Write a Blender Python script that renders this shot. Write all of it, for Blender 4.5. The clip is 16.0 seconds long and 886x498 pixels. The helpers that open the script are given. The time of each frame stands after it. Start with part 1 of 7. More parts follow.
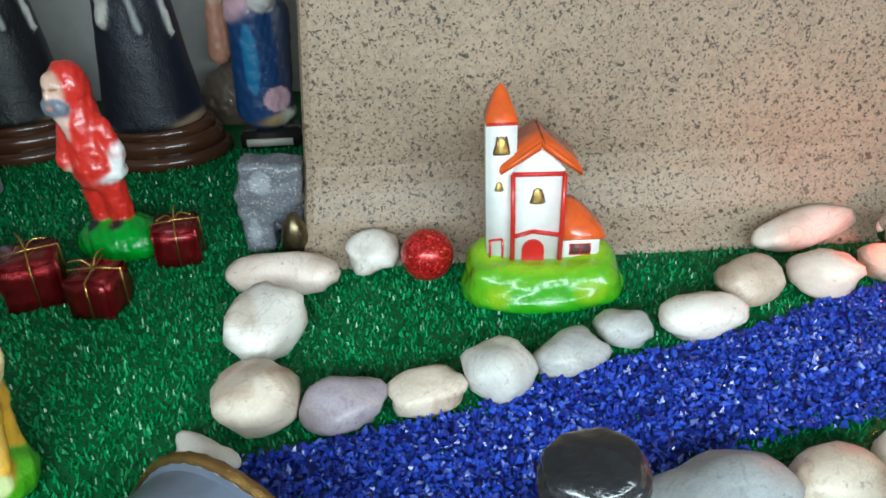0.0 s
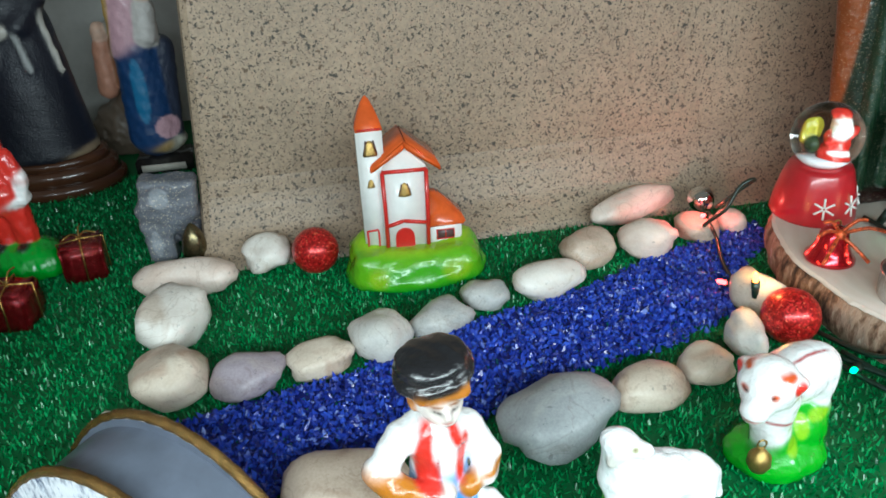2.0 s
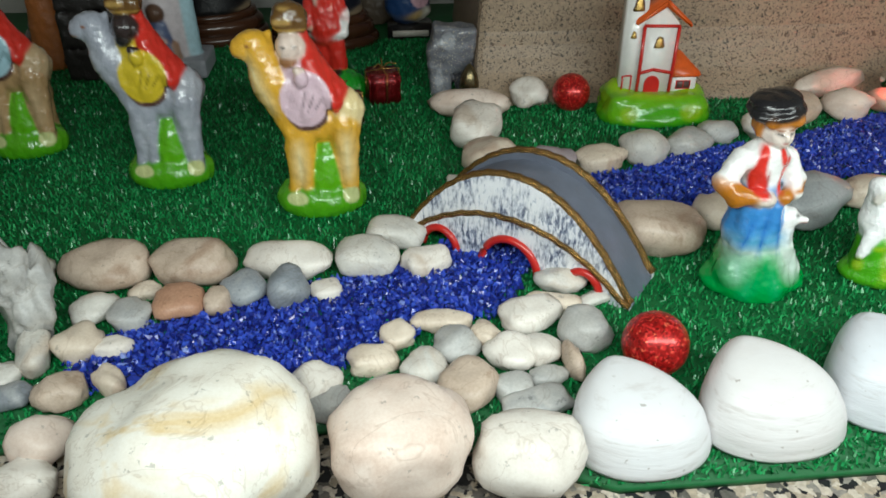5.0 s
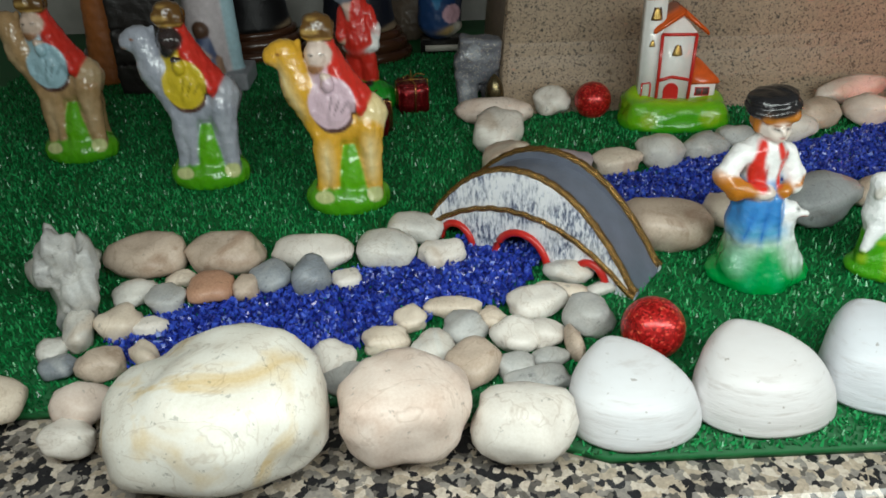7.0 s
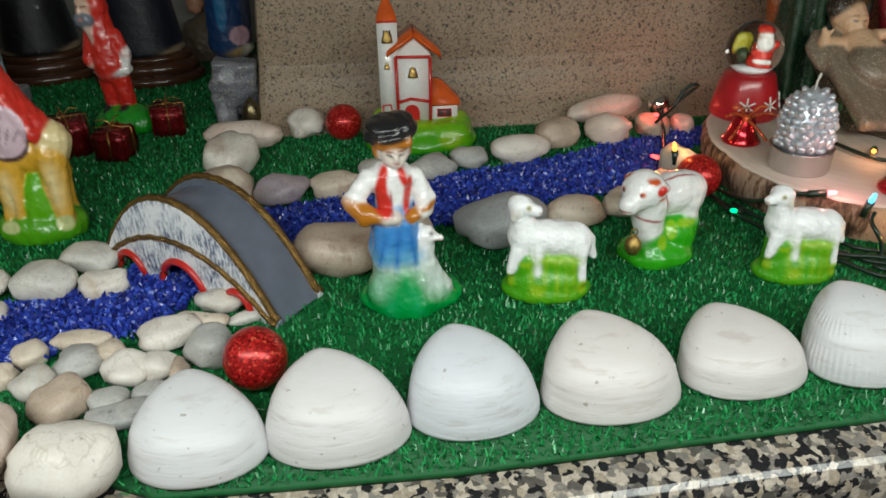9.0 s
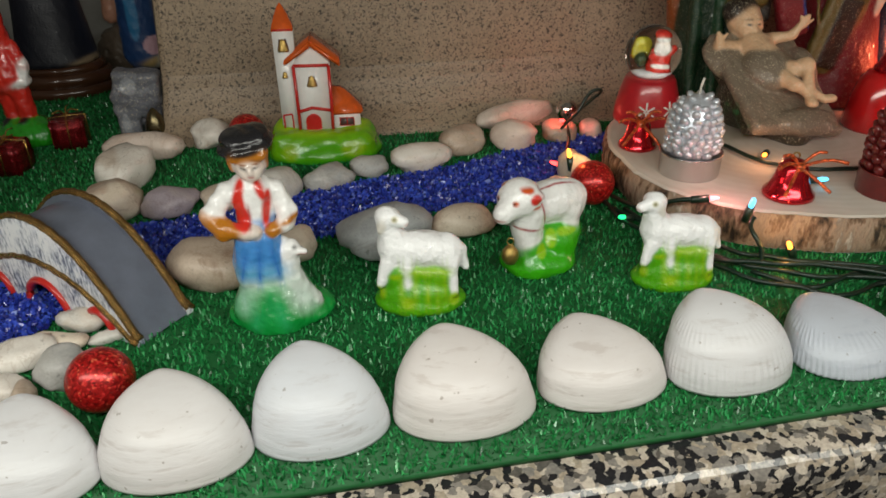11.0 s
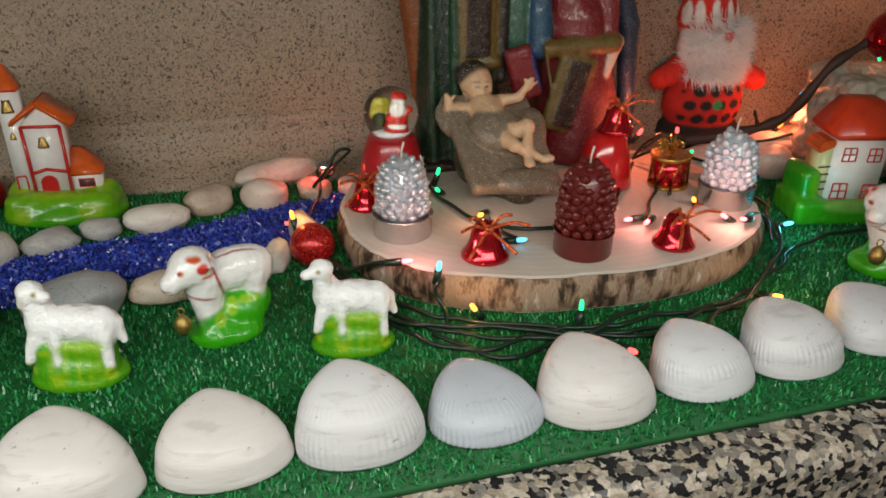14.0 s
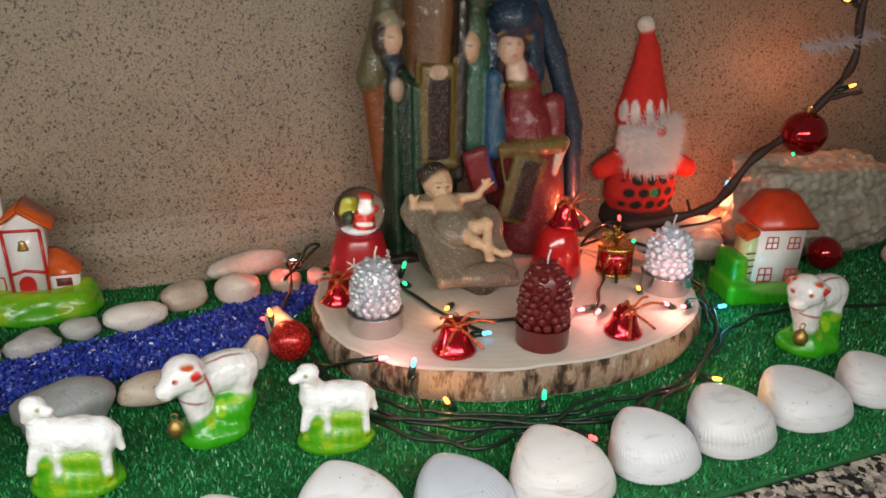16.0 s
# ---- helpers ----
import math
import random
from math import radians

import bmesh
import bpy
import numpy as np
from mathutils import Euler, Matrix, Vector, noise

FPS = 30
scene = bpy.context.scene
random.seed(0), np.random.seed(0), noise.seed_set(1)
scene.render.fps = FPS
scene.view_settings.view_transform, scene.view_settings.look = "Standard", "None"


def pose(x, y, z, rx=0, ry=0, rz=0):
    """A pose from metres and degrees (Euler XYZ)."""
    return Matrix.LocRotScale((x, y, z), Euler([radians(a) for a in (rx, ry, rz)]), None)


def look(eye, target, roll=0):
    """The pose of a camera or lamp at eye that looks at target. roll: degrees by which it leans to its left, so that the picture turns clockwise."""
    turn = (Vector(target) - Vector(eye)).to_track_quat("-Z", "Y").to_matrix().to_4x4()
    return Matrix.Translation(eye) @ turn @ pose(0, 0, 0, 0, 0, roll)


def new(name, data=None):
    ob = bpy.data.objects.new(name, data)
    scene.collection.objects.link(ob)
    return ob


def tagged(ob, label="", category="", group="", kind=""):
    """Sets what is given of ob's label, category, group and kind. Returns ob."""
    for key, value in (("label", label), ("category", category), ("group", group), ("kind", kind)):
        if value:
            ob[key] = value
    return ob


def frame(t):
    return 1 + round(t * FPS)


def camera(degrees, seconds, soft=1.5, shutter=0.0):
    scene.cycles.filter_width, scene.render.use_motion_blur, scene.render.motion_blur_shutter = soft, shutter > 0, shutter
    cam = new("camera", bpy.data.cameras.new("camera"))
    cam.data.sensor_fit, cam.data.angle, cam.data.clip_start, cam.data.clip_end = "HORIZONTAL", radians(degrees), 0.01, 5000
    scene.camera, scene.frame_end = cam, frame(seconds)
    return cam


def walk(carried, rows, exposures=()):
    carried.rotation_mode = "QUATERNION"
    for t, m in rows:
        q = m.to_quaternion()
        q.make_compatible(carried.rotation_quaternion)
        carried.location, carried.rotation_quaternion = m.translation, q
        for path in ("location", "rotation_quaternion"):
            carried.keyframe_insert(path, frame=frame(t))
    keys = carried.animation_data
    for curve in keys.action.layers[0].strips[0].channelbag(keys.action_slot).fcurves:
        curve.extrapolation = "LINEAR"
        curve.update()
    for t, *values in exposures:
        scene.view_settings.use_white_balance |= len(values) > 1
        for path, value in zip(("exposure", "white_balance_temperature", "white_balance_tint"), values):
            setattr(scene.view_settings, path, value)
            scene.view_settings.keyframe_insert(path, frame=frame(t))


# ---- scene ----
cam = camera(60.5, 16.0, soft=1.7)
PATH = [
    (0, (-0.027, -0.088, 0.198), (0.025, 1.624, -0.834), -2.0),
    (0.5, (-0.009, -0.095, 0.201), (0.135, 1.624, -0.81), -1.4),
    (1, (0.007, -0.096, 0.199), (0.205, 1.618, -0.813), -1.4),
    (1.5, (0.006, -0.109, 0.201), (0.267, 1.608, -0.791), -1.9),
    (2, (-0.02, -0.145, 0.209), (0.284, 1.572, -0.772), -2.5),
    (2.5, (-0.044, -0.184, 0.212), (0.304, 1.51, -0.793), -1.9),
    (3, (-0.069, -0.208, 0.208), (0.214, 1.479, -0.829), -2.2),
    (3.5, (-0.087, -0.22, 0.205), (0.17, 1.468, -0.836), -1.2),
    (4, (-0.108, -0.233, 0.201), (0.108, 1.454, -0.85), -0.4),
    (4.5, (-0.12, -0.249, 0.203), (0.076, 1.441, -0.849), -0.2),
    (5, (-0.151, -0.254, 0.195), (-0.004, 1.425, -0.881), 0.1),
    (5.2, (-0.159, -0.257, 0.194), (-0.035, 1.423, -0.884), 0.3),
    (6.25, (-0.167, -0.269, 0.194), (-0.132, 1.431, -0.856), -1.4),
    (7.3, (-0.106, -0.28, 0.193), (-0.082, 1.44, -0.828), -1.8),
    (7.5, (-0.081, -0.28, 0.192), (-0.014, 1.439, -0.829), -1.9),
    (8, (-0.048, -0.282, 0.194), (0.053, 1.443, -0.812), -1.7),
    (8.5, (-0.021, -0.287, 0.193), (0.099, 1.443, -0.804), -2.0),
    (9, (0.001, -0.281, 0.194), (0.141, 1.448, -0.801), -1.1),
    (9.5, (0.018, -0.275, 0.195), (0.15, 1.453, -0.803), -1.3),
    (9.7, (0.027, -0.275, 0.193), (0.181, 1.449, -0.809), -1.2),
    (11.8, (0.065, -0.284, 0.195), (0.287, 1.451, -0.774), -1.3),
    (12, (0.072, -0.285, 0.196), (0.317, 1.45, -0.769), -1.2),
    (12.5, (0.089, -0.286, 0.198), (0.388, 1.443, -0.762), -1.0),
    (13, (0.109, -0.283, 0.201), (0.439, 1.453, -0.737), -1.1),
    (13.5, (0.14, -0.284, 0.202), (0.502, 1.46, -0.707), -0.4),
    (14, (0.17, -0.29, 0.203), (0.543, 1.457, -0.697), 0.3),
    (14.5, (0.179, -0.292, 0.207), (0.571, 1.443, -0.707), 1.1),
    (15, (0.17, -0.292, 0.216), (0.612, 1.447, -0.668), 1.0),
    (15.5, (0.158, -0.296, 0.226), (0.673, 1.441, -0.621), 1.0),
    (16, (0.149, -0.306, 0.241), (0.686, 1.457, -0.536), 1.1),
]
EXPOSURES = [(0, 0.72, 5300, -8), (1.5, 0.52, 5300, -9), (3.5, -0.2, 5900, -7), (5, -0.25, 6000, -5), (7.5, -0.5, 6100, -4), (9, -0.68, 6200, -3), (12, -0.76, 6800, 2), (14, -0.72, 6600, 2), (15, -0.6, 6500, 3), (16, -0.42, 6450, 5)]
walk(cam, [(t, look(eye, target, roll)) for t, eye, target, roll in PATH], EXPOSURES)

# ---- light ----
CM = 0.01
world = bpy.data.worlds.new("room")
scene.world = world
world.use_nodes = True
world.node_tree.nodes["Background"].inputs[0].default_value = (1.0, 0.86, 0.72, 1)
world.node_tree.nodes["Background"].inputs[1].default_value = 0.15


def lamp(name, kind, at, power, colour, size, target=None):
    data = bpy.data.lights.new(name, kind)
    data.energy, data.color = power, colour
    if kind == "AREA":
        data.shape, data.size, data.size_y = "RECTANGLE", size[0], size[1]
    else:
        data.shadow_soft_size = size
    ob = new(name, data)
    ob.matrix_world = look([v * CM for v in at], [v * CM for v in target], 0) if target else Matrix.Translation([v * CM for v in at])
    return ob


lamp("torch", "AREA", (8, -24, 22), 2.7, (1.0, 0.97, 0.94), (0.80, 0.05), (11, 8, 0))
# the glow of the brightest fairy lights
for at, power, tint in (((18.5, 19.1, 2.4), 0.035, (1, 0.10, 0.07)), ((16.8, 11.3, 3.2), 0.016, (1, 0.45, 0.12)), ((22.5, 4.2, 3.4), 0.03, (1, 0.35, 0.35)), ((35.9, 6.4, 3.5), 0.03, (1, 0.35, 0.33)), ((41.0, 5.4, 3.6), 0.045, (1, 0.40, 0.35)), ((40.3, 16.2, 5.4), 0.11, (1, 0.18, 0.09)), ((53.7, 19.8, 4.2), 0.13, (1, 0.22, 0.10)), ((24.8, 1.1, 1.7), 0.02, (1, 0.5, 0.15)), ((40.8, 0.1, 1.4), 0.022, (1, 0.55, 0.2)), ((27.1, 8.6, 3.4), 0.014, (1, 0.42, 0.2)), ((46.6, 7.7, 1.6), 0.02, (0.1, 0.8, 1)), ((62.5, 19.5, 13.5), 0.12, (1, 0.30, 0.14))):
    lamp("fairy_glow", "POINT", at, power, tint, 0.002)

# ---- materials ----


def material(name, rough=0.5, metal=0.0, base=(0.5, 0.5, 0.5), coat=0.0, trans=0.0, ior=1.45):
    m = bpy.data.materials.new(name)
    m.use_nodes = True
    b = m.node_tree.nodes["Principled BSDF"]
    b.inputs["Base Color"].default_value = (*base, 1)
    b.inputs["Roughness"].default_value = rough
    b.inputs["Metallic"].default_value = metal
    b.inputs["Coat Weight"].default_value = coat
    b.inputs["Coat Roughness"].default_value = 0.08
    b.inputs["Transmission Weight"].default_value = trans
    b.inputs["IOR"].default_value = ior
    return m, m.node_tree, b


def node(tree, kind, **values):
    n = tree.nodes.new(kind)
    for key, value in values.items():
        n.inputs[key.replace("_", " ")].default_value = value
    return n


def coords(tree, kind="Object"):
    return tree.nodes.new("ShaderNodeTexCoord").outputs[kind]


def ramp(tree, fac, stops, interpolation="LINEAR"):
    r = tree.nodes.new("ShaderNodeValToRGB")
    r.color_ramp.interpolation = interpolation
    el = r.color_ramp.elements
    while len(el) < len(stops):
        el.new(0.5)
    for e, (at, colour) in zip(el, stops):
        e.position, e.color = at, (*colour, 1)
    tree.links.new(fac, r.inputs[0])
    return r.outputs[0]


def mix(tree, fac, a, b, kind="MIX"):
    n = tree.nodes.new("ShaderNodeMix")
    n.data_type, n.blend_type = "RGBA", kind
    for value, socket in ((fac, n.inputs[0]), (a, n.inputs[6]), (b, n.inputs[7])):
        if isinstance(value, (int, float)):
            socket.default_value = value
        elif isinstance(value, tuple):
            socket.default_value = (*value, 1)
        else:
            tree.links.new(value, socket)
    return n.outputs[2]


def noise_tex(tree, scale, detail=4.0, rough=0.55, at=None, distortion=0.0):
    n = node(tree, "ShaderNodeTexNoise", Scale=scale, Detail=detail, Roughness=rough, Distortion=distortion)
    tree.links.new(at or coords(tree), n.inputs["Vector"])
    return n.outputs["Fac"]


def bump(tree, b, height, strength=0.3, distance=0.001):
    n = node(tree, "ShaderNodeBump", Strength=strength, Distance=distance)
    tree.links.new(height, n.inputs["Height"])
    tree.links.new(n.outputs[0], b.inputs["Normal"])


def random_of(tree):
    return tree.nodes.new("ShaderNodeObjectInfo").outputs["Random"]


def island(tree):
    return tree.nodes.new("ShaderNodeNewGeometry").outputs["Random Per Island"]


def shifted(tree):
    """Object coordinates, moved by a random step for each object."""
    n = tree.nodes.new("ShaderNodeVectorMath")
    n.operation = "MULTIPLY_ADD"
    tree.links.new(random_of(tree), n.inputs[0])
    n.inputs[1].default_value = (3.1, 1.7, 2.3)
    tree.links.new(coords(tree), n.inputs[2])
    return n.outputs[0]


def stone_material(name, light, dark, stain):
    m, t, b = material(name, 0.42)
    at = shifted(t)
    broad = noise_tex(t, 55, 4, 0.6, at, 0.6)
    c = ramp(t, broad, [(0.32, dark), (0.62, light)])
    c = mix(t, ramp(t, noise_tex(t, 32, 3, 0.6, at, 1.2), [(0.53, (0, 0, 0)), (0.68, (0.85, 0.85, 0.85))]), c, stain)
    grain = noise_tex(t, 900, 2, 0.7, at)
    c = mix(t, 0.16, c, ramp(t, grain, [(0.35, (0.1, 0.1, 0.1)), (0.65, (0.95, 0.95, 0.95))]), "SOFT_LIGHT")
    vein = ramp(t, noise_tex(t, 34, 4, 0.6, at, 1.2), [(0.485, (1, 1, 1)), (0.5, (0.66, 0.60, 0.55)), (0.515, (1, 1, 1))])
    c = mix(t, 0.5, c, vein, "MULTIPLY")
    pits = ramp(t, noise_tex(t, 260, 3, 0.7, at), [(0.30, (0, 0, 0)), (0.36, (1, 1, 1))])
    c = mix(t, 0.35, c, pits, "MULTIPLY")
    t.links.new(c, b.inputs["Base Color"])
    bump(t, b, pits, 0.25, 0.0004)
    return m


M_WHITE_STONE = stone_material("white_stone", (0.80, 0.75, 0.69), (0.68, 0.62, 0.56), (0.54, 0.45, 0.37))
M_CREAM_STONE = stone_material("cream_stone", (0.72, 0.62, 0.51), (0.60, 0.50, 0.40), (0.42, 0.28, 0.20))
M_STAINED_STONE = stone_material("stained_white_stone", (0.82, 0.79, 0.72), (0.74, 0.69, 0.61), (0.66, 0.50, 0.26))
M_PINK_STONE = stone_material("pinkish_stone", (0.78, 0.66, 0.58), (0.63, 0.49, 0.41), (0.74, 0.63, 0.56))
M_TAN_STONE = stone_material("tan_stone", (0.58, 0.47, 0.38), (0.45, 0.35, 0.27), (0.36, 0.25, 0.18))
M_ORANGE_STONE = stone_material("orange_stone", (0.50, 0.29, 0.19), (0.42, 0.23, 0.15), (0.36, 0.20, 0.13))
M_LILAC_STONE = stone_material("lilac_stone", (0.41, 0.35, 0.39), (0.33, 0.28, 0.32), (0.45, 0.38, 0.36))
M_GREY_STONE = stone_material("grey_stone", (0.47, 0.46, 0.44), (0.36, 0.36, 0.36), (0.55, 0.53, 0.50))
M_PALE_STONE = stone_material("pale_grey_stone", (0.68, 0.65, 0.60), (0.53, 0.51, 0.48), (0.56, 0.48, 0.40))
M_BLUE_STONE = stone_material("blue_grey_stone", (0.29, 0.31, 0.34), (0.20, 0.22, 0.25), (0.38, 0.39, 0.40))
M_DARK_STONE = stone_material("dark_grey_stone", (0.36, 0.37, 0.38), (0.29, 0.30, 0.31), (0.42, 0.42, 0.41))


def glaze_material(name="painted_glaze", rough=0.22, coat=0.5, grain=230, depth=0.0015, fade=0.5, wash_scale=190, glint=0.0):
    """Paint laid on by the colour layer of the mesh, under a clear glaze."""
    m, t, b = material(name, rough, coat=coat)
    paint = t.nodes.new("ShaderNodeAttribute")
    paint.attribute_name = "paint"
    wash = ramp(t, noise_tex(t, wash_scale, 3), [(0.3, (0.72, 0.72, 0.72)), (0.7, (1, 1, 1))])
    c = mix(t, fade, paint.outputs["Color"], wash, "MULTIPLY")
    if glint:
        c = mix(t, ramp(t, noise_tex(t, 1100, 1.0, 0.5), [(0.62, (0, 0, 0)), (0.68, (glint, glint, glint))]), c, (0.72, 0.62, 0.45))
    t.links.new(c, b.inputs["Base Color"])
    bump(t, b, noise_tex(t, grain, 4, 0.6), 0.6, depth)
    return m


M_GLAZE = glaze_material()
M_RESIN = glaze_material("painted_resin", 0.40, 0.12, 700, 0.0008, 0.6, 260)
M_GILT_RESIN = glaze_material("gilt_resin", 0.34, 0.2, 420, 0.0014, 0.6, 200, 0.16)
M_FELT = glaze_material("felt", 0.9, 0.0)
M_WOOL = glaze_material("glazed_wool", 0.3, 0.3, 330, 0.0017, 0.12)
M_CLOTH = glaze_material("glitter_cloth", 0.3, 0.3, 420, 0.0016, 0.3, 420, 0.55)


def plain(name, colour, rough=0.5, metal=0.0, coat=0.0, grain=120, amount=0.35, relief=0.15):
    m, t, b = material(name, rough, metal, colour, coat)
    n = noise_tex(t, grain, 4, 0.6, shifted(t))
    c = mix(t, amount, colour, ramp(t, n, [(0.3, tuple(v * 0.55 for v in colour)), (0.7, tuple(min(1, v * 1.25) for v in colour))]))
    t.links.new(c, b.inputs["Base Color"])
    bump(t, b, noise_tex(t, grain * 5, 3), relief, 0.0005)
    return m


# ---- mesh tools, in centimetres ----


def link(name, mesh, mats, parent, label):
    for m in mats if isinstance(mats, (list, tuple)) else [mats]:
        mesh.materials.append(m)
    ob = new(name, mesh)
    if parent:
        ob.parent = parent
    if label:
        ob["label"] = label
    return ob


UPRIGHT = 0.0  # how far upright things lean towards the wall, per centimetre of height


def part(name, bm, mats, parent=None, label="", smooth=True):
    if UPRIGHT:
        for v in bm.verts:
            v.co.y += UPRIGHT * v.co.z
    bm.transform(Matrix.Scale(CM, 4))
    for f in bm.faces:
        f.smooth = smooth
    mesh = bpy.data.meshes.new(name)
    bm.to_mesh(mesh)
    bm.free()
    return link(name, mesh, mats, parent, label)


def thing(name, at, turn=0.0, label="", category="", group="", kind=""):
    ob = new(name)
    ob.empty_display_size = 0.01
    ob.matrix_basis = pose(at[0] * CM, at[1] * CM, at[2] * CM, 0, 0, turn)
    return tagged(ob, label, category, group, kind)


def put(ob, at, turn=(0, 0, 0)):
    ob.matrix_basis = pose(at[0] * CM, at[1] * CM, at[2] * CM, *turn)
    return ob


def lathe(bm, profile, seg=24, m=Matrix(), mat=0, close=True):
    rings = []
    for r, z in profile:
        rings.append([bm.verts.new(m @ Vector((r * math.cos(6.28318 * k / seg), r * math.sin(6.28318 * k / seg), z))) for k in range(seg)])
    for a, b in zip(rings, rings[1:]):
        for k in range(seg):
            f = bm.faces.new((a[k], a[(k + 1) % seg], b[(k + 1) % seg], b[k]))
            f.material_index = mat
    if close:
        bm.faces.new(rings[-1]).material_index = mat
        bm.faces.new(rings[0][::-1]).material_index = mat
    return rings


def box(bm, lo, hi, m=Matrix(), mat=0, bevel=0.0):
    g = bmesh.ops.create_cube(bm, size=1)
    vs = g["verts"]
    for v in vs:
        v.co = m @ Vector([lo[k] + (v.co[k] + 0.5) * (hi[k] - lo[k]) for k in range(3)])
    faces = {f for v in vs for f in v.link_faces}
    for f in faces:
        f.material_index = mat
    if bevel:
        bmesh.ops.bevel(bm, geom=list({e for v in vs for e in v.link_edges}), offset=bevel, segments=2, affect="EDGES")


def tube(bm, pts, radius, seg=8, mat=0, taper=None):
    pts = [Vector(p) for p in pts]
    rings, n = [], len(pts)
    for k, p in enumerate(pts):
        d = (pts[min(k + 1, n - 1)] - pts[max(k - 1, 0)]).normalized()
        side = d.cross(Vector((0, 0, 1)) if abs(d.z) < 0.9 else Vector((1, 0, 0))).normalized()
        up = side.cross(d)
        r = taper[k] if taper else radius
        rings.append([bm.verts.new(p + r * (side * math.cos(6.28318 * j / seg) + up * math.sin(6.28318 * j / seg))) for j in range(seg)])
    for a, b in zip(rings, rings[1:]):
        for k in range(seg):
            bm.faces.new((a[k], a[(k + 1) % seg], b[(k + 1) % seg], b[k])).material_index = mat
    bm.faces.new(rings[0][::-1]).material_index = mat
    bm.faces.new(rings[-1]).material_index = mat


def smooth_line(pts, steps=8):
    """A rounded line through the points."""
    pts = [Vector(p) for p in pts]
    out = []
    for k in range(len(pts) - 1):
        a, b, c, d = pts[max(k - 1, 0)], pts[k], pts[k + 1], pts[min(k + 2, len(pts) - 1)]
        for s in range(steps):
            u = s / steps
            out.append(0.5 * (2 * b + (c - a) * u + (2 * a - 5 * b + 4 * c - d) * u * u + (3 * b - a - 3 * c + d) * u ** 3))
    return out + [pts[-1]]


# ---- modelled figures: rounded bodies blended into one skin ----


def E(c, r, colour, turn=(0, 0, 0)):
    return ("e", c, r, colour, turn)


def C(a, b, ra, rb, colour):
    return ("c", a, b, ra, rb, colour)


def B(c, half, colour, turn=(0, 0, 0), rim=0.1):
    return ("b", c, half, colour, turn, rim)


def P(c, r, colour, turn=(0, 0, 0), soft=0.0):
    """Paint alone, over what lies inside; soft: the width of its faded edge."""
    return ("p", c, r, colour, turn, soft)


def field(prim, pts):
    kind = prim[0]
    if kind == "c":
        a, b = np.array(prim[1], float), np.array(prim[2], float)
        u = np.clip((pts - a) @ (b - a) / max((b - a) @ (b - a), 1e-9), 0, 1)
        return np.linalg.norm(pts - a - u[:, None] * (b - a), axis=1) - (prim[3] + u * (prim[4] - prim[3]))
    turn = np.array(Euler([radians(v) for v in prim[4]]).to_matrix())
    q = (pts - np.array(prim[1], float)) @ turn
    r = np.array(prim[2], float)
    if kind == "b":
        d = np.abs(q) - (r - prim[5])
        return np.linalg.norm(np.maximum(d, 0), axis=1) + np.minimum(d.max(1), 0) - prim[5]
    k0, k1 = np.linalg.norm(q / r, axis=1), np.linalg.norm(q / (r * r), axis=1) + 1e-9
    return k0 * (k0 - 1) / k1


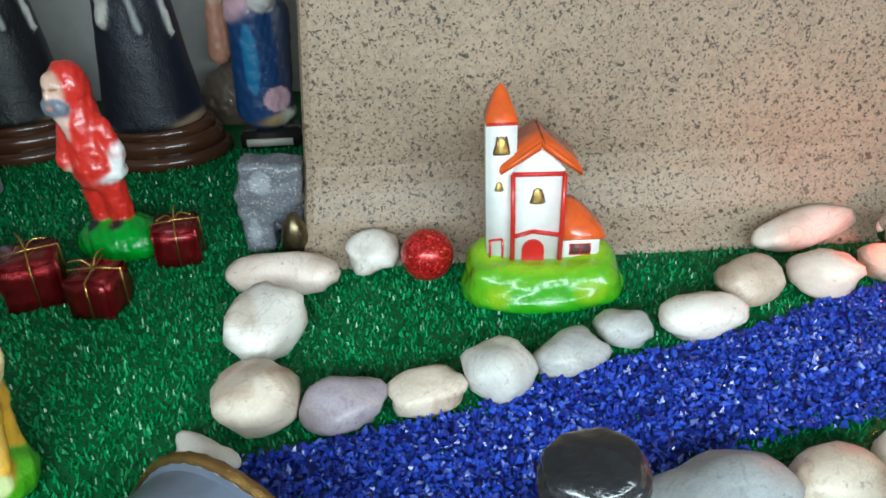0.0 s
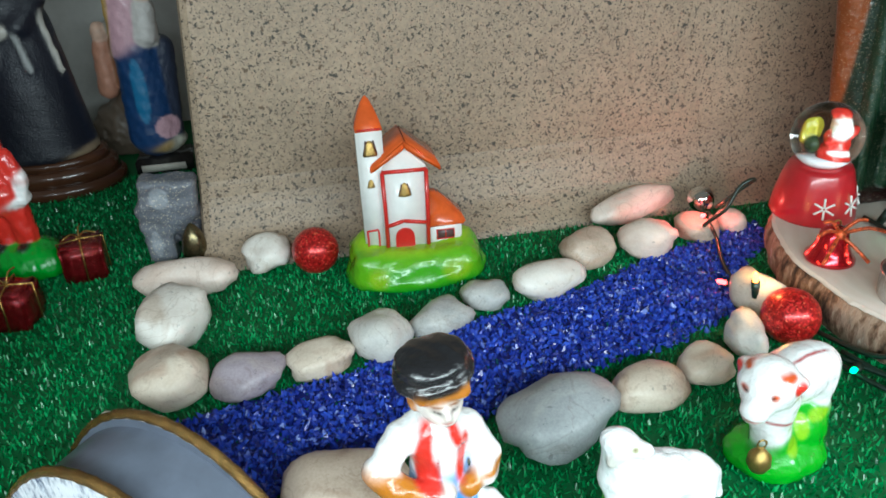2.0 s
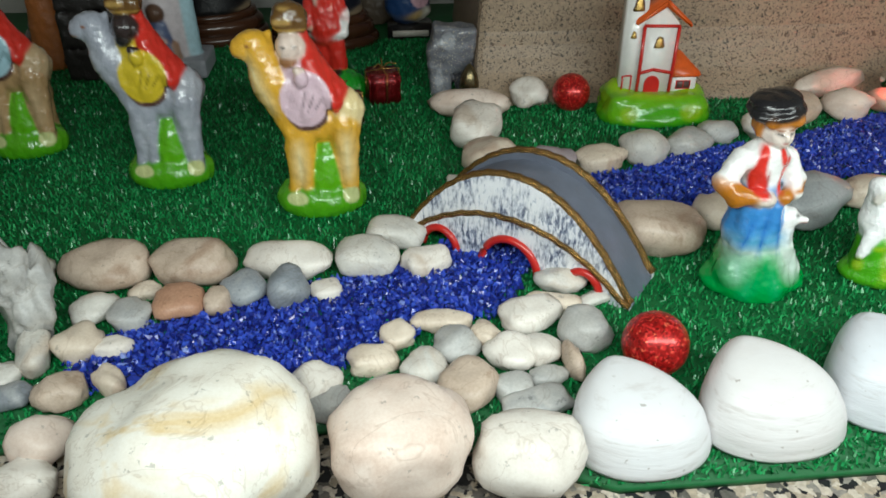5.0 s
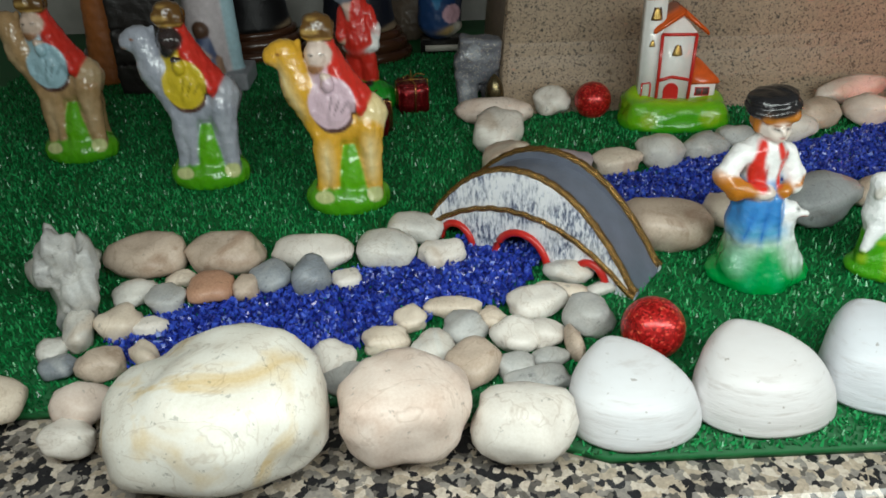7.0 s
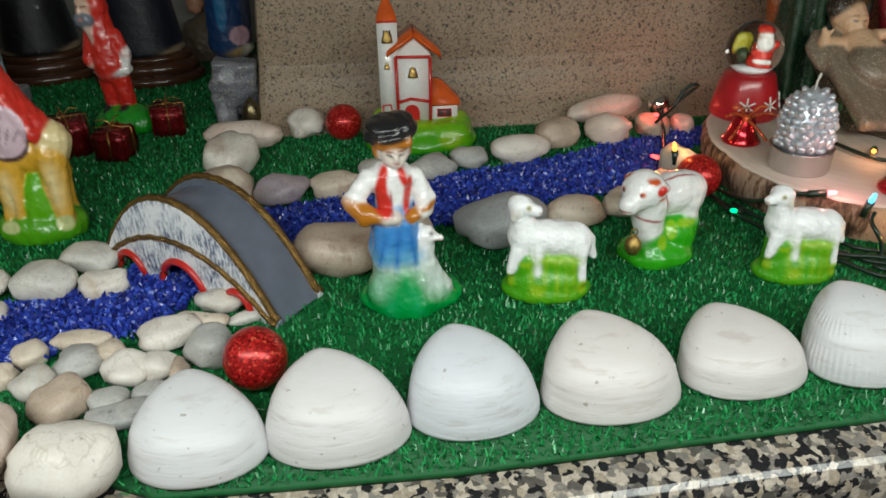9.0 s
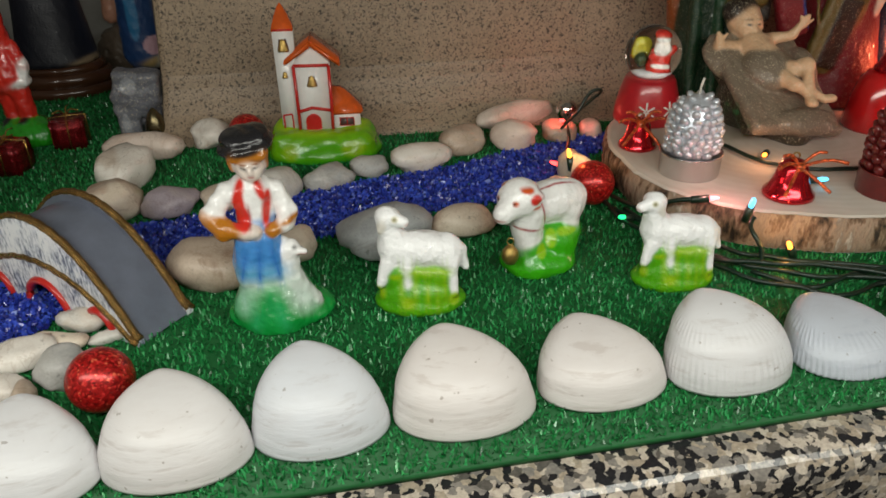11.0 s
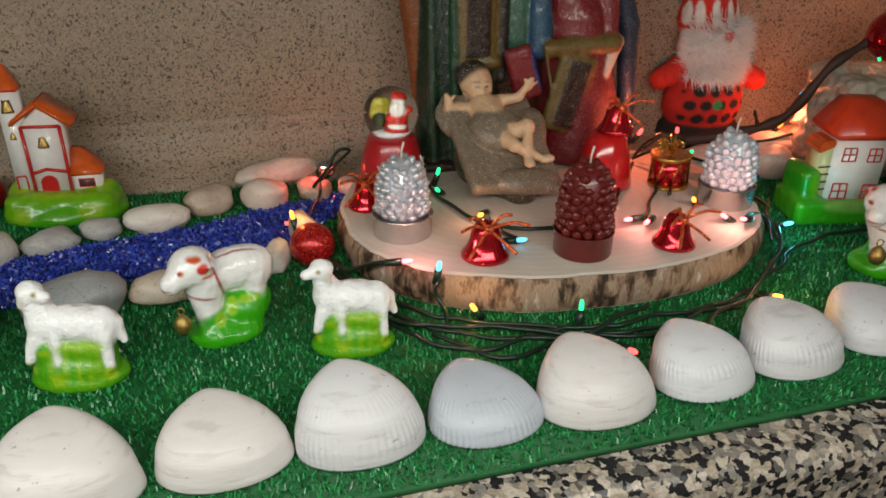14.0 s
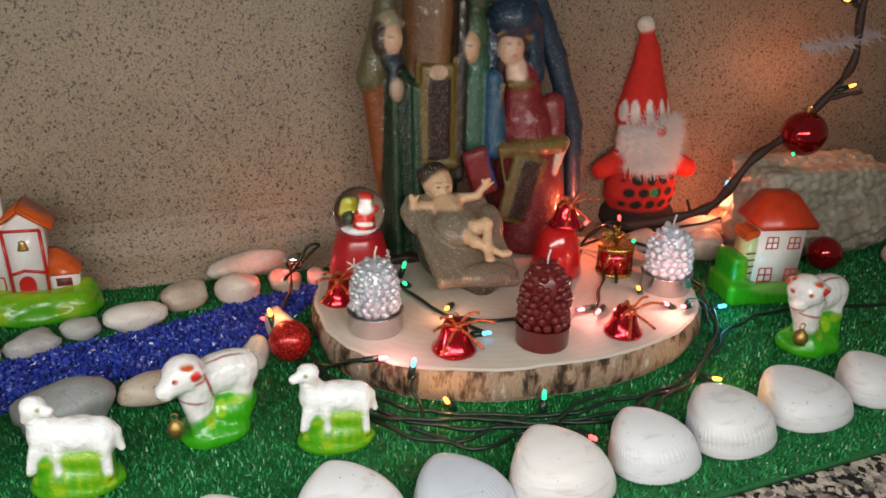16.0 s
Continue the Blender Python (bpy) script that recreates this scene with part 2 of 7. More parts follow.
def skin(name, prims, cell=0.11, blend=0.18, mat=None, rough=0.045, seed=0, flat=True, paint_soft=0.06, lean=0.02):
    """One closed mesh round the blended bodies, painted with their colours. flat: cut off below z = 0."""
    bodies = [p for p in prims if p[0] != "p"]
    lo, hi = np.full(3, 1e9), np.full(3, -1e9)
    for p in bodies:
        if p[0] == "c":
            ends = [(np.array(p[1]) - p[3], np.array(p[1]) + p[3]), (np.array(p[2]) - p[4], np.array(p[2]) + p[4])]
        else:
            turn = np.abs(np.array(Euler([radians(v) for v in p[4]]).to_matrix()))
            ends = [(np.array(p[1]) - turn @ np.array(p[2]), np.array(p[1]) + turn @ np.array(p[2]))]
        for a, b in ends:
            lo, hi = np.minimum(lo, a), np.maximum(hi, b)
    if flat:
        lo[2] = 0
    lo, hi = lo - 3 * cell, hi + 3 * cell
    n = np.ceil((hi - lo) / cell).astype(int) + 1
    axes = [lo[k] + cell * np.arange(n[k]) for k in range(3)]
    grid = np.stack(np.meshgrid(*axes, indexing="ij"), -1).reshape(-1, 3)
    d = None
    for p in bodies:
        e = field(p, grid)
        if d is None:
            d = e
        else:
            h = np.clip(0.5 + 0.5 * (d - e) / blend, 0, 1)
            d = d * (1 - h) + e * h - blend * h * (1 - h)
    if rough:
        rng = np.random.RandomState(seed)
        w, ph = rng.normal(0, 4.5, (6, 3)), rng.uniform(0, 6.28, 6)
        d = d + rough * sum(np.sin(grid @ w[k] + ph[k]) for k in range(6)) / 3
        w, ph = rng.normal(0, 8.5, (5, 3)), rng.uniform(0, 6.28, 5)
        d = d + 0.35 * rough * sum(np.sin(grid @ w[k] + ph[k]) for k in range(5)) / 2.5
    if flat:
        d = np.maximum(d, -grid[:, 2] + 1e-4)
    d = d.reshape(n)
    inside = d < 0
    corners = [(i, j, k) for i in (0, 1) for j in (0, 1) for k in (0, 1)]
    cells = [slice(0, s - 1) for s in n]
    view = lambda a, c: a[c[0] : n[0] - 1 + c[0], c[1] : n[1] - 1 + c[1], c[2] : n[2] - 1 + c[2]]
    total = sum(view(inside, c).astype(int) for c in corners)
    active = (total > 0) & (total < 8)
    where = np.argwhere(active)
    acc, cnt = np.zeros((len(where), 3)), np.zeros(len(where))
    for a in corners:
        for ax in range(3):
            if a[ax]:
                continue
            b = tuple(a[k] + (k == ax) for k in range(3))
            da, db = view(d, a)[active], view(d, b)[active]
            cross = (da < 0) != (db < 0)
            u = np.where(cross, da / np.where(cross, da - db, 1), 0)
            step = np.tile(np.array(a, float), (len(where), 1))
            step[:, ax] += u
            acc[cross] += step[cross]
            cnt[cross] += 1
    verts = lo + cell * (where + acc / cnt[:, None])
    index = -np.ones(n - 1, int)
    index[tuple(where.T)] = np.arange(len(where))
    quads = []
    for ax in range(3):
        u, v = (ax + 1) % 3, (ax + 2) % 3
        a = [slice(0, None)] * 3
        b = [slice(0, None)] * 3
        a[ax], b[ax] = slice(0, n[ax] - 1), slice(1, n[ax])
        ia, ib = inside[tuple(a)], inside[tuple(b)]
        for flip, hits in ((False, ia & ~ib), (True, ib & ~ia)):
            e = np.argwhere(hits)
            e = e[(e[:, u] > 0) & (e[:, v] > 0) & (e[:, u] < n[u] - 1) & (e[:, v] < n[v] - 1)]
            s = []
            for du, dv in ((1, 1), (0, 1), (0, 0), (1, 0)):
                w = e.copy()
                w[:, u] -= du
                w[:, v] -= dv
                s.append(index[tuple(w.T)])
            q = np.stack(s, 1)
            quads.append(q[:, ::-1] if flip else q)
    quads = np.concatenate(quads)
    quads = quads[(quads >= 0).all(1)]
    weight = np.zeros(len(verts))
    colour = np.zeros((len(verts), 3))
    ds = np.stack([field(p, verts) for p in bodies])
    ws = np.exp(-(ds - ds.min(0)) / min(0.035, paint_soft))
    cols = np.array([p[5] if p[0] == "c" else p[3] for p in bodies], float)
    colour = (ws[:, :, None] * cols[:, None]).sum(0) / ws.sum(0)[:, None]
    for p in prims:
        if p[0] == "p":
            cover = np.clip(0.5 - field(p, verts) / (1.2 * (p[5] or paint_soft)), 0, 1)[:, None]
            colour = colour * (1 - cover) + cover * np.array(p[3])
    mesh = bpy.data.meshes.new(name)
    verts[:, 1] += lean * verts[:, 2]
    mesh.from_pydata((verts * CM).tolist(), [], quads.tolist())
    layer = mesh.color_attributes.new("paint", "FLOAT_COLOR", "POINT")
    layer.data.foreach_set("color", np.concatenate([colour, np.ones((len(verts), 1))], 1).astype(np.float32).ravel())
    mesh.shade_smooth()
    mesh.update()
    return link(name, mesh, mat or M_GLAZE, None, "")


# colours of the paints
WHITE, OFFWHITE, BLACK = (0.90, 0.89, 0.88), (0.72, 0.68, 0.62), (0.012, 0.012, 0.014)
RED, DEEPRED, ORANGE = (0.62, 0.03, 0.02), (0.35, 0.015, 0.02), (0.72, 0.16, 0.03)
LIME, GREEN, DARKGREEN = (0.09, 0.37, 0.006), (0.03, 0.34, 0.06), (0.015, 0.10, 0.04)
YELLOW, OCHRE, BROWN = (0.70, 0.42, 0.03), (0.55, 0.26, 0.03), (0.25, 0.09, 0.03)
SKIN, GOLD, BLUE = (0.74, 0.50, 0.38), (0.42, 0.27, 0.08), (0.06, 0.25, 0.62)
PINK, CAMELGREY, SKY = (0.70, 0.52, 0.60), (0.36, 0.38, 0.45), (0.42, 0.62, 0.72)

# ---- ground, wall, worktop ----


def granite_material():
    m, t, b = material("polished_granite", 0.16)
    at = coords(t)
    v = node(t, "ShaderNodeTexVoronoi", Scale=330, Randomness=1)
    warp = t.nodes.new("ShaderNodeVectorMath")
    warp.operation = "MULTIPLY_ADD"
    n = node(t, "ShaderNodeTexNoise", Scale=260, Detail=4)
    t.links.new(at, n.inputs["Vector"])
    t.links.new(n.outputs["Color"], warp.inputs[0])
    warp.inputs[1].default_value = (0.006, 0.006, 0.006)
    t.links.new(at, warp.inputs[2])
    t.links.new(warp.outputs[0], v.inputs["Vector"])
    sep = t.nodes.new("ShaderNodeSeparateColor")
    t.links.new(v.outputs["Color"], sep.inputs[0])
    c = ramp(t, sep.outputs[0], [(0.0, (0.022, 0.022, 0.025)), (0.30, (0.12, 0.11, 0.10)), (0.42, (0.40, 0.34, 0.27)), (0.60, (0.54, 0.48, 0.41)), (0.80, (0.26, 0.24, 0.22))], "CONSTANT")
    c = mix(t, 0.35, c, ramp(t, noise_tex(t, 700, 3), [(0.3, (0.1, 0.1, 0.1)), (0.7, (0.8, 0.75, 0.7))]), "OVERLAY")
    t.links.new(c, b.inputs["Base Color"])
    return m


def speckle_material():
    m, t, b = material("speckled_render", 0.5)
    at = coords(t)
    c = ramp(t, noise_tex(t, 14, 4, 0.6), [(0.35, (0.29, 0.222, 0.158)), (0.65, (0.355, 0.275, 0.20))])
    c = mix(t, 0.22, c, ramp(t, noise_tex(t, 520, 2, 0.6), [(0.38, (0.2, 0.17, 0.13)), (0.62, (0.75, 0.68, 0.58))]), "OVERLAY")
    for scale, low, colour in ((480, 0.335, (0.06, 0.05, 0.04)), (340, 0.315, (0.12, 0.08, 0.05)), (750, 0.36, (0.12, 0.09, 0.07))):
        n = noise_tex(t, scale, 1.5, 0.5, at, 0.4)
        c = mix(t, ramp(t, n, [(low, (1, 1, 1)), (low + 0.03, (0, 0, 0))]), c, colour)
    t.links.new(c, b.inputs["Base Color"])
    bump(t, b, noise_tex(t, 500, 3), 0.3, 0.0006)
    return m


M_GRANITE, M_SPECKLE = granite_material(), speckle_material()
bm = bmesh.new()
ends = []
for x, y0 in ((-130, -13.2), (0, -11.45), (24, -10.0), (45, -9.3), (130, -6.5)):
    ring = [(y0 + 0.9 - 0.9 * math.sin(a), -1.25 + 0.9 * math.cos(a)) for a in (0, 0.26, 0.52, 0.79, 1.05, 1.31, 1.57)]
    ends.append([bm.verts.new((x, y, z)) for y, z in [(60, -0.35)] + ring + [(y0, -9.0), (60, -9.0)]])
for e, f in zip(ends, ends[1:]):
    for k in range(len(e)):
        bm.faces.new((e[k], f[k], f[(k + 1) % len(e)], e[(k + 1) % len(e)]))
bm.faces.new(ends[0])
bm.faces.new(ends[-1])
bmesh.ops.recalc_face_normals(bm, faces=bm.faces[:])
tagged(part("worktop", bm, M_GRANITE, smooth=False), "polished speckled granite worktop", "worktop", kind="structure")
bm = bmesh.new()
box(bm, (-130, -5, -92), (130, 60, -9.0))
tagged(part("wall_front", bm, plain("dark_base", (0.10, 0.085, 0.07), 0.7, grain=30), smooth=False), "plain brown wall carrying the worktop", "wall", kind="structure")
bm = bmesh.new()
box(bm, (-160, -160, -96), (160, 60, -92))
tagged(part("floor", bm, plain("floor_tile", (0.22, 0.19, 0.16), 0.4, grain=20), smooth=False), "plain dull brown room floor", "floor", kind="structure")

# foot, hollow and slight lean of the back wall: height and distance
WALL_PROFILE = [(-0.35, 22.5), (0.3, 22.9), (1.0, 23.7), (2.0, 24.5), (4.0, 25.2), (10.0, 25.3), (60.0, 25.6)]
bm = bmesh.new()
rows = []
for p in smooth_line([(z, y, 0) for z, y in WALL_PROFILE], 5):
    left = -8.7 + 0.08 * p.x
    rows.append([bm.verts.new(v) for v in ((left + 0.5, 44, p.x), (left, p.y + 0.5, p.x), (left + 0.15, p.y + 0.15, p.x), (left + 0.5, p.y, p.x), (110, p.y, p.x), (110, 44, p.x))])
for a, b in zip(rows, rows[1:]):
    for k in range(6):
        bm.faces.new((a[k], a[(k + 1) % 6], b[(k + 1) % 6], b[k]))
bm.faces.new(rows[-1])
bm.faces.new(rows[0][::-1])
bmesh.ops.recalc_face_normals(bm, faces=bm.faces[:])
tagged(part("wall_back", bm, M_SPECKLE, smooth=False), "tan wall with brown and black speckles", "wall", kind="structure")

M_PLASTER = plain("pale_plaster", (0.50, 0.49, 0.47), 0.8, grain=40)
bm = bmesh.new()
box(bm, (-130, 49, -0.35), (-7, 53, 90))
tagged(part("wall_niche", bm, M_PLASTER, smooth=False), "pale plaster wall behind the statues", "wall", kind="structure")


def front_edge(x):
    return -9.55 + 0.066 * max(0.0, x - 2) if x > -9 else -9.2 + 0.5 * min(6.0, -9 - x)


bm = bmesh.new()
xs = [-70 + 2.0 * k for k in range(91)]
rows = [[bm.verts.new((x, front_edge(x) + (49 - front_edge(x)) * (j / 12) ** 1.0, -0.02 + 0.03 * math.sin(x * 0.31 + j))) for j in range(13)] for x in xs]
for a, b in zip(rows, rows[1:]):
    for j in range(12):
        bm.faces.new((a[j], b[j], b[j + 1], a[j + 1]))
low = bmesh.ops.extrude_face_region(bm, geom=bm.faces[:])
for g in low["geom"]:
    if isinstance(g, bmesh.types.BMVert):
        g.co.z -= 0.3
bmesh.ops.recalc_face_normals(bm, faces=bm.faces[:])
M_TURF_BASE = plain("turf_backing", (0.012, 0.115, 0.03), 0.6, grain=300)
turf = tagged(part("artificial_grass", bm, M_TURF_BASE), "dark green artificial grass mat with glossy blades", "ground", kind="structure")


def turf_blades():
    m, t, b = material("grass_blade", 0.25)
    # Bright glints are put into the colour of the top few blades.
    c = ramp(t, island(t), [(0.0, (0.008, 0.085, 0.022)), (0.5, (0.022, 0.215, 0.054)), (0.95, (0.05, 0.35, 0.11)), (0.988, (0.07, 0.42, 0.13)), (1.0, (0.34, 0.62, 0.42))])
    t.links.new(c, b.inputs["Base Color"])
    rng = np.random.RandomState(4)
    n = 310000
    x, y = rng.uniform(-48, 72, n), rng.uniform(-9.5, 38, n)
    edge = np.array([front_edge(v) for v in x])
    keep = (y > edge) & ((y < 22.6) | (x < -8.8))
    x, y = x[keep], y[keep]
    n = len(x)
    turn, tilt, h, w = rng.uniform(0, 6.283, n), rng.uniform(0.1, 1.25, n), rng.uniform(0.13, 0.31, n), rng.uniform(0.032, 0.062, n)
    side = np.stack([np.cos(turn), np.sin(turn), 0 * turn], 1)
    lean = np.stack([-np.sin(turn) * np.sin(tilt), np.cos(turn) * np.sin(tilt), np.cos(tilt)], 1)
    foot = np.stack([x, y, np.zeros(n)], 1)
    v = np.stack([foot - side * w[:, None], foot + side * w[:, None], foot + lean * h[:, None] + side * (0.45 * w)[:, None], foot + lean * h[:, None] - side * (0.45 * w)[:, None]], 1)
    mesh = bpy.data.meshes.new("grass_blades")
    mesh.from_pydata((v.reshape(-1, 3) * CM).tolist(), [], np.arange(4 * n).reshape(-1, 4).tolist())
    tagged(link("grass_blades", mesh, m, turf, ""), "short glossy green plastic blades", kind="stuff")


turf_blades()


def inside_stream(x, y):
    """Signed room to the banks of the stream, in centimetres; positive inside."""
    up = np.interp(x, [-27.4, -24.1, -18.4, -14.3, -11.9, -9.4, -5.6, -1.2, 1.3, 5.1, 9.2, 13.7, 22.1], [-1.0, 0.2, 2.4, 3.3, 5.5, 10.2, 11.1, 12.0, 13.3, 14.5, 15.4, 17.3, 20.0])
    low = np.interp(x, [-27.4, -25.0, -19.1, -15.5, -12.9, -10.1, -9.2, -6.7, -3.7, 3.0, 6.2, 9.3, 12.8, 16.3, 19.9, 23.2], [-4.0, -3.8, -4.0, -2.5, -0.8, -0.4, 2.3, 4.5, 6.5, 7.8, 9.2, 10.0, 10.6, 12.1, 16.7, 18.5])
    return np.minimum(np.minimum(up - y, y - low), np.minimum(x + 27.4, 22.2 - x))


def blue_gravel():
    m, t, b = material("blue_glass", 0.2, trans=0.1, ior=1.5)
    # The palest few shards carry white glints in their colour.
    c = ramp(t, island(t), [(0.0, (0.012, 0.020, 0.18)), (0.5, (0.030, 0.056, 0.44)), (0.93, (0.055, 0.11, 0.62)), (1.0, (0.30, 0.38, 0.80))])
    t.links.new(c, b.inputs["Base Color"])
    rng = np.random.RandomState(7)
    n = 100000
    x, y = rng.uniform(-30, 58, n), rng.uniform(-5, 20, n)
    keep = (inside_stream(x, y) > rng.uniform(-0.3, 0.2, n)) | (((x - 49.5) / 5) ** 2 + ((y - 19.0) / 2.2) ** 2 < 1)
    x, y = x[keep], y[keep]
    n = len(x)
    unit = np.array([(1, 0, 0), (-1, 0, 0), (0, 1, 0), (0, -1, 0), (0, 0, 1), (0, 0, -1)], float)
    tris = np.array([(0, 2, 4), (2, 1, 4), (1, 3, 4), (3, 0, 4), (2, 0, 5), (1, 2, 5), (3, 1, 5), (0, 3, 5)])
    verts, faces = [], []
    for k in range(n):
        q = np.array(Euler(rng.uniform(0, 6.28, 3)).to_matrix())
        v = (unit * rng.uniform(0.6, 1.3, (6, 1)) + rng.normal(0, 0.22, (6, 3))) * rng.uniform(0.07, 0.17) * np.array([1.4, 0.95, 0.7])
        verts.append(v @ q.T + (x[k], y[k], 0.18 + rng.uniform(0, 0.2)))
        faces.append(tris + 6 * k)
    mesh = bpy.data.meshes.new("blue_gravel")
    mesh.from_pydata((np.concatenate(verts) * CM).tolist(), [], np.concatenate(faces).tolist())
    tagged(link("blue_gravel", mesh, m, None, ""), "stream of small broken blue glass gravel", "gravel", kind="stuff")


bm = bmesh.new()
step = 0.4
cells = {}
for i in range(-74, 60):
    for j in range(-13, 51):
        if inside_stream(np.array(i * step), np.array(j * step)) > 0.1:
            cells[i, j] = [(i + di) * step for di in (0, 1)] + [(j + dj) * step for dj in (0, 1)]
corner = {}


def bed(i, j):
    if (i, j) not in corner:
        corner[i, j] = bm.verts.new((i * step, j * step, 0.2 + 0.05 * noise.noise(Vector((i, j, 0)) * 0.7)))
    return corner[i, j]


for i, j in cells:
    bm.faces.new((bed(i, j), bed(i + 1, j), bed(i + 1, j + 1), bed(i, j + 1)))
tagged(part("stream_bed", bm, plain("blue_grit", (0.012, 0.018, 0.20), 0.3, grain=700, amount=0.8, relief=0.8)), "fine blue glass grit under the gravel", "gravel", kind="structure")
blue_gravel()

# ---- stones ----


def stone(x, y, rx, ry, rz, mat, label, turn=0.0, lift=0.0, tip=(0, 0), lump=0.16, name="stone", fine=3, angular=0.0):
    bm = bmesh.new()
    bmesh.ops.create_icosphere(bm, subdivisions=fine, radius=1)
    seed = Vector((x * 1.7, y * 2.3, rx * 5.1))
    for v in bm.verts:
        p = v.co.normalized()
        q = Vector([math.copysign(abs(c) ** 0.86, c) for c in p])
        s = 1 + lump * 1.6 * noise.noise(p * 1.1 + seed) + lump * 0.6 * noise.noise(p * 2.6 + seed) + lump * 0.12 * noise.noise(p * 7 + seed)
        flat = max(0.0, p.dot(Vector((0.5 * math.sin(seed.x * 3), 0.5 * math.cos(seed.y * 2), 0.8)).normalized()) - 0.72)
        s -= 0.5 * flat
        if angular:
            s += angular * (noise.cell(p * 1.6 + seed) - 0.5) + angular * 0.6 * noise.noise(p * 4 + seed)
        v.co = Vector((q.x * rx, q.y * ry, q.z * rz)) * s
    ob = part(name, bm, mat)
    put(ob, (x, y, rz * 0.9 + lift), (tip[0], tip[1], turn))
    return tagged(ob, label, "stone", "stones along the stream")


# far bank, from the niche to the far end
stone(-9.16, 21.23, 2.65, 1.15, 0.87, M_PINK_STONE, "long pinkish-grey pebble lying on the grass", -4)
stone(-9.39, 17.08, 1.48, 1.92, 1.25, M_WHITE_STONE, "large pale grey pebble with worn faces", -25)
stone(-9.14, 12.51, 1.52, 1.68, 1.14, M_CREAM_STONE, "round cream and tan pebble", 10)
stone(-10.62, 10.39, 1.39, 0.63, 0.48, M_WHITE_STONE, "small white pebble beside the bridge", -35)
stone(-5.93, 12.25, 1.57, 1.24, 0.86, M_LILAC_STONE, "smooth lilac-grey pebble at the stream's edge", 8)
stone(-2.81, 12.76, 1.51, 1.01, 0.72, M_CREAM_STONE, "flat cream pebble at the stream's edge", 6)
stone(-0.04, 13.57, 1.38, 1.40, 1.00, M_PALE_STONE, "pale grey-green pebble at the stream's edge", 30)
stone(2.96, 14.52, 1.49, 0.96, 0.71, M_GREY_STONE, "grey pebble with a pale vein", 25)
stone(5.47, 16.10, 1.19, 0.97, 0.67, M_GREY_STONE, "small smooth grey pebble", 0)
stone(8.72, 16.35, 1.96, 1.24, 0.92, M_WHITE_STONE, "white pebble with brown cracks", 18)
stone(11.65, 18.57, 1.59, 1.28, 0.94, M_TAN_STONE, "tan-grey pebble on the bank", 20)
stone(15.24, 18.89, 1.51, 1.34, 1.01, M_PINK_STONE, "pale pinkish pebble on the bank", -8)
stone(16.09, 22.91, 3.01, 0.95, 0.95, M_PINK_STONE, "long pinkish pebble leaning on the wall", 22)
stone(22.52, 25.31, 2.38, 0.85, 1.14, M_WHITE_STONE, "white pebble leaning on the wall", 5)
stone(-5.14, 22.64, 1.32, 1.24, 0.95, M_WHITE_STONE, "white pebble beside the glitter ball", 15)
stone(18.38, 19.60, 1.13, 1.10, 0.76, M_TAN_STONE, "tan pebble under the silver ball", 0)
stone(20.74, 20.05, 0.77, 0.92, 0.64, M_PINK_STONE, "pinkish pebble behind the wood slice", 20)
# near bank
stone(10.04, 7.40, 1.75, 1.11, 0.86, M_CREAM_STONE, "cream pebble on the near bank", 10)
stone(13.06, 8.45, 1.16, 1.04, 0.76, M_CREAM_STONE, "round cream pebble on the near bank", 0)
stone(15.67, 9.85, 0.83, 1.23, 0.82, M_PALE_STONE, "pale grey pebble on the near bank", -20)
stone(17.57, 11.95, 0.83, 1.50, 1.29, M_CREAM_STONE, "cream pebble beside the wood slice", 20)
stone(5.81, 6.45, 2.40, 1.64, 1.21, M_DARK_STONE, "large smooth dark grey pebble", 22)
stone(-2.29, 4.53, 2.24, 1.74, 1.13, M_TAN_STONE, "large flat beige pebble beside the bridge", -15)
stone(1.36, 6.14, 1.05, 1.22, 0.89, M_CREAM_STONE, "cream pebble behind the shepherd", 20)
# upper bank left of the bridge
stone(-14.62, 5.78, 1.49, 0.95, 0.68, M_PALE_STONE, "oval pale pebble beside the bridge", -14)
stone(-16.09, 3.55, 1.42, 1.17, 0.85, M_PALE_STONE, "round pale grey pebble on the bank", 0)
stone(-13.36, 3.35, 1.15, 0.78, 0.60, M_WHITE_STONE, "knobbly white pebble in the stream", 20, lump=0.2)
stone(-19.56, 3.69, 1.98, 1.11, 0.77, M_WHITE_STONE, "oval white pebble on the bank", -10)
stone(-21.29, 1.83, 0.87, 1.02, 0.61, M_BLUE_STONE, "blue-grey pebble in the stream", 30)
stone(-19.38, 1.49, 0.86, 1.09, 0.82, M_BLUE_STONE, "dark blue-grey pebble in the stream", -25)
stone(-17.76, 1.59, 0.69, 0.65, 0.45, M_WHITE_STONE, "small white pebble in the stream", 30)
stone(-23.70, 3.62, 1.89, 1.21, 0.89, M_TAN_STONE, "beige oval pebble on the bank", -3)
stone(-27.38, 3.49, 1.84, 1.33, 0.95, M_TAN_STONE, "beige veined pebble on the bank", -4)
stone(-23.86, 1.00, 1.07, 0.99, 0.65, M_ORANGE_STONE, "orange-brown pebble at the stream's edge", 5)
stone(-25.53, 2.25, 0.65, 0.50, 0.36, M_CREAM_STONE, "small cream pebble behind the orange one", 15)
stone(-22.27, 1.07, 0.59, 0.83, 0.55, M_TAN_STONE, "small tan pebble in the stream", 0)
stone(-27.30, 0.98, 0.99, 0.82, 0.52, M_PALE_STONE, "pale grey pebble at the stream's end", 25)
stone(-25.68, 0.33, 0.87, 0.88, 0.58, M_GREY_STONE, "grey pebble at the stream's end", 15)
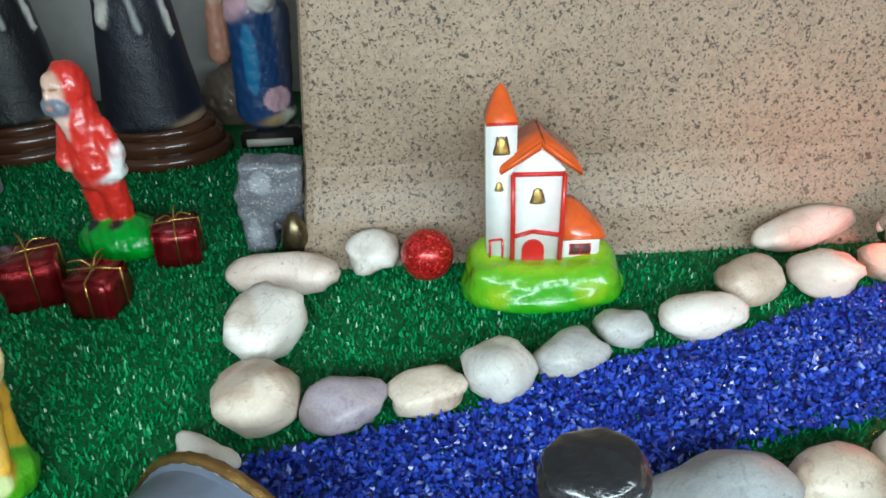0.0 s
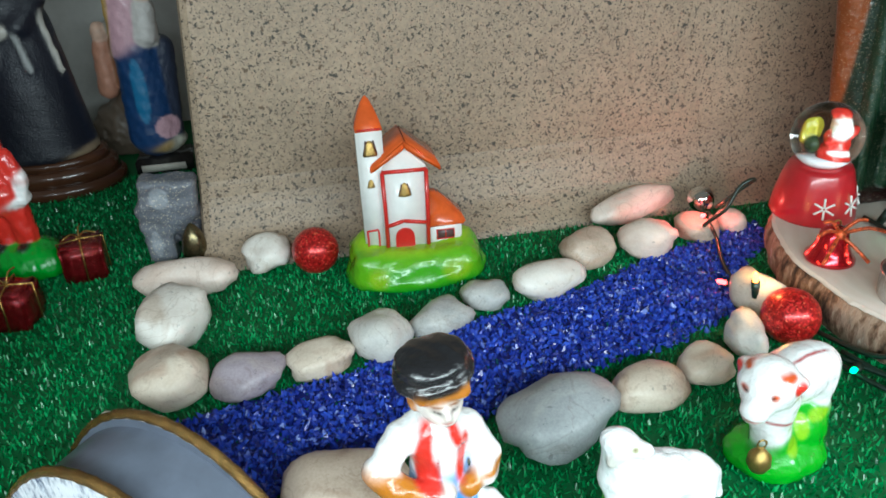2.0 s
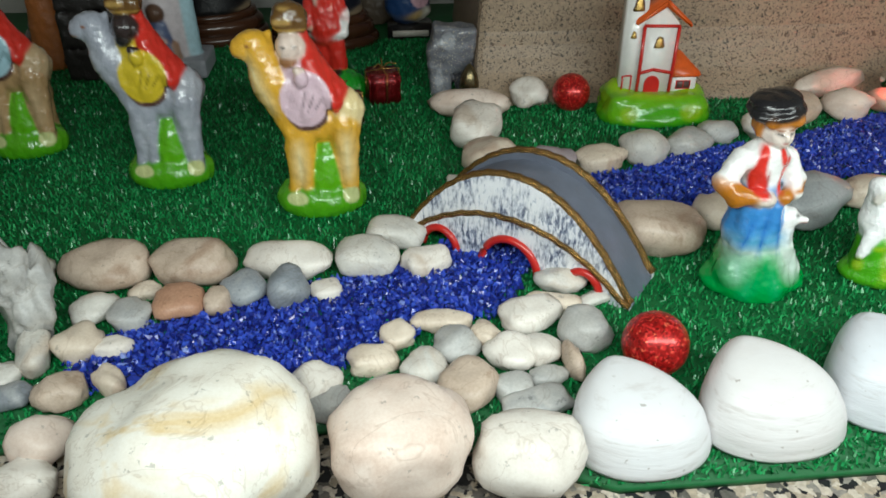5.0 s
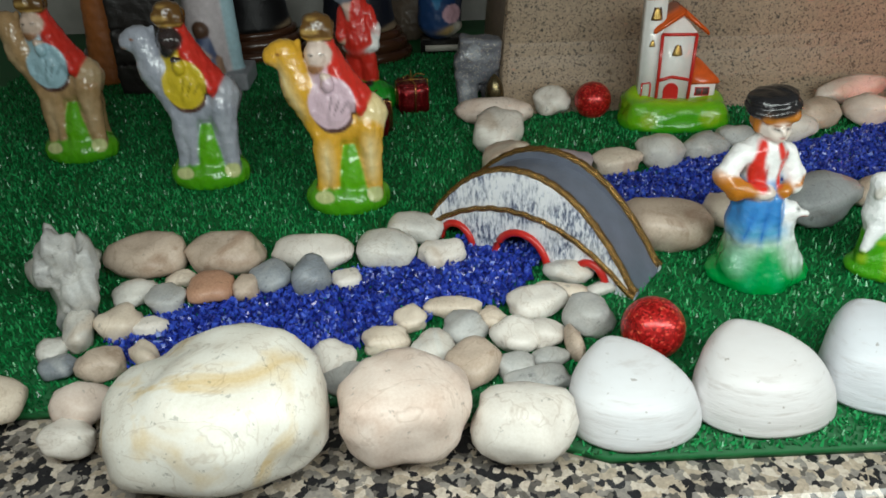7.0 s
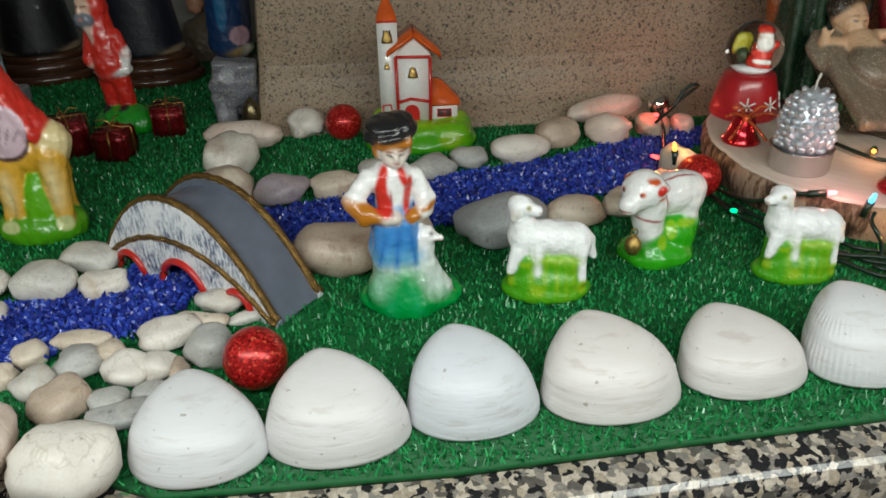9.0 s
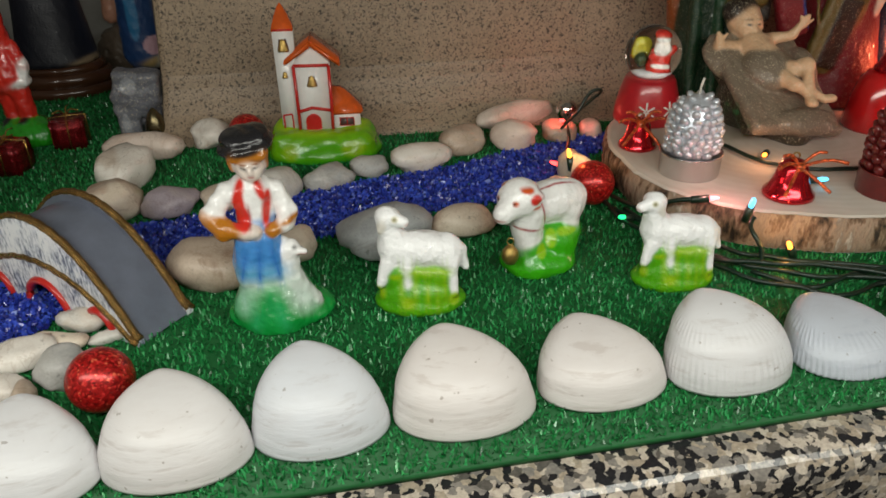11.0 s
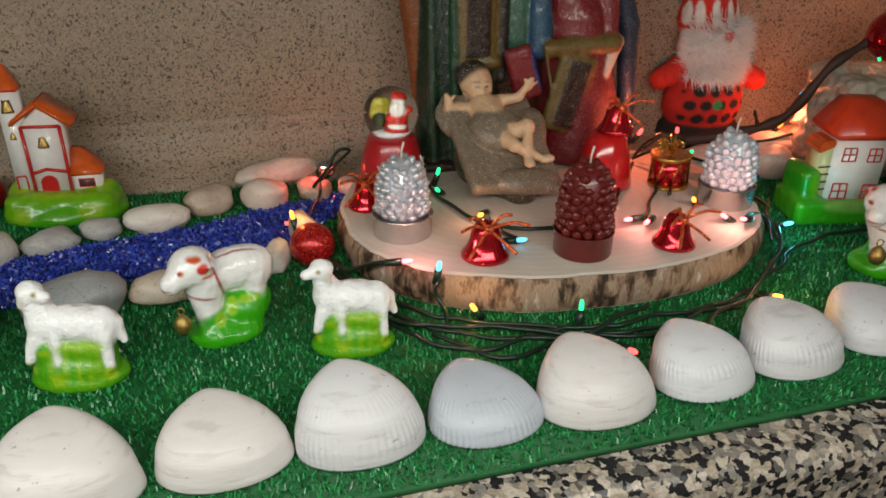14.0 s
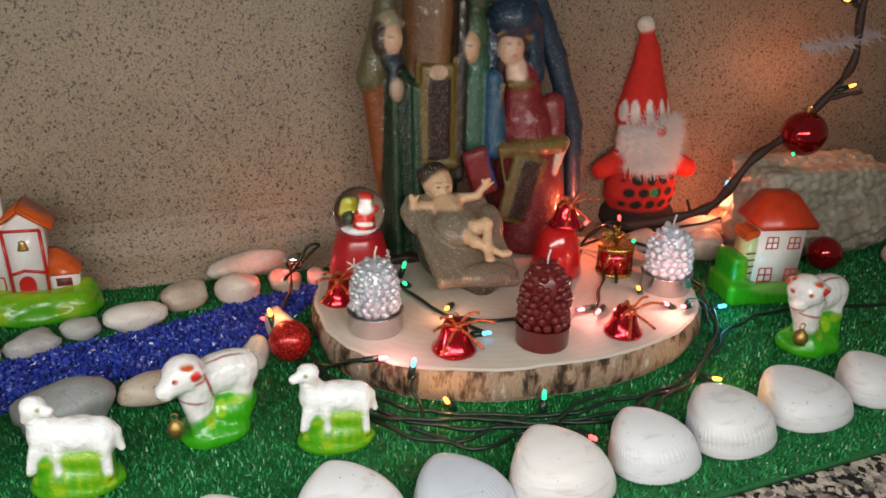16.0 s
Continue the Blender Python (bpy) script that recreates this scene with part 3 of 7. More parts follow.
stone(-27.20, -1.41, 0.93, 0.96, 0.61, M_CREAM_STONE, "cream pebble at the stream's end", 20)
stone(-25.91, -1.58, 0.74, 0.52, 0.42, M_WHITE_STONE, "small white oval pebble", 10)
stone(-28.69, -1.90, 0.59, 1.24, 0.65, M_PALE_STONE, "long pale grey pebble beside the rock", 12)
stone(-29.45, -2.92, 0.58, 0.70, 0.44, M_PALE_STONE, "pale grey pebble near the stream's end", 0)
stone(-26.98, -4.06, 0.89, 0.89, 0.56, M_TAN_STONE, "tan pebble at the stream's end", 20)
stone(-28.74, -4.00, 0.76, 0.64, 0.41, M_BLUE_STONE, "blue-grey pebble near the front stones", 0)
stone(-25.39, -3.71, 0.46, 0.80, 0.56, M_CREAM_STONE, "cream pebble near the large stone", 40)
stone(-26.80, -6.61, 1.03, 0.96, 0.77, M_PINK_STONE, "pinkish white stone at the front", 10)
stone(-26.72, -8.12, 1.06, 0.78, 0.54, M_WHITE_STONE, "white stone at the front", 0)
stone(-30.63, -6.50, 1.6, 1.3, 0.8, M_CREAM_STONE, "cream stone at the front", 15)
stone(-31.23, 3.04, 1.7, 1.2, 0.8, M_PALE_STONE, "pale pebble beside the rock", 10)
stone(-29.31, -0.05, 1.16, 1.59, 2.29, M_GREY_STONE, "rough angular grey rock", 20, name="rock", lump=0.16, angular=0.22, fine=4)
# front row
stone(-21.19, -8.35, 3.68, 3.18, 2.16, M_STAINED_STONE, "large round white stone with yellow stains", -4, fine=4, lump=0.11)
stone(-15.00, -8.35, 2.25, 2.13, 1.71, M_PINK_STONE, "large blocky pinkish-white stone", 5, fine=4, lump=0.11)
stone(-10.93, -8.83, 1.78, 1.50, 1.21, M_WHITE_STONE, "white stone at the front edge", -8)
# pile between the stream and the front row
stone(-7.66, 1.30, 1.03, 0.74, 0.59, M_PALE_STONE, "pale pebble under the bridge's arch", -10)
stone(-8.37, -0.21, 1.27, 0.63, 0.45, M_CREAM_STONE, "flat cream pebble beside the stream", 0)
stone(-6.36, 0.18, 0.91, 0.38, 0.29, M_PALE_STONE, "pale flat pebble beside the bridge", 20)
stone(-7.42, -2.36, 1.06, 1.00, 0.72, M_GREY_STONE, "greenish-grey pebble beside the glitter ball", 8)
stone(-9.40, -1.00, 1.34, 0.83, 0.58, M_WHITE_STONE, "white pebble on the pile", 15)
stone(-12.99, -0.99, 1.20, 0.58, 0.44, M_CREAM_STONE, "cream pebble at the stream's edge", -5)
stone(-12.65, -2.70, 0.95, 0.84, 0.61, M_GREY_STONE, "grey pebble on the pile", 30)
stone(-14.84, -1.81, 0.72, 0.68, 0.48, M_CREAM_STONE, "small cream pebble on the pile", 30)
stone(-11.37, -2.18, 0.55, 0.72, 0.52, M_CREAM_STONE, "cream pebble on the pile", 40)
stone(-10.54, -3.30, 0.88, 0.85, 0.60, M_WHITE_STONE, "white pebble on the pile", 0)
stone(-9.36, -3.14, 0.74, 0.75, 0.54, M_WHITE_STONE, "oval white pebble on the pile", 20)
stone(-8.30, -4.04, 0.35, 0.91, 0.64, M_TAN_STONE, "narrow tan pebble on the pile", 5)
stone(-15.80, -3.19, 1.05, 0.72, 0.47, M_CREAM_STONE, "flat cream pebble on the pile", 5)
stone(-13.92, -3.82, 0.89, 0.75, 0.56, M_PALE_STONE, "pale grey pebble on the pile", 0)
stone(-12.39, -5.13, 1.10, 1.10, 0.76, M_TAN_STONE, "tan pebble on the pile", 35)
stone(-10.74, -5.17, 0.74, 0.67, 0.50, M_GREY_STONE, "grey pebble behind the front stones", 0)
stone(-9.36, -4.54, 0.77, 0.48, 0.35, M_GREY_STONE, "dark grey flat pebble on the pile", 10)
stone(-17.86, -4.66, 0.99, 0.96, 0.72, M_WHITE_STONE, "white pebble beside the large stone", 30)
stone(-17.42, -5.44, 0.87, 0.75, 0.56, M_GREY_STONE, "grey pebble in the shade of the front stones", 0)
stone(-10.04, -6.02, 1.39, 0.67, 0.47, M_GREY_STONE, "grey pebble against the shell", 15)

# ---- sea shells ----


def shell_material(name, tones, line):
    m, t, b = material(name, 0.38)
    at = shifted(t)
    stretch = t.nodes.new("ShaderNodeMapping")
    stretch.inputs["Scale"].default_value = (0.12, 0.25, 1)
    t.links.new(at, stretch.inputs[0])
    bands = noise_tex(t, 420, 4, 0.6, stretch.outputs[0], 0.2)
    base = ramp(t, random_of(t), [(k / (len(tones) - 1), c) for k, c in enumerate(tones)])
    c = mix(t, 0.38, base, ramp(t, bands, [(0.34, line), (0.44, (0.95, 0.945, 0.94)), (0.6, (1, 1, 1))]), "MULTIPLY")
    c = mix(t, 0.35, c, ramp(t, noise_tex(t, 60, 4, 0.6, at), [(0.35, (0.90, 0.865, 0.84)), (0.62, (1, 1, 1))]), "MULTIPLY")
    specks = ramp(t, noise_tex(t, 330, 2, 0.5, at), [(0.25, (0.45, 0.40, 0.36)), (0.29, (1, 1, 1))])
    c = mix(t, 0.7, c, specks, "MULTIPLY")
    t.links.new(c, b.inputs["Base Color"])
    bump(t, b, bands, 0.5, 0.0007)
    return m


M_SHELL = shell_material("sea_shell", [(0.71, 0.685, 0.685), (0.70, 0.71, 0.745), (0.72, 0.675, 0.66), (0.66, 0.68, 0.73)], (0.62, 0.56, 0.52))
M_SHELL_BLUE = shell_material("blue_grey_shell", [(0.49, 0.53, 0.60), (0.53, 0.56, 0.63)], (0.62, 0.64, 0.70))


def shell(x, y, width, label, turn=0.0, mat=None, ribs=0.0, height=2.3, depth=4.5, skew=-0.10):
    """One valve lying on its rim, a rounded triangle with the beak away from the front."""
    bm = bmesh.new()
    rings, seg = (56, 208) if ribs else (56, 96)
    groove = 0.62 + 0.2 * abs(math.sin(x * 1.7))

    def rim(a):
        s, c = math.sin(a), math.cos(a)
        taper = 1 - 0.50 * max(0.0, s) ** 1.7 - 0.06 * max(0.0, -s) ** 2
        return Vector((width / 2 * math.copysign(abs(c) ** 0.9, c) * taper + skew * width * max(0.0, s) ** 1.3, depth / 2 * s - 0.12 * depth * (1 - abs(s)), 0))
    beak = Vector((skew * width * 0.72, depth * 0.27, height))
    rows = []
    for i in range(rings + 1):
        u = i / rings
        row = []
        for k in range(seg):
            a = 6.28318 * k / seg
            edge = rim(a)
            p = beak.lerp(edge, 1 - (1 - u) ** 1.25)
            ridge = (0.005 * math.sin(u * 74 + 0.8 * math.sin(2 * a) + x) * (0.4 + 0.6 * math.sin(u * 9 + 2 * x) ** 2) + 0.016 * math.sin(u * 11 + x)) * u + 0.045 / (1 + math.exp((u - groove) * 46)) + 0.03 / (1 + math.exp((u - groove - 0.2) * 60)) + 0.008 * math.sin(u * 23 + x * 2) * u + (0.030 * ribs * math.cos(52 * a) * min(1, max(0, (u - 0.35) * 5)) * (0.55 + 0.45 * math.sin(u * 17 + x + 0.6 * math.cos(a))))
            out = Vector((edge.x, edge.y, 0)).normalized()
            p.z = height * (1 - u ** 2.3) + 0.03
            rows_out = 0.18 * math.sin(u * math.pi) * width * 0.35
            p += out * (ridge + rows_out * (0.8 - 0.25 * math.sin(a)))
            row.append(bm.verts.new(p))
        rows.append(row)
    for a, b in zip(rows[1:], rows[2:]):
        for k in range(seg):
            bm.faces.new((a[k], b[k], b[(k + 1) % seg], a[(k + 1) % seg]))
    for k in range(seg):
        bm.faces.new((rows[0][0], rows[1][k], rows[1][(k + 1) % seg]))
    for v in rows[0][1:]:
        bm.verts.remove(v)
    bmesh.ops.recalc_face_normals(bm, faces=bm.faces[:])
    bmesh.ops.solidify(bm, geom=bm.faces[:], thickness=0.08)
    ob = part("sea_shell", bm, mat or M_SHELL)
    put(ob, (x, y, 0.12), (0, 0, turn))
    return tagged(ob, label, "shell", "shells along the front edge")


shell(-6.89, -7.43, 4.78, "cream-white smooth clam shell on the grass edge", 3, height=2.17, depth=4.30)
shell(-2.10, -7.02, 5.17, "white smooth clam shell on the grass edge", 4, height=2.41, depth=4.31)
shell(2.84, -6.21, 4.90, "cream clam shell with small dark pits", 4, height=2.56, depth=4.25)
shell(8.13, -5.90, 5.33, "pale grey clam shell with two small holes", 3, height=2.51, depth=4.44)
shell(13.60, -5.24, 5.11, "white clam shell with fine growth lines", 4, height=2.01, depth=4.25)
shell(18.75, -5.16, 5.14, "white clam shell with ribs at the rim", 4, ribs=0.7, height=2.65, depth=4.28)
shell(23.88, -4.85, 4.81, "blue-grey banded clam shell", 5, M_SHELL_BLUE, 1.0, height=1.69, depth=4.41)
shell(28.71, -4.72, 5.14, "smooth white clam shell with a bright spot", 3, height=2.30, depth=4.45)
shell(33.95, -4.12, 4.65, "ribbed white cockle shell", 6, ribs=0.8, height=2.04, depth=4.19)
shell(38.83, -3.50, 4.94, "white cockle shell with marked bands", 8, ribs=1.0, height=2.26, depth=4.27)
shell(44.33, -2.55, 5.50, "cream clam shell lit by fairy lights", 10, height=1.86, depth=4.58)
shell(49.42, -2.17, 4.31, "cream clam shell at the end of the row", 8, height=1.93, depth=3.72)


# ---- church and house figurines ----
UPRIGHT = 0.0
M_WHITE_PAINT = plain("white_glaze", (0.82, 0.80, 0.77), 0.25, coat=0.4, grain=160, amount=0.15)
M_ORANGE_PAINT = plain("orange_glaze", (0.62, 0.10, 0.015), 0.25, coat=0.4, grain=130, amount=0.5)
M_RED_PAINT = plain("red_glaze", (0.50, 0.02, 0.015), 0.3, coat=0.3, grain=200, amount=0.4)
M_GOLD_PAINT = plain("gold_paint", (0.48, 0.32, 0.10), 0.3, 0.85, grain=500, amount=0.6, relief=0.4)
M_BLACK_LINE = plain("brown_line_paint", (0.09, 0.04, 0.03), 0.4)


def prism(bm, profile, y0, y1, mat=0):
    """A solid with the outline profile (x, z) from y0 to y1."""
    a = [bm.verts.new((x, y0, z)) for x, z in profile]
    b = [bm.verts.new((x, y1, z)) for x, z in profile]
    n = len(profile)
    for k in range(n):
        bm.faces.new((a[k], a[(k + 1) % n], b[(k + 1) % n], b[k])).material_index = mat
    bm.faces.new(a[::-1]).material_index = mat
    bm.faces.new(b).material_index = mat
    bmesh.ops.recalc_face_normals(bm, faces=bm.faces[:])


def soft_edges(bm, offset=0.08):
    bmesh.ops.bevel(bm, geom=[e for e in bm.edges if e.is_manifold and e.calc_face_angle(0) > 0.5], offset=offset, segments=3, affect="EDGES")


def bars(name, parent, material_, y, rods, thick=0.09, label=""):
    """Painted strips on a front face: (x0, z0, x1, z1)."""
    for x0, z0, x1, z1 in rods:
        bm = bmesh.new()
        tube(bm, [(x0, y, z0), ((x0 + x1) / 2 + 0.02, y - 0.01, (z0 + z1) / 2), (x1, y, z1)], thick, 6)
        part(name, bm, material_, parent, label)


def bell_relief(parent, x, y, z, r):
    bm = bmesh.new()
    lathe(bm, [(r * 1.0, -r), (r * 0.95, -r * 0.7), (r * 0.75, 0), (r * 0.6, r * 0.6), (r * 0.25, r * 1.0), (0.02, r * 1.08)], 16, Matrix.Translation((x, y, z)) @ Matrix.Diagonal((1, 0.6, 1, 1)))
    part("bell", bm, M_GOLD_PAINT, parent, "gold painted bell")


def mound(parent, prims, **more):
    ob = skin("mound", prims, **more)
    ob.parent = parent
    ob["label"] = "glossy lime green grass mound"
    return ob


def church(at, turn):
    c = thing("church", at, turn, "white toy church with orange roofs on a lime mound", "church")
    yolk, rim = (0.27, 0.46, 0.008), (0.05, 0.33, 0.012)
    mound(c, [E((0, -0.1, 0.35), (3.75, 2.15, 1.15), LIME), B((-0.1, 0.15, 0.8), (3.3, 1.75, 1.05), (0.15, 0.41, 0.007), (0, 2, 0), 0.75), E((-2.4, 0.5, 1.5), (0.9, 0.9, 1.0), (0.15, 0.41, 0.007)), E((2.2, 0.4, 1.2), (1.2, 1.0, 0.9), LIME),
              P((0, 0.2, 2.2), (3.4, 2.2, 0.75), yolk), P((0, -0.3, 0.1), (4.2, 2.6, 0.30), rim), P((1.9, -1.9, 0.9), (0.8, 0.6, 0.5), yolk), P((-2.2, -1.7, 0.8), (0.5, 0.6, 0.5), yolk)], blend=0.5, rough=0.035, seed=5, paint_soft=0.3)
    bm = bmesh.new()
    box(bm, (-2.58, -0.32, 1.5), (-1.32, 0.95, 8.36), bevel=0.12)
    part("tower", bm, M_WHITE_PAINT, c, "white square tower")
    bm = bmesh.new()
    lathe(bm, [(0.93, 8.2), (0.90, 8.34), (0.80, 8.6), (0.55, 9.1), (0.24, 9.58), (0.07, 9.75), (0.02, 9.78)], 4, Matrix.Translation((-1.95, 0.31, 0)) @ Matrix.Rotation(radians(45), 4, "Z"))
    soft_edges(bm, 0.14)
    part("spire", bm, M_ORANGE_PAINT, c, "orange pointed spire")
    bm = bmesh.new()
    prism(bm, [(-1.58, 1.4), (0.72, 1.4), (0.76, 6.1), (-0.32, 7.25), (-1.55, 6.2)], -0.45, 1.5)
    soft_edges(bm, 0.1)
    part("nave", bm, M_WHITE_PAINT, c, "white gabled front")
    bm = bmesh.new()
    for a, b in (((-2.08, 6.12), (-0.33, 7.24)), ((1.42, 5.92), (-0.33, 7.24))):
        up = (0.05 if a[0] < 0 else -0.05, 0.42)
        slope = [bm.verts.new((x, y, z)) for y in (-0.72, 1.8) for x, z in (a, b, (b[0], b[1] + 0.46), (a[0] + up[0], a[1] + 0.34))]
        bmesh.ops.convex_hull(bm, input=slope)
    bmesh.ops.bevel(bm, geom=[e for e in bm.edges if e.calc_face_angle(0) > 0.5], offset=0.07, segments=2, affect="EDGES")
    part("roof", bm, M_ORANGE_PAINT, c, "orange gabled roof")
    bm = bmesh.new()
    box(bm, (0.6, -0.34, 1.2), (2.44, 1.1, 2.95))
    soft_edges(bm, 0.1)
    part("annex", bm, M_WHITE_PAINT, c, "white lean-to")
    bm = bmesh.new()
    hull = [bm.verts.new(v) for v in ((0.6, -0.58, 2.76), (2.62, -0.58, 2.76), (2.66, 1.2, 2.76), (0.6, 1.2, 2.76), (0.6, -0.58, 2.98), (2.62, -0.58, 2.98), (2.66, 1.2, 2.98), (0.6, 0.45, 4.3), (1.4, 0.45, 4.2), (0.6, 1.2, 4.3), (1.4, 1.2, 4.2))]
    bmesh.ops.convex_hull(bm, input=hull)
    soft_edges(bm, 0.1)
    part("annex_roof", bm, M_ORANGE_PAINT, c, "orange lean-to roof")
    bm = bmesh.new()
    prism(bm, [(-1.06, 1.6)] + [(-0.57 + 0.49 * math.cos(math.pi * k / 8), 2.42 + 0.50 * math.sin(math.pi * k / 8)) for k in range(8, -1, -1)] + [(-0.08, 1.6)], -0.56, -0.44)
    part("door", bm, M_RED_PAINT, c, "red arched door", smooth=False)
    bars("trim", c, M_RED_PAINT, -0.47, [(-1.48, 1.5, -1.5, 6.05), (0.62, 1.45, 0.68, 6.0), (-1.52, 6.08, 0.70, 6.02), (-1.45, 3.1, -0.6, 3.32), (-0.6, 3.32, 0.6, 3.08)], 0.11, "red painted strip")
    bm = bmesh.new()
    box(bm, (1.12, -0.37, 2.0), (1.98, -0.3, 2.48))
    part("window", bm, plain("dark_window_paint", (0.10, 0.06, 0.06), 0.3, grain=60), c, "dark painted window")
    bars("window_frame", c, M_RED_PAINT, -0.37, [(1.08, 1.98, 2.02, 1.96), (1.08, 2.5, 2.02, 2.48), (1.1, 1.98, 1.1, 2.5), (1.55, 1.98, 1.55, 2.5), (2.0, 1.96, 2.0, 2.48)], 0.035, "thin red window bars")
    bars("tower_trim", c, M_RED_PAINT, -0.34, [(-2.46, 1.85, -2.46, 2.88), (-2.46, 2.88, -1.92, 2.92), (-1.9, 1.85, -1.9, 2.9), (-2.52, 8.3, -1.38, 8.28)], 0.055, "thin red painted line")
    bell_relief(c, -1.98, -0.33, 7.35, 0.36)
    bell_relief(c, -0.44, -0.46, 5.05, 0.33)
    bell_relief(c, -2.06, -0.33, 5.5, 0.2)
    bars("bell_rim", c, M_BLACK_LINE, -0.38, [(-2.3, 6.98, -1.66, 6.98), (-2.3, 7.0, -2.15, 7.75), (-1.66, 7.0, -1.8, 7.75)], 0.045, "thin dark outline of the bell")
    bars("bell_rim", c, M_BLACK_LINE, -0.50, [(-0.76, 4.74, -0.12, 4.74), (-0.74, 4.74, -0.58, 5.35), (-0.14, 4.74, -0.3, 5.35)], 0.04, "thin dark outline of the bell")
    return c


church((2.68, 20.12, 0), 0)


def house(at, turn):
    h = thing("house", at, turn, "white toy house with red roof on a green mound", "house")
    green, lime = (0.03, 0.36, 0.012), (0.13, 0.46, 0.015)
    mound(h, [B((-0.3, -0.1, 0.75), (3.3, 1.9, 0.85), (0.05, 0.40, 0.012), rim=0.4), B((-2.75, 0.0, 1.7), (0.62, 1.35, 1.75), green, (0, 0, 6), 0.45), E((1.8, 0.2, 0.5), (1.5, 1.6, 0.9), green),
              P((-2.3, -1.5, 2.6), (0.5, 0.8, 1.0), lime), P((0.2, -1.9, 1.35), (2.2, 0.9, 0.45), (0.24, 0.55, 0.10))], blend=0.35, rough=0.02, paint_soft=0.3)
    bm = bmesh.new()
    prism(bm, [(-1.75, 1.2), (1.45, 1.2), (1.62, 5.75), (-1.62, 5.75)], -1.4, 1.2)
    soft_edges(bm, 0.14)
    part("wall", bm, M_WHITE_PAINT, h, "white glazed wall")
    bm = bmesh.new()
    lo = [bm.verts.new(v) for v in ((-2.0, -1.85, 5.62), (2.0, -1.85, 5.62), (2.0, 1.6, 5.62), (-2.0, 1.6, 5.62))]
    mid = [bm.verts.new(v) for v in ((-2.05, -1.9, 5.95), (2.05, -1.9, 5.95), (2.05, 1.65, 5.95), (-2.05, 1.65, 5.95))]
    top = [bm.verts.new(v) for v in ((-1.05, -0.5, 7.75), (1.0, -0.5, 7.7), (1.0, 0.9, 7.7), (-1.05, 0.9, 7.75))]
    for a, b in ((lo, mid), (mid, top)):
        for k in range(4):
            bm.faces.new((a[k], a[(k + 1) % 4], b[(k + 1) % 4], b[k]))
    bm.faces.new(top)
    bm.faces.new(lo[::-1])
    soft_edges(bm, 0.25)
    part("roof", bm, plain("vermilion_glaze", (0.60, 0.045, 0.012), 0.35, coat=0.25, grain=130, amount=0.4), h, "red-orange hipped roof")
    bm = bmesh.new()
    prism(bm, [(-2.5, 1.2), (-1.6, 1.2), (-1.6, 5.0), (-2.4, 4.6)], -1.0, 0.8)
    soft_edges(bm, 0.12)
    part("porch", bm, plain("lime_glaze", (0.58, 0.66, 0.34), 0.3, coat=0.3), h, "pale lime side porch")
    bm = bmesh.new()
    prism(bm, [(-2.6, 4.5), (-1.6, 4.95), (-1.6, 5.35), (-2.3, 5.3), (-2.65, 4.9)], -1.15, 0.9)
    soft_edges(bm, 0.1)
    part("porch_roof", bm, M_ORANGE_PAINT, h, "orange porch roof", smooth=False)
    bars("step", h, M_BLACK_LINE, -1.04, [(-2.4, 2.1 + 0.5 * k, -1.68, 2.15 + 0.5 * k) for k in range(4)], 0.055, "thin brown step")
    for x, z, s in ((-0.85, 4.55, 0.42), (0.75, 4.5, 0.42), (-1.0, 2.15, 0.5), (0.9, 2.1, 0.45)):
        bars("window_frame", h, M_RED_PAINT, -1.43, [(x - s, z - s, x + s, z - s), (x - s * 0.9, z + s, x + s * 0.9, z + s), (x - s, z - s, x - s * 0.9, z + s), (x, z - s, x, z + s), (x + s, z - s, x + s * 0.9, z + s), (x - s, z, x + s, z)], 0.045, "dark red window bars")
    return h


house((51.83, 10.48, 0), -10)

# ---- animal figurines ----


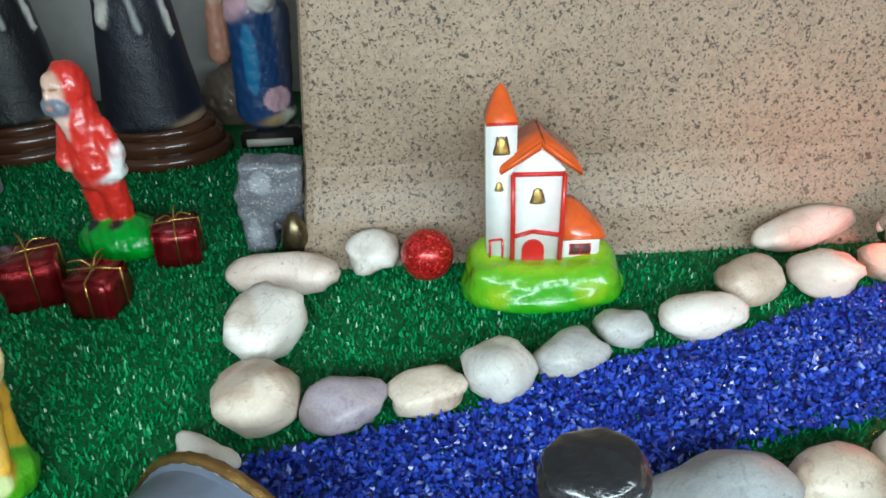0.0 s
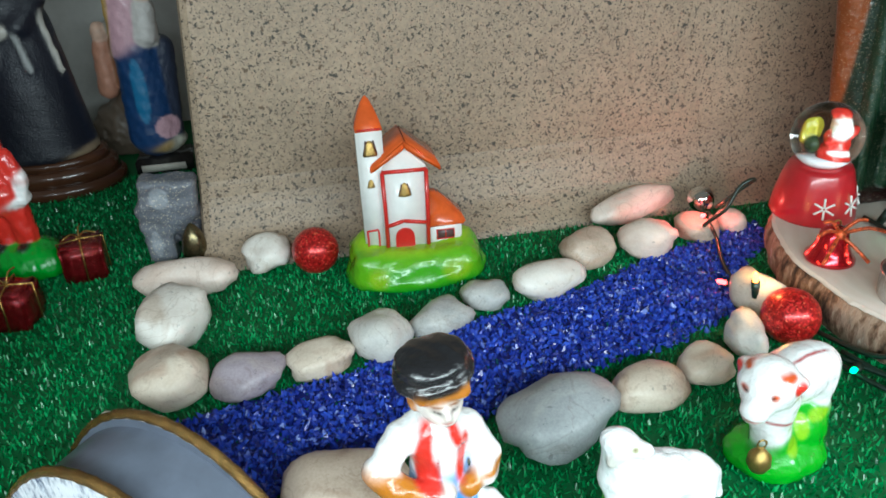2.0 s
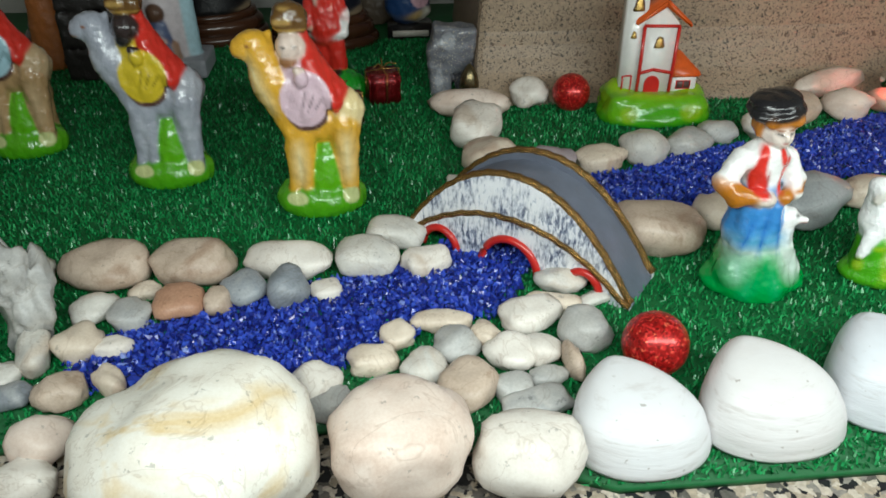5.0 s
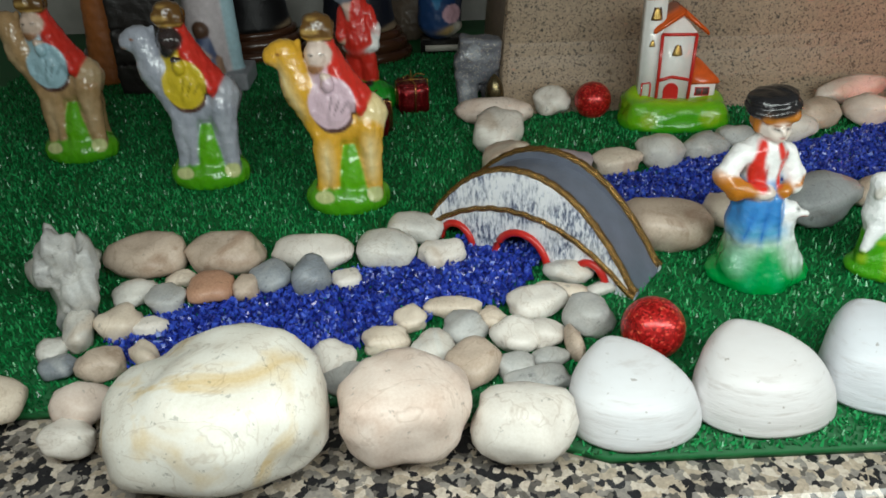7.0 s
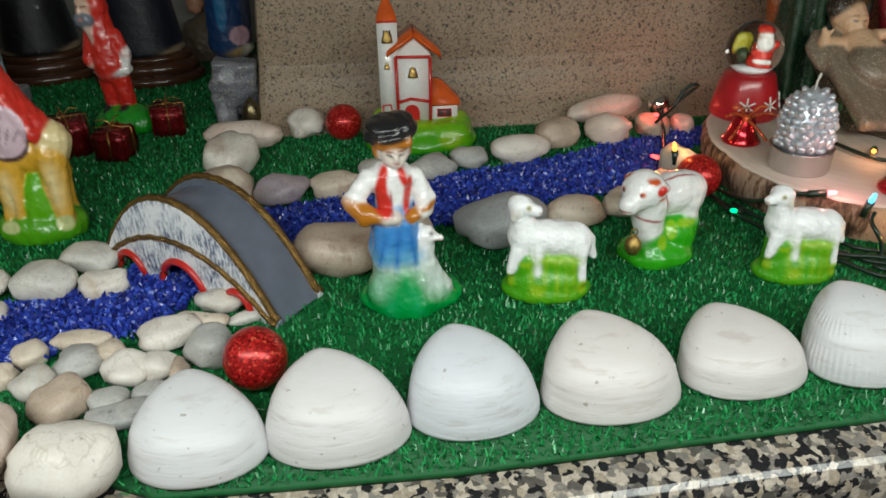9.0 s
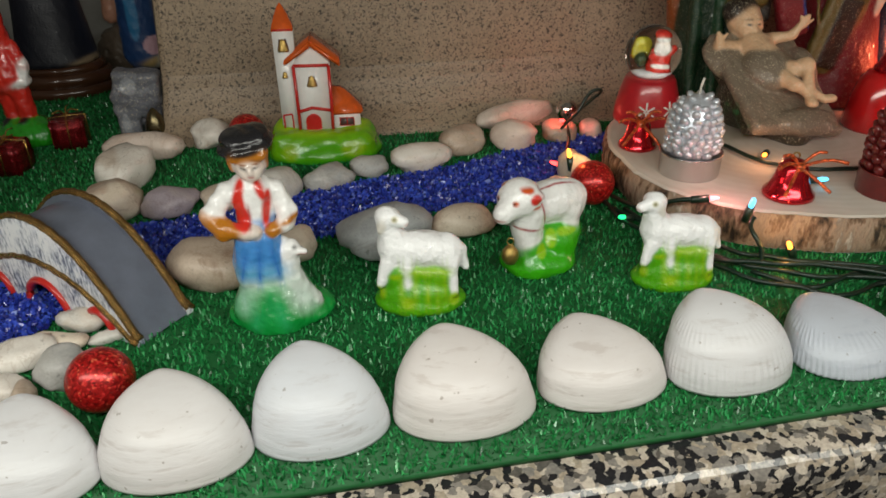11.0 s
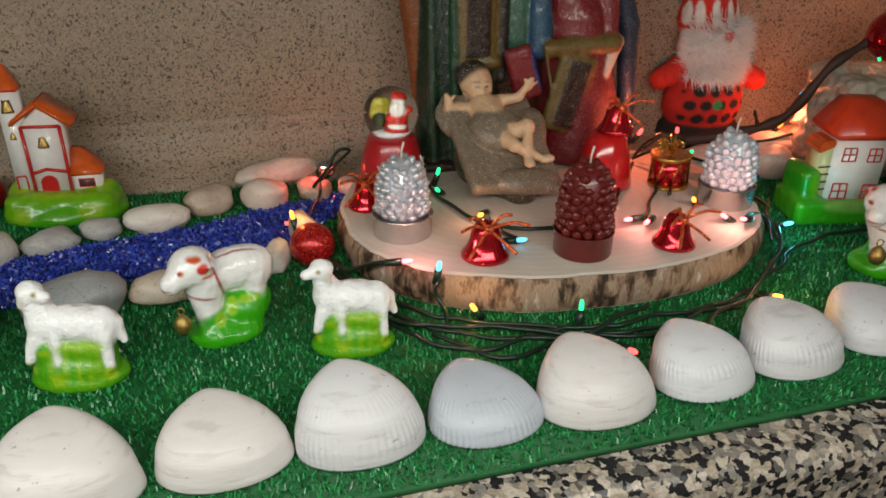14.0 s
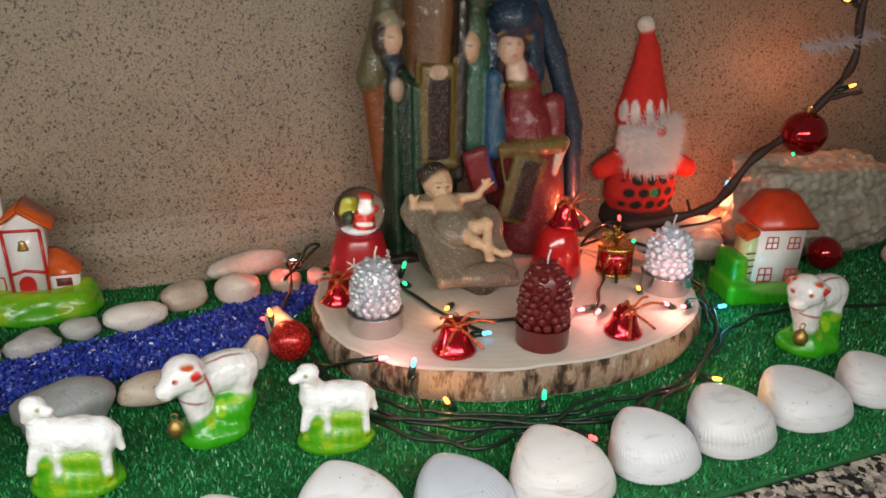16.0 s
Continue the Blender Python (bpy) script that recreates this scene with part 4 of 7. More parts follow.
def lamb(at, turn, label, mirror=1, tall=1.0):
    s = mirror
    grass, yellow = (0.085, 0.36, 0.006), (0.29, 0.48, 0.01)
    wool = (0.94, 0.94, 0.95)
    prims = [E((0.1, -0.1, 0.35), (2.2, 1.4, 0.75), grass), B((0.12, -0.1, 1.3), (1.72, 0.86, 1.2), grass, (0, 2, 0), 0.6), E((0.1, -0.4, 0.9), (1.9, 0.95, 0.85), grass),
             E((0.35, 0, 3.0), (1.75, 0.9, 0.86), wool, (0, 5, 0)), E((1.45, 0, 2.75), (0.82, 0.82, 0.95), wool), E((-0.95, 0, 3.0), (0.85, 0.84, 0.98), wool),
             C((-1.05, 0, 3.2), (-1.3, -0.05, 4.35), 0.78, 0.52, wool), E((-1.3, -0.1, 4.75), (0.60, 0.55, 0.46), wool),
             C((-1.3, -0.2, 4.72), (-1.3 + 0.78 * s, -0.5, 4.62), 0.42, 0.25, wool), E((-1.3 - 0.22 * s, -0.52, 4.5), (0.17, 0.16, 0.42), OFFWHITE, (0, 22 * s, 0)),
             C((-1.35, -0.55, 2.6), (-1.75, -0.8, 1.5), 0.34, 0.16, wool), C((-0.45, -0.55, 2.6), (-0.4, -1.0, 0.95), 0.36, 0.17, wool),
             C((1.55, -0.5, 2.5), (1.75, -0.85, 1.05), 0.36, 0.17, wool), C((2.1, 0, 2.9), (2.3, -0.1, 2.0), 0.26, 0.18, wool),
             P((0.6, -0.9, 2.2), (1.0, 0.6, 0.16), yellow, (0, 0, 0), 0.35), P((-1.0, -0.8, 2.0), (0.32, 0.5, 0.12), yellow), P((-0.1, -1.05, 1.5), (0.06, 0.5, 0.7), yellow, (0, 0, 0), 0.35), P((1.32, -0.95, 1.5), (0.06, 0.5, 0.65), yellow, (0, 0, 0), 0.35), P((-0.72, -1.0, 1.4), (0.05, 0.5, 0.65), yellow, (0, 0, 0), 0.35),
             P((-1.8, -0.9, 1.15), (0.3, 0.45, 0.42), yellow), P((-0.4, -1.15, 0.75), (0.32, 0.4, 0.35), yellow), P((1.76, -0.95, 0.8), (0.3, 0.4, 0.36), yellow), P((0.5, -1.3, 1.2), (0.05, 0.4, 0.5), yellow, (0, 0, 0), 0.35), P((0.95, -1.3, 1.0), (0.04, 0.4, 0.45), yellow, (0, 0, 0), 0.35),
             P((-1.18 + 0.26 * s, -0.62, 4.82), (0.11, 0.16, 0.10), (0.45, 0.38, 0.03)), P((-1.18 + 0.26 * s, -0.68, 4.83), (0.05, 0.1, 0.05), BLACK), P((-1.3 + 1.0 * s, -0.7, 4.55), (0.12, 0.14, 0.05), (0.5, 0.2, 0.18))]
    ob = skin("lamb_figurine", prims, cell=0.08, blend=0.2, rough=0.025, seed=3, paint_soft=0.16, mat=M_WOOL)
    ob.matrix_basis = pose(at[0] * CM, at[1] * CM, 0, 0, 0, turn) @ Matrix.Scale(tall, 4)
    return tagged(ob, label, "figurine", "lambs on the grass")


lamb((7.12, 1.21), -6, "white glazed lamb figurine on a lime grass base", 1, 0.94)
lamb((19.08, 1.33), -4, "white lamb figurine with yellow eye on a lime base", -1, 0.89)


def belled_lamb(at, turn, label, size=1.0):
    rust, grass, lime = (0.62, 0.09, 0.015), (0.05, 0.40, 0.008), (0.28, 0.55, 0.01)
    def at_face(ahead, aside, up):
        return (-0.75 - 0.68 * ahead + 0.73 * aside, -0.55 - 0.73 * ahead - 0.68 * aside, 4.2 + up)
    prims = [E((0.3, 0.0, 0.4), (2.0, 1.5, 0.85), grass), E((0.9, 0.4, 1.2), (1.5, 1.1, 1.25), grass), E((1.75, 0.9, 1.65), (0.9, 0.9, 1.15), grass), C((0.0, -0.4, 0.6), (-0.1, -0.4, 1.3), 1.25, 0.8, grass),
             C((-0.25, -0.5, 1.3), (-0.4, -0.25, 3.3), 0.58, 1.05, WHITE), E((1.0, 0.8, 3.45), (1.9, 1.1, 1.1), WHITE, (0, -4, 22)), E((1.95, 1.15, 3.3), (0.9, 0.9, 1.1), WHITE), C((1.9, 0.7, 2.8), (2.0, 0.6, 2.0), 0.6, 0.4, WHITE),
             E((-0.75, -0.55, 4.25), (1.1, 1.08, 0.98), WHITE), C(at_face(0.3, 0, -0.05), at_face(1.25, 0, -0.42), 0.88, 0.52, WHITE), E(at_face(-0.2, 1.0, 0.3), (0.30, 0.34, 0.22), WHITE, (0, 0, -43)), E(at_face(-0.2, -1.0, 0.3), (0.30, 0.34, 0.22), WHITE, (0, 0, -43)),
             P(at_face(0.25, 0.62, 0.72), (0.42, 0.34, 0.13), rust, (0, 10, -43)), P(at_face(0.25, -0.62, 0.72), (0.36, 0.34, 0.13), rust, (0, -10, -43)), P(at_face(0.05, 1.05, 0.25), (0.30, 0.42, 0.28), RED), P(at_face(0.05, -1.05, 0.25), (0.30, 0.42, 0.28), RED), P(at_face(-0.2, 0.95, -0.25), (0.34, 0.4, 0.08), rust),
             P(at_face(0.95, 0.50, 0.18), (0.17, 0.26, 0.13), rust), P(at_face(0.95, -0.50, 0.18), (0.17, 0.26, 0.13), rust), P(at_face(1.05, 0.50, 0.18), (0.07, 0.2, 0.06), BLACK), P(at_face(1.05, -0.50, 0.18), (0.07, 0.2, 0.06), BLACK), P(at_face(1.7, 0, -0.62), (0.42, 0.35, 0.06), (0.40, 0.08, 0.05), (0, 0, -43)),
             P((0.30, -0.35, 3.6), (0.07, 1.4, 1.3), DEEPRED, (0, -14, 20)), P((-0.45, -1.2, 2.75), (0.8, 0.6, 0.06), DEEPRED, (0, 10, 0)), P((1.2, 0.5, 4.55), (1.2, 0.06, 0.4), DEEPRED, (0, -4, 22)), P((0.35, -0.8, 1.3), (0.3, 0.5, 0.5), lime), P((1.7, 0.0, 2.1), (0.6, 0.6, 0.2), lime), P((0.9, -0.5, 1.9), (0.3, 0.6, 0.5), lime)]
    ob = skin("belled_lamb_figurine", prims, cell=0.085, blend=0.26, paint_soft=0.09, rough=0.02)
    ob.matrix_basis = pose(at[0] * CM, at[1] * CM, 0, 0, 0, turn) @ Matrix.Scale(size, 4)
    tagged(ob, label, "figurine", "belled lambs on the grass")
    bm = bmesh.new()
    lathe(bm, [(0.02, 1.15), (0.3, 1.25), (0.44, 1.55), (0.40, 1.9), (0.2, 2.15), (0.06, 2.25)], 18, Matrix.Translation((-1.25, -1.75, 0)))
    part("bell", bm, M_GOLD_PAINT, ob, "brass bell on a ring")
    bm = bmesh.new()
    tube(bm, [(-1.25 + 0.17 * math.cos(0.6283 * k), -1.72, 2.42 + 0.2 * math.sin(0.6283 * k)) for k in range(11)], 0.04, 6)
    part("ring", bm, M_GOLD_PAINT, ob, "thin brass ring")
    return ob


belled_lamb((12.93, 3.63), -8, "white belled lamb figurine with red collar marks", 0.93)
belled_lamb((49.12, 3.17), -14, "small white belled lamb figurine beside the toy house", 1.0)

# ---- people figurines ----


def shepherd(at):
    green, pale, cuff = (0.012, 0.31, 0.05), (0.60, 0.72, 0.64), (0.48, 0.17, 0.012)
    teal, navy = (0.05, 0.36, 0.22), (0.035, 0.17, 0.52)
    face, teal_w, hair = (0.82, 0.72, 0.65), (0.30, 0.55, 0.40), (0.42, 0.15, 0.014)
    prims = [E((0.25, 0.1, 0.35), (2.45, 1.7, 0.8), green), C((0.1, 0.1, 0.6), (-0.25, 0.1, 3.2), 1.95, 1.0, green), C((-1.0, -0.5, 0.9), (-0.6, -0.3, 2.6), 0.9, 0.65, green), C((1.1, -0.4, 0.7), (0.7, -0.2, 2.2), 0.95, 0.6, green),
             C((-0.5, 0.05, 2.9), (-0.35, 0.15, 4.9), 1.15, 0.86, BLUE), C((-0.9, -0.5, 2.6), (-0.7, -0.35, 4.2), 0.62, 0.66, BLUE), C((0.05, -0.6, 2.5), (0.0, -0.4, 4.2), 0.56, 0.62, BLUE),
             C((-0.35, 0.15, 4.9), (-0.4, 0.2, 6.3), 0.80, 0.86, WHITE), E((-0.45, 0.2, 6.3), (1.3, 0.78, 0.55), WHITE), C((-1.45, 0.2, 6.25), (-2.15, -0.05, 5.45), 0.48, 0.46, WHITE), C((0.6, 0.2, 6.2), (1.0, -0.05, 5.35), 0.46, 0.42, WHITE),
             C((-2.2, -0.1, 5.35), (-1.7, -0.45, 4.85), 0.47, 0.46, cuff), C((-1.7, -0.5, 4.85), (-0.95, -0.8, 4.85), 0.42, 0.34, cuff), E((-0.65, -0.88, 4.8), (0.5, 0.36, 0.33), face), C((1.05, -0.1, 5.25), (0.85, -0.5, 4.9), 0.42, 0.40, WHITE), C((0.95, -0.35, 4.95), (0.35, -0.75, 4.75), 0.36, 0.30, cuff),
             P((-2.1, -0.2, 5.75), (0.7, 0.8, 0.12), WHITE, (0, 25, 0)), P((1.05, -0.4, 5.1), (0.55, 0.6, 0.16), cuff, (0, -18, 0)),
             P((-0.98, -0.6, 5.75), (0.30, 0.7, 0.85), RED, (0, 6, 0)), P((-0.80, -0.8, 5.35), (0.30, 0.6, 0.55), RED), P((0.22, -0.65, 5.75), (0.20, 0.7, 0.85), RED, (0, 10, 0)), P((-0.85, -0.3, 6.55), (0.20, 0.8, 0.5), RED, (0, 18, 0)), P((0.02, -0.3, 6.55), (0.18, 0.8, 0.5), RED, (0, -16, 0)), P((-0.55, -0.95, 5.5), (0.05, 0.5, 0.5), DEEPRED),
             C((-0.35, 0.25, 6.5), (-0.32, 0.15, 7.2), 0.40, 0.42, WHITE), E((-0.28, -0.02, 7.55), (0.66, 0.70, 0.72), face), E((-0.25, -0.45, 7.32), (0.40, 0.34, 0.36), face), E((-0.22, -0.76, 7.52), (0.10, 0.12, 0.13), face), E((-0.34, 0.38, 7.75), (0.86, 0.62, 0.66), hair), C((-0.98, 0.05, 7.95), (-0.95, 0.1, 7.35), 0.24, 0.18, hair), C((0.38, 0.1, 7.95), (0.36, 0.1, 7.45), 0.22, 0.16, hair), C((-0.85, -0.45, 8.02), (0.3, -0.5, 8.08), 0.22, 0.24, hair),
             E((-0.34, 0.28, 8.38), (1.22, 1.08, 0.33), BLACK, (8, -8, 0)), E((-0.36, 0.34, 8.70), (1.04, 0.94, 0.34), BLACK, (6, -8, 0)),
             P((-0.50, -0.72, 7.62), (0.14, 0.25, 0.04), BLACK, (0, 8, 0)), P((0.02, -0.72, 7.62), (0.14, 0.25, 0.04), BLACK, (0, -8, 0)), P((-0.22, -0.85, 7.25), (0.11, 0.25, 0.04), DEEPRED), P((-0.50, -0.7, 7.76), (0.17, 0.25, 0.03), BROWN), P((0.02, -0.7, 7.76), (0.17, 0.25, 0.03), BROWN),
             E((0.95, -0.5, 3.72), (0.44, 0.40, 0.40), WHITE), C((1.05, -0.6, 3.68), (1.55, -0.85, 3.62), 0.28, 0.17, WHITE), E((0.75, -0.35, 4.0), (0.16, 0.14, 0.26), WHITE, (0, -20, 0)), C((0.85, -0.45, 3.5), (0.75, -0.5, 1.9), 0.46, 0.58, WHITE), C((0.9, -0.6, 2.2), (1.7, -0.5, 1.0), 0.50, 0.42, WHITE), P((1.55, -1.0, 3.5), (0.28, 0.3, 0.06), RED, (0, 5, 0)), P((1.15, -0.9, 3.86), (0.08, 0.2, 0.06), BLACK),
             P((-0.4, -0.6, 2.35), (1.9, 1.6, 0.35), pale, (0, 0, 0), 0.9), P((-0.5, -0.8, 2.9), (1.2, 1.0, 0.3), (0.12, 0.38, 0.62), (0, 0, 0), 0.6), P((-0.4, -1.2, 3.3), (0.10, 0.6, 0.9), navy, (0, 6, 0), 0.25), P((0.3, -1.0, 3.3), (0.08, 0.6, 0.8), navy, (0, -8, 0), 0.25), P((-1.1, -0.9, 3.2), (0.08, 0.6, 0.7), navy, (0, 14, 0), 0.25),
             P((-0.2, -1.6, 1.5), (0.4, 0.9, 0.8), (0.02, 0.33, 0.08), (0, 10, 0), 0.7), P((1.3, -1.0, 1.5), (0.7, 0.9, 0.55), pale, (0, 35, 0), 0.7), P((-1.3, -1.2, 1.6), (0.35, 0.8, 0.6), teal_w, (0, 0, 0), 0.8), P((0.3, -1.6, 0.9), (0.2, 0.6, 0.6), (0.03, 0.36, 0.12), (0, -14, 0), 0.5), P((-0.9, -1.7, 0.7), (0.2, 0.6, 0.5), (0.03, 0.36, 0.12), (0, 14, 0), 0.5)]
    ob = skin("shepherd_figurine", prims, cell=0.075, blend=0.16, paint_soft=0.13, rough=0.03)
    ob.matrix_basis = pose(at[0] * CM, at[1] * CM, 0, 0, 0, 4) @ Matrix.Diagonal((0.96, 0.95, 0.97, 1))
    return tagged(ob, "glazed shepherd figurine in black hat and red vest", "figurine")


shepherd((0.77, 1.13, 0))


def king(at, turn, camel, shade, robe, face, cape, label):
    low = (0.085, 0.36, 0.008)
    # Robe colour darkened, to paint the shade in its pleats.
    fold_shade, crown = tuple(v * 0.45 for v in robe), (0.13, 0.065, 0.016)
    prims = [E((-0.1, 0, 0.55), (2.5, 1.75, 1.15), (0.11, 0.38, 0.008)), E((0.3, -0.25, 1.4), (1.05, 1.05, 2.1), (0.13, 0.42, 0.008)), P((0, -0.6, 0.2), (2.6, 1.9, 0.35), low, (0, 0, 0), 0.5),
             C((-1.15, -0.55, 3.9), (-1.35, -0.75, 0.9), 0.60, 0.33, camel), C((-0.65, -0.5, 3.9), (-0.65, -0.9, 0.9), 0.55, 0.33, camel), C((1.4, -0.35, 4.2), (1.55, -0.7, 0.9), 0.85, 0.44, camel), C((1.3, 0.6, 4.0), (1.4, 0.7, 0.9), 0.65, 0.36, camel), C((-1.1, 0.6, 3.9), (-1.2, 0.7, 0.9), 0.55, 0.33, camel),
             E((0.1, 0, 4.4), (1.9, 1.0, 1.05), camel), E((1.5, 0, 4.75), (1.05, 0.95, 1.1), shade), C((-1.0, 0, 4.5), (-2.15, -0.1, 6.3), 1.1, 1.02, camel), C((-2.15, -0.1, 6.3), (-2.55, -0.1, 7.4), 1.02, 0.8, camel),
             E((-2.85, -0.15, 7.85), (0.98, 0.66, 0.66), camel, (0, 6, 0)), E((-3.45, -0.2, 7.72), (0.52, 0.48, 0.46), camel), E((-2.05, 0.1, 8.25), (0.2, 0.2, 0.22), camel), P((-3.05, -0.8, 7.95), (0.12, 0.25, 0.06), BROWN), P((-3.8, -0.6, 7.5), (0.35, 0.3, 0.04), BROWN),
             C((-0.6, -0.1, 5.2), (-0.9, -0.1, 7.0), 1.05, 0.78, robe), E((-0.4, -0.7, 5.6), (1.15, 0.52, 1.2), robe, (0, -30, 0)), P((-0.3, -1.15, 5.36), (1.25, 0.75, 1.2), (0.10, 0.05, 0.04), (0, -30, 0)), P((-0.42, -1.2, 5.66), (1.3, 0.85, 1.28), robe, (0, -30, 0)), P((-0.5, -1.3, 5.6), (0.05, 0.5, 0.45), fold_shade, (0, 14, 0)), P((-0.15, -1.35, 5.5), (0.05, 0.5, 0.42), fold_shade, (0, 26, 0)), P((0.25, -1.3, 5.45), (0.05, 0.5, 0.35), fold_shade, (0, 38, 0)),
             C((-0.5, 0.05, 7.3), (1.0, -0.1, 5.5), 0.76, 0.80, cape), C((-0.65, 0.15, 8.0), (-0.4, 0.15, 7.0), 0.64, 0.78, cape), C((-0.15, -0.65, 7.1), (0.95, -0.85, 5.45), 0.34, 0.42, cape),
             C((-0.15, -0.6, 6.75), (-0.6, -0.95, 6.5), 0.34, 0.28, robe), E((-0.55, -1.15, 6.55), (0.38, 0.34, 0.34), GOLD), E((-0.62, -1.15, 6.98), (0.3, 0.26, 0.2), face),
             # Pale gold patches on the crown are highlights laid on as paint.
             E((-1.0, -0.42, 7.78), (0.74, 0.64, 0.68), face), E((-1.2, -0.82, 7.72), (0.12, 0.12, 0.14), face), E((-1.1, -0.72, 7.3), (0.44, 0.32, 0.26), (0.30, 0.14, 0.06) if face[0] > 0.3 else BLACK), C((-1.1, 0.0, 8.62), (-1.1, 0.02, 9.0), 0.56, 0.50, crown), B((-0.95, 0.05, 8.86), (0.92, 0.74, 0.42), crown, (0, 0, 0), 0.36), E((-0.95, 0.05, 9.28), (0.8, 0.68, 0.32), crown), P((-0.95, -0.7, 8.54), (1.15, 1.0, 0.07), (0.40, 0.25, 0.06)), P((-1.3, -0.7, 8.9), (0.5, 0.5, 0.14), (0.42, 0.27, 0.08)), P((-1.1, -0.2, 9.4), (0.4, 0.4, 0.12), (0.42, 0.27, 0.08)), P((-1.3, -0.98, 7.92), (0.13, 0.3, 0.04), BLACK), P((-0.72, -0.98, 7.92), (0.13, 0.3, 0.04), BLACK),
             # Pale highlights painted on legs and neck in the rump's coat colour.
             P((1.6, -1.1, 1.0), (0.5, 0.5, 0.4), (0.62, 0.66, 0.30)), P((-1.2, -1.2, 0.95), (0.7, 0.5, 0.3), (0.62, 0.66, 0.30)), P((1.5, -0.9, 2.9), (0.35, 0.6, 1.2), shade, (0, 0, 0), 0.6), P((-1.0, -0.9, 2.6), (0.3, 0.6, 1.0), shade, (0, 0, 0), 0.6), P((-2.6, -0.8, 6.2), (0.25, 0.5, 1.2), shade, (0, -25, 0), 0.6)]
    ob = skin("camel_rider_figurine", prims, cell=0.1, blend=0.2, paint_soft=0.08, lean=0.05)
    ob.matrix_basis = pose(at[0] * CM, at[1] * CM, 0, 0, 0, turn) @ Matrix.Diagonal((0.93, 0.93, 1.08, 1))
    return tagged(ob, label, "figurine", "kings riding camels")


king((-18.24, 9.85), 0, (0.70, 0.39, 0.035), (0.78, 0.64, 0.33), PINK, (0.76, 0.62, 0.54), RED, "king in red cape riding a yellow camel")
king((-26.66, 13.62), 0, (0.36, 0.38, 0.45), (0.42, 0.44, 0.50), (0.66, 0.50, 0.03), (0.03, 0.02, 0.02), RED, "dark-faced king in yellow robe on a grey camel")
king((-35.97, 18.13), 0, (0.42, 0.27, 0.13), (0.52, 0.38, 0.22), SKY, (0.70, 0.54, 0.44), RED, "king in pale blue robe on a brown camel")


def santa(at, turn):
    grey = (0.20, 0.22, 0.28)
    prims = [E((0.3, -0.1, 0.5), (2.8, 2.0, 1.3), (0.03, 0.34, 0.02)), C((-0.6, -0.2, 1.3), (-0.55, -0.1, 1.9), 0.46, 0.42, BLACK), C((0.7, -0.25, 1.3), (0.62, -0.1, 1.9), 0.46, 0.42, BLACK), E((-0.75, -0.65, 1.5), (0.46, 0.6, 0.32), BLACK), E((0.72, -0.7, 1.5), (0.46, 0.6, 0.32), BLACK),
             C((-0.55, 0, 2.1), (-0.5, 0, 3.7), 0.72, 0.82, RED), C((0.65, 0, 2.1), (0.5, 0, 3.7), 0.72, 0.82, RED), E((0.1, 0, 4.15), (1.6, 1.2, 0.5), WHITE), C((1.3, -0.2, 4.3), (1.5, 0.0, 5.3), 0.45, 0.5, WHITE),
             C((0, 0, 4.6), (-0.15, 0, 6.5), 1.42, 1.15, RED), C((-1.0, -0.2, 6.4), (-1.25, -0.9, 5.0), 0.56, 0.48, RED), C((0.95, 0, 6.4), (1.45, 0.0, 5.2), 0.56, 0.5, RED), E((-1.1, -0.95, 4.75), (0.36, 0.34, 0.32), SKIN),
             E((-0.3, 0.05, 8.3), (1.12, 1.05, 1.25), RED), C((-0.2, 0.2, 7.4), (-0.1, 0.1, 6.6), 1.0, 1.05, RED), E((-0.62, -0.55, 8.35), (0.78, 0.68, 0.85), SKIN), E((-0.75, -0.95, 7.65), (0.78, 0.5, 0.55), grey), E((-0.85, -1.2, 8.2), (0.18, 0.2, 0.2), SKIN), C((-0.55, -0.85, 7.2), (-0.35, -1.0, 6.2), 0.44, 0.2, (0.72, 0.5, 0.42)),
             P((-1.05, -1.1, 8.5), (0.3, 0.4, 0.07), (0.25, 0.10, 0.05)), P((-0.4, -1.2, 8.5), (0.25, 0.4, 0.07), (0.25, 0.10, 0.05)), P((-0.75, -1.4, 7.95), (0.55, 0.35, 0.09), grey), P((-0.75, -1.45, 7.72), (0.22, 0.3, 0.10), (0.6, 0.28, 0.22))]
    ob = skin("santa_figurine", prims, cell=0.09, blend=0.2, paint_soft=0.1)
    ob.matrix_basis = pose(at[0] * CM, at[1] * CM, 0, 0, -2, turn) @ Matrix.Diagonal((0.84, 0.84, 1.03, 1))
    return tagged(ob, "glazed red santa figurine on a green base", "figurine")


santa((-18.3, 25.9), -12)

# ---- gift boxes ----
M_FOIL = plain("dark_red_foil", (0.22, 0.008, 0.012), 0.22, 0.7, coat=0.4, grain=260, amount=0.7, relief=0.8)
M_STRING = plain("gold_string", (0.55, 0.36, 0.10), 0.25, 0.9, grain=900, amount=0.6)


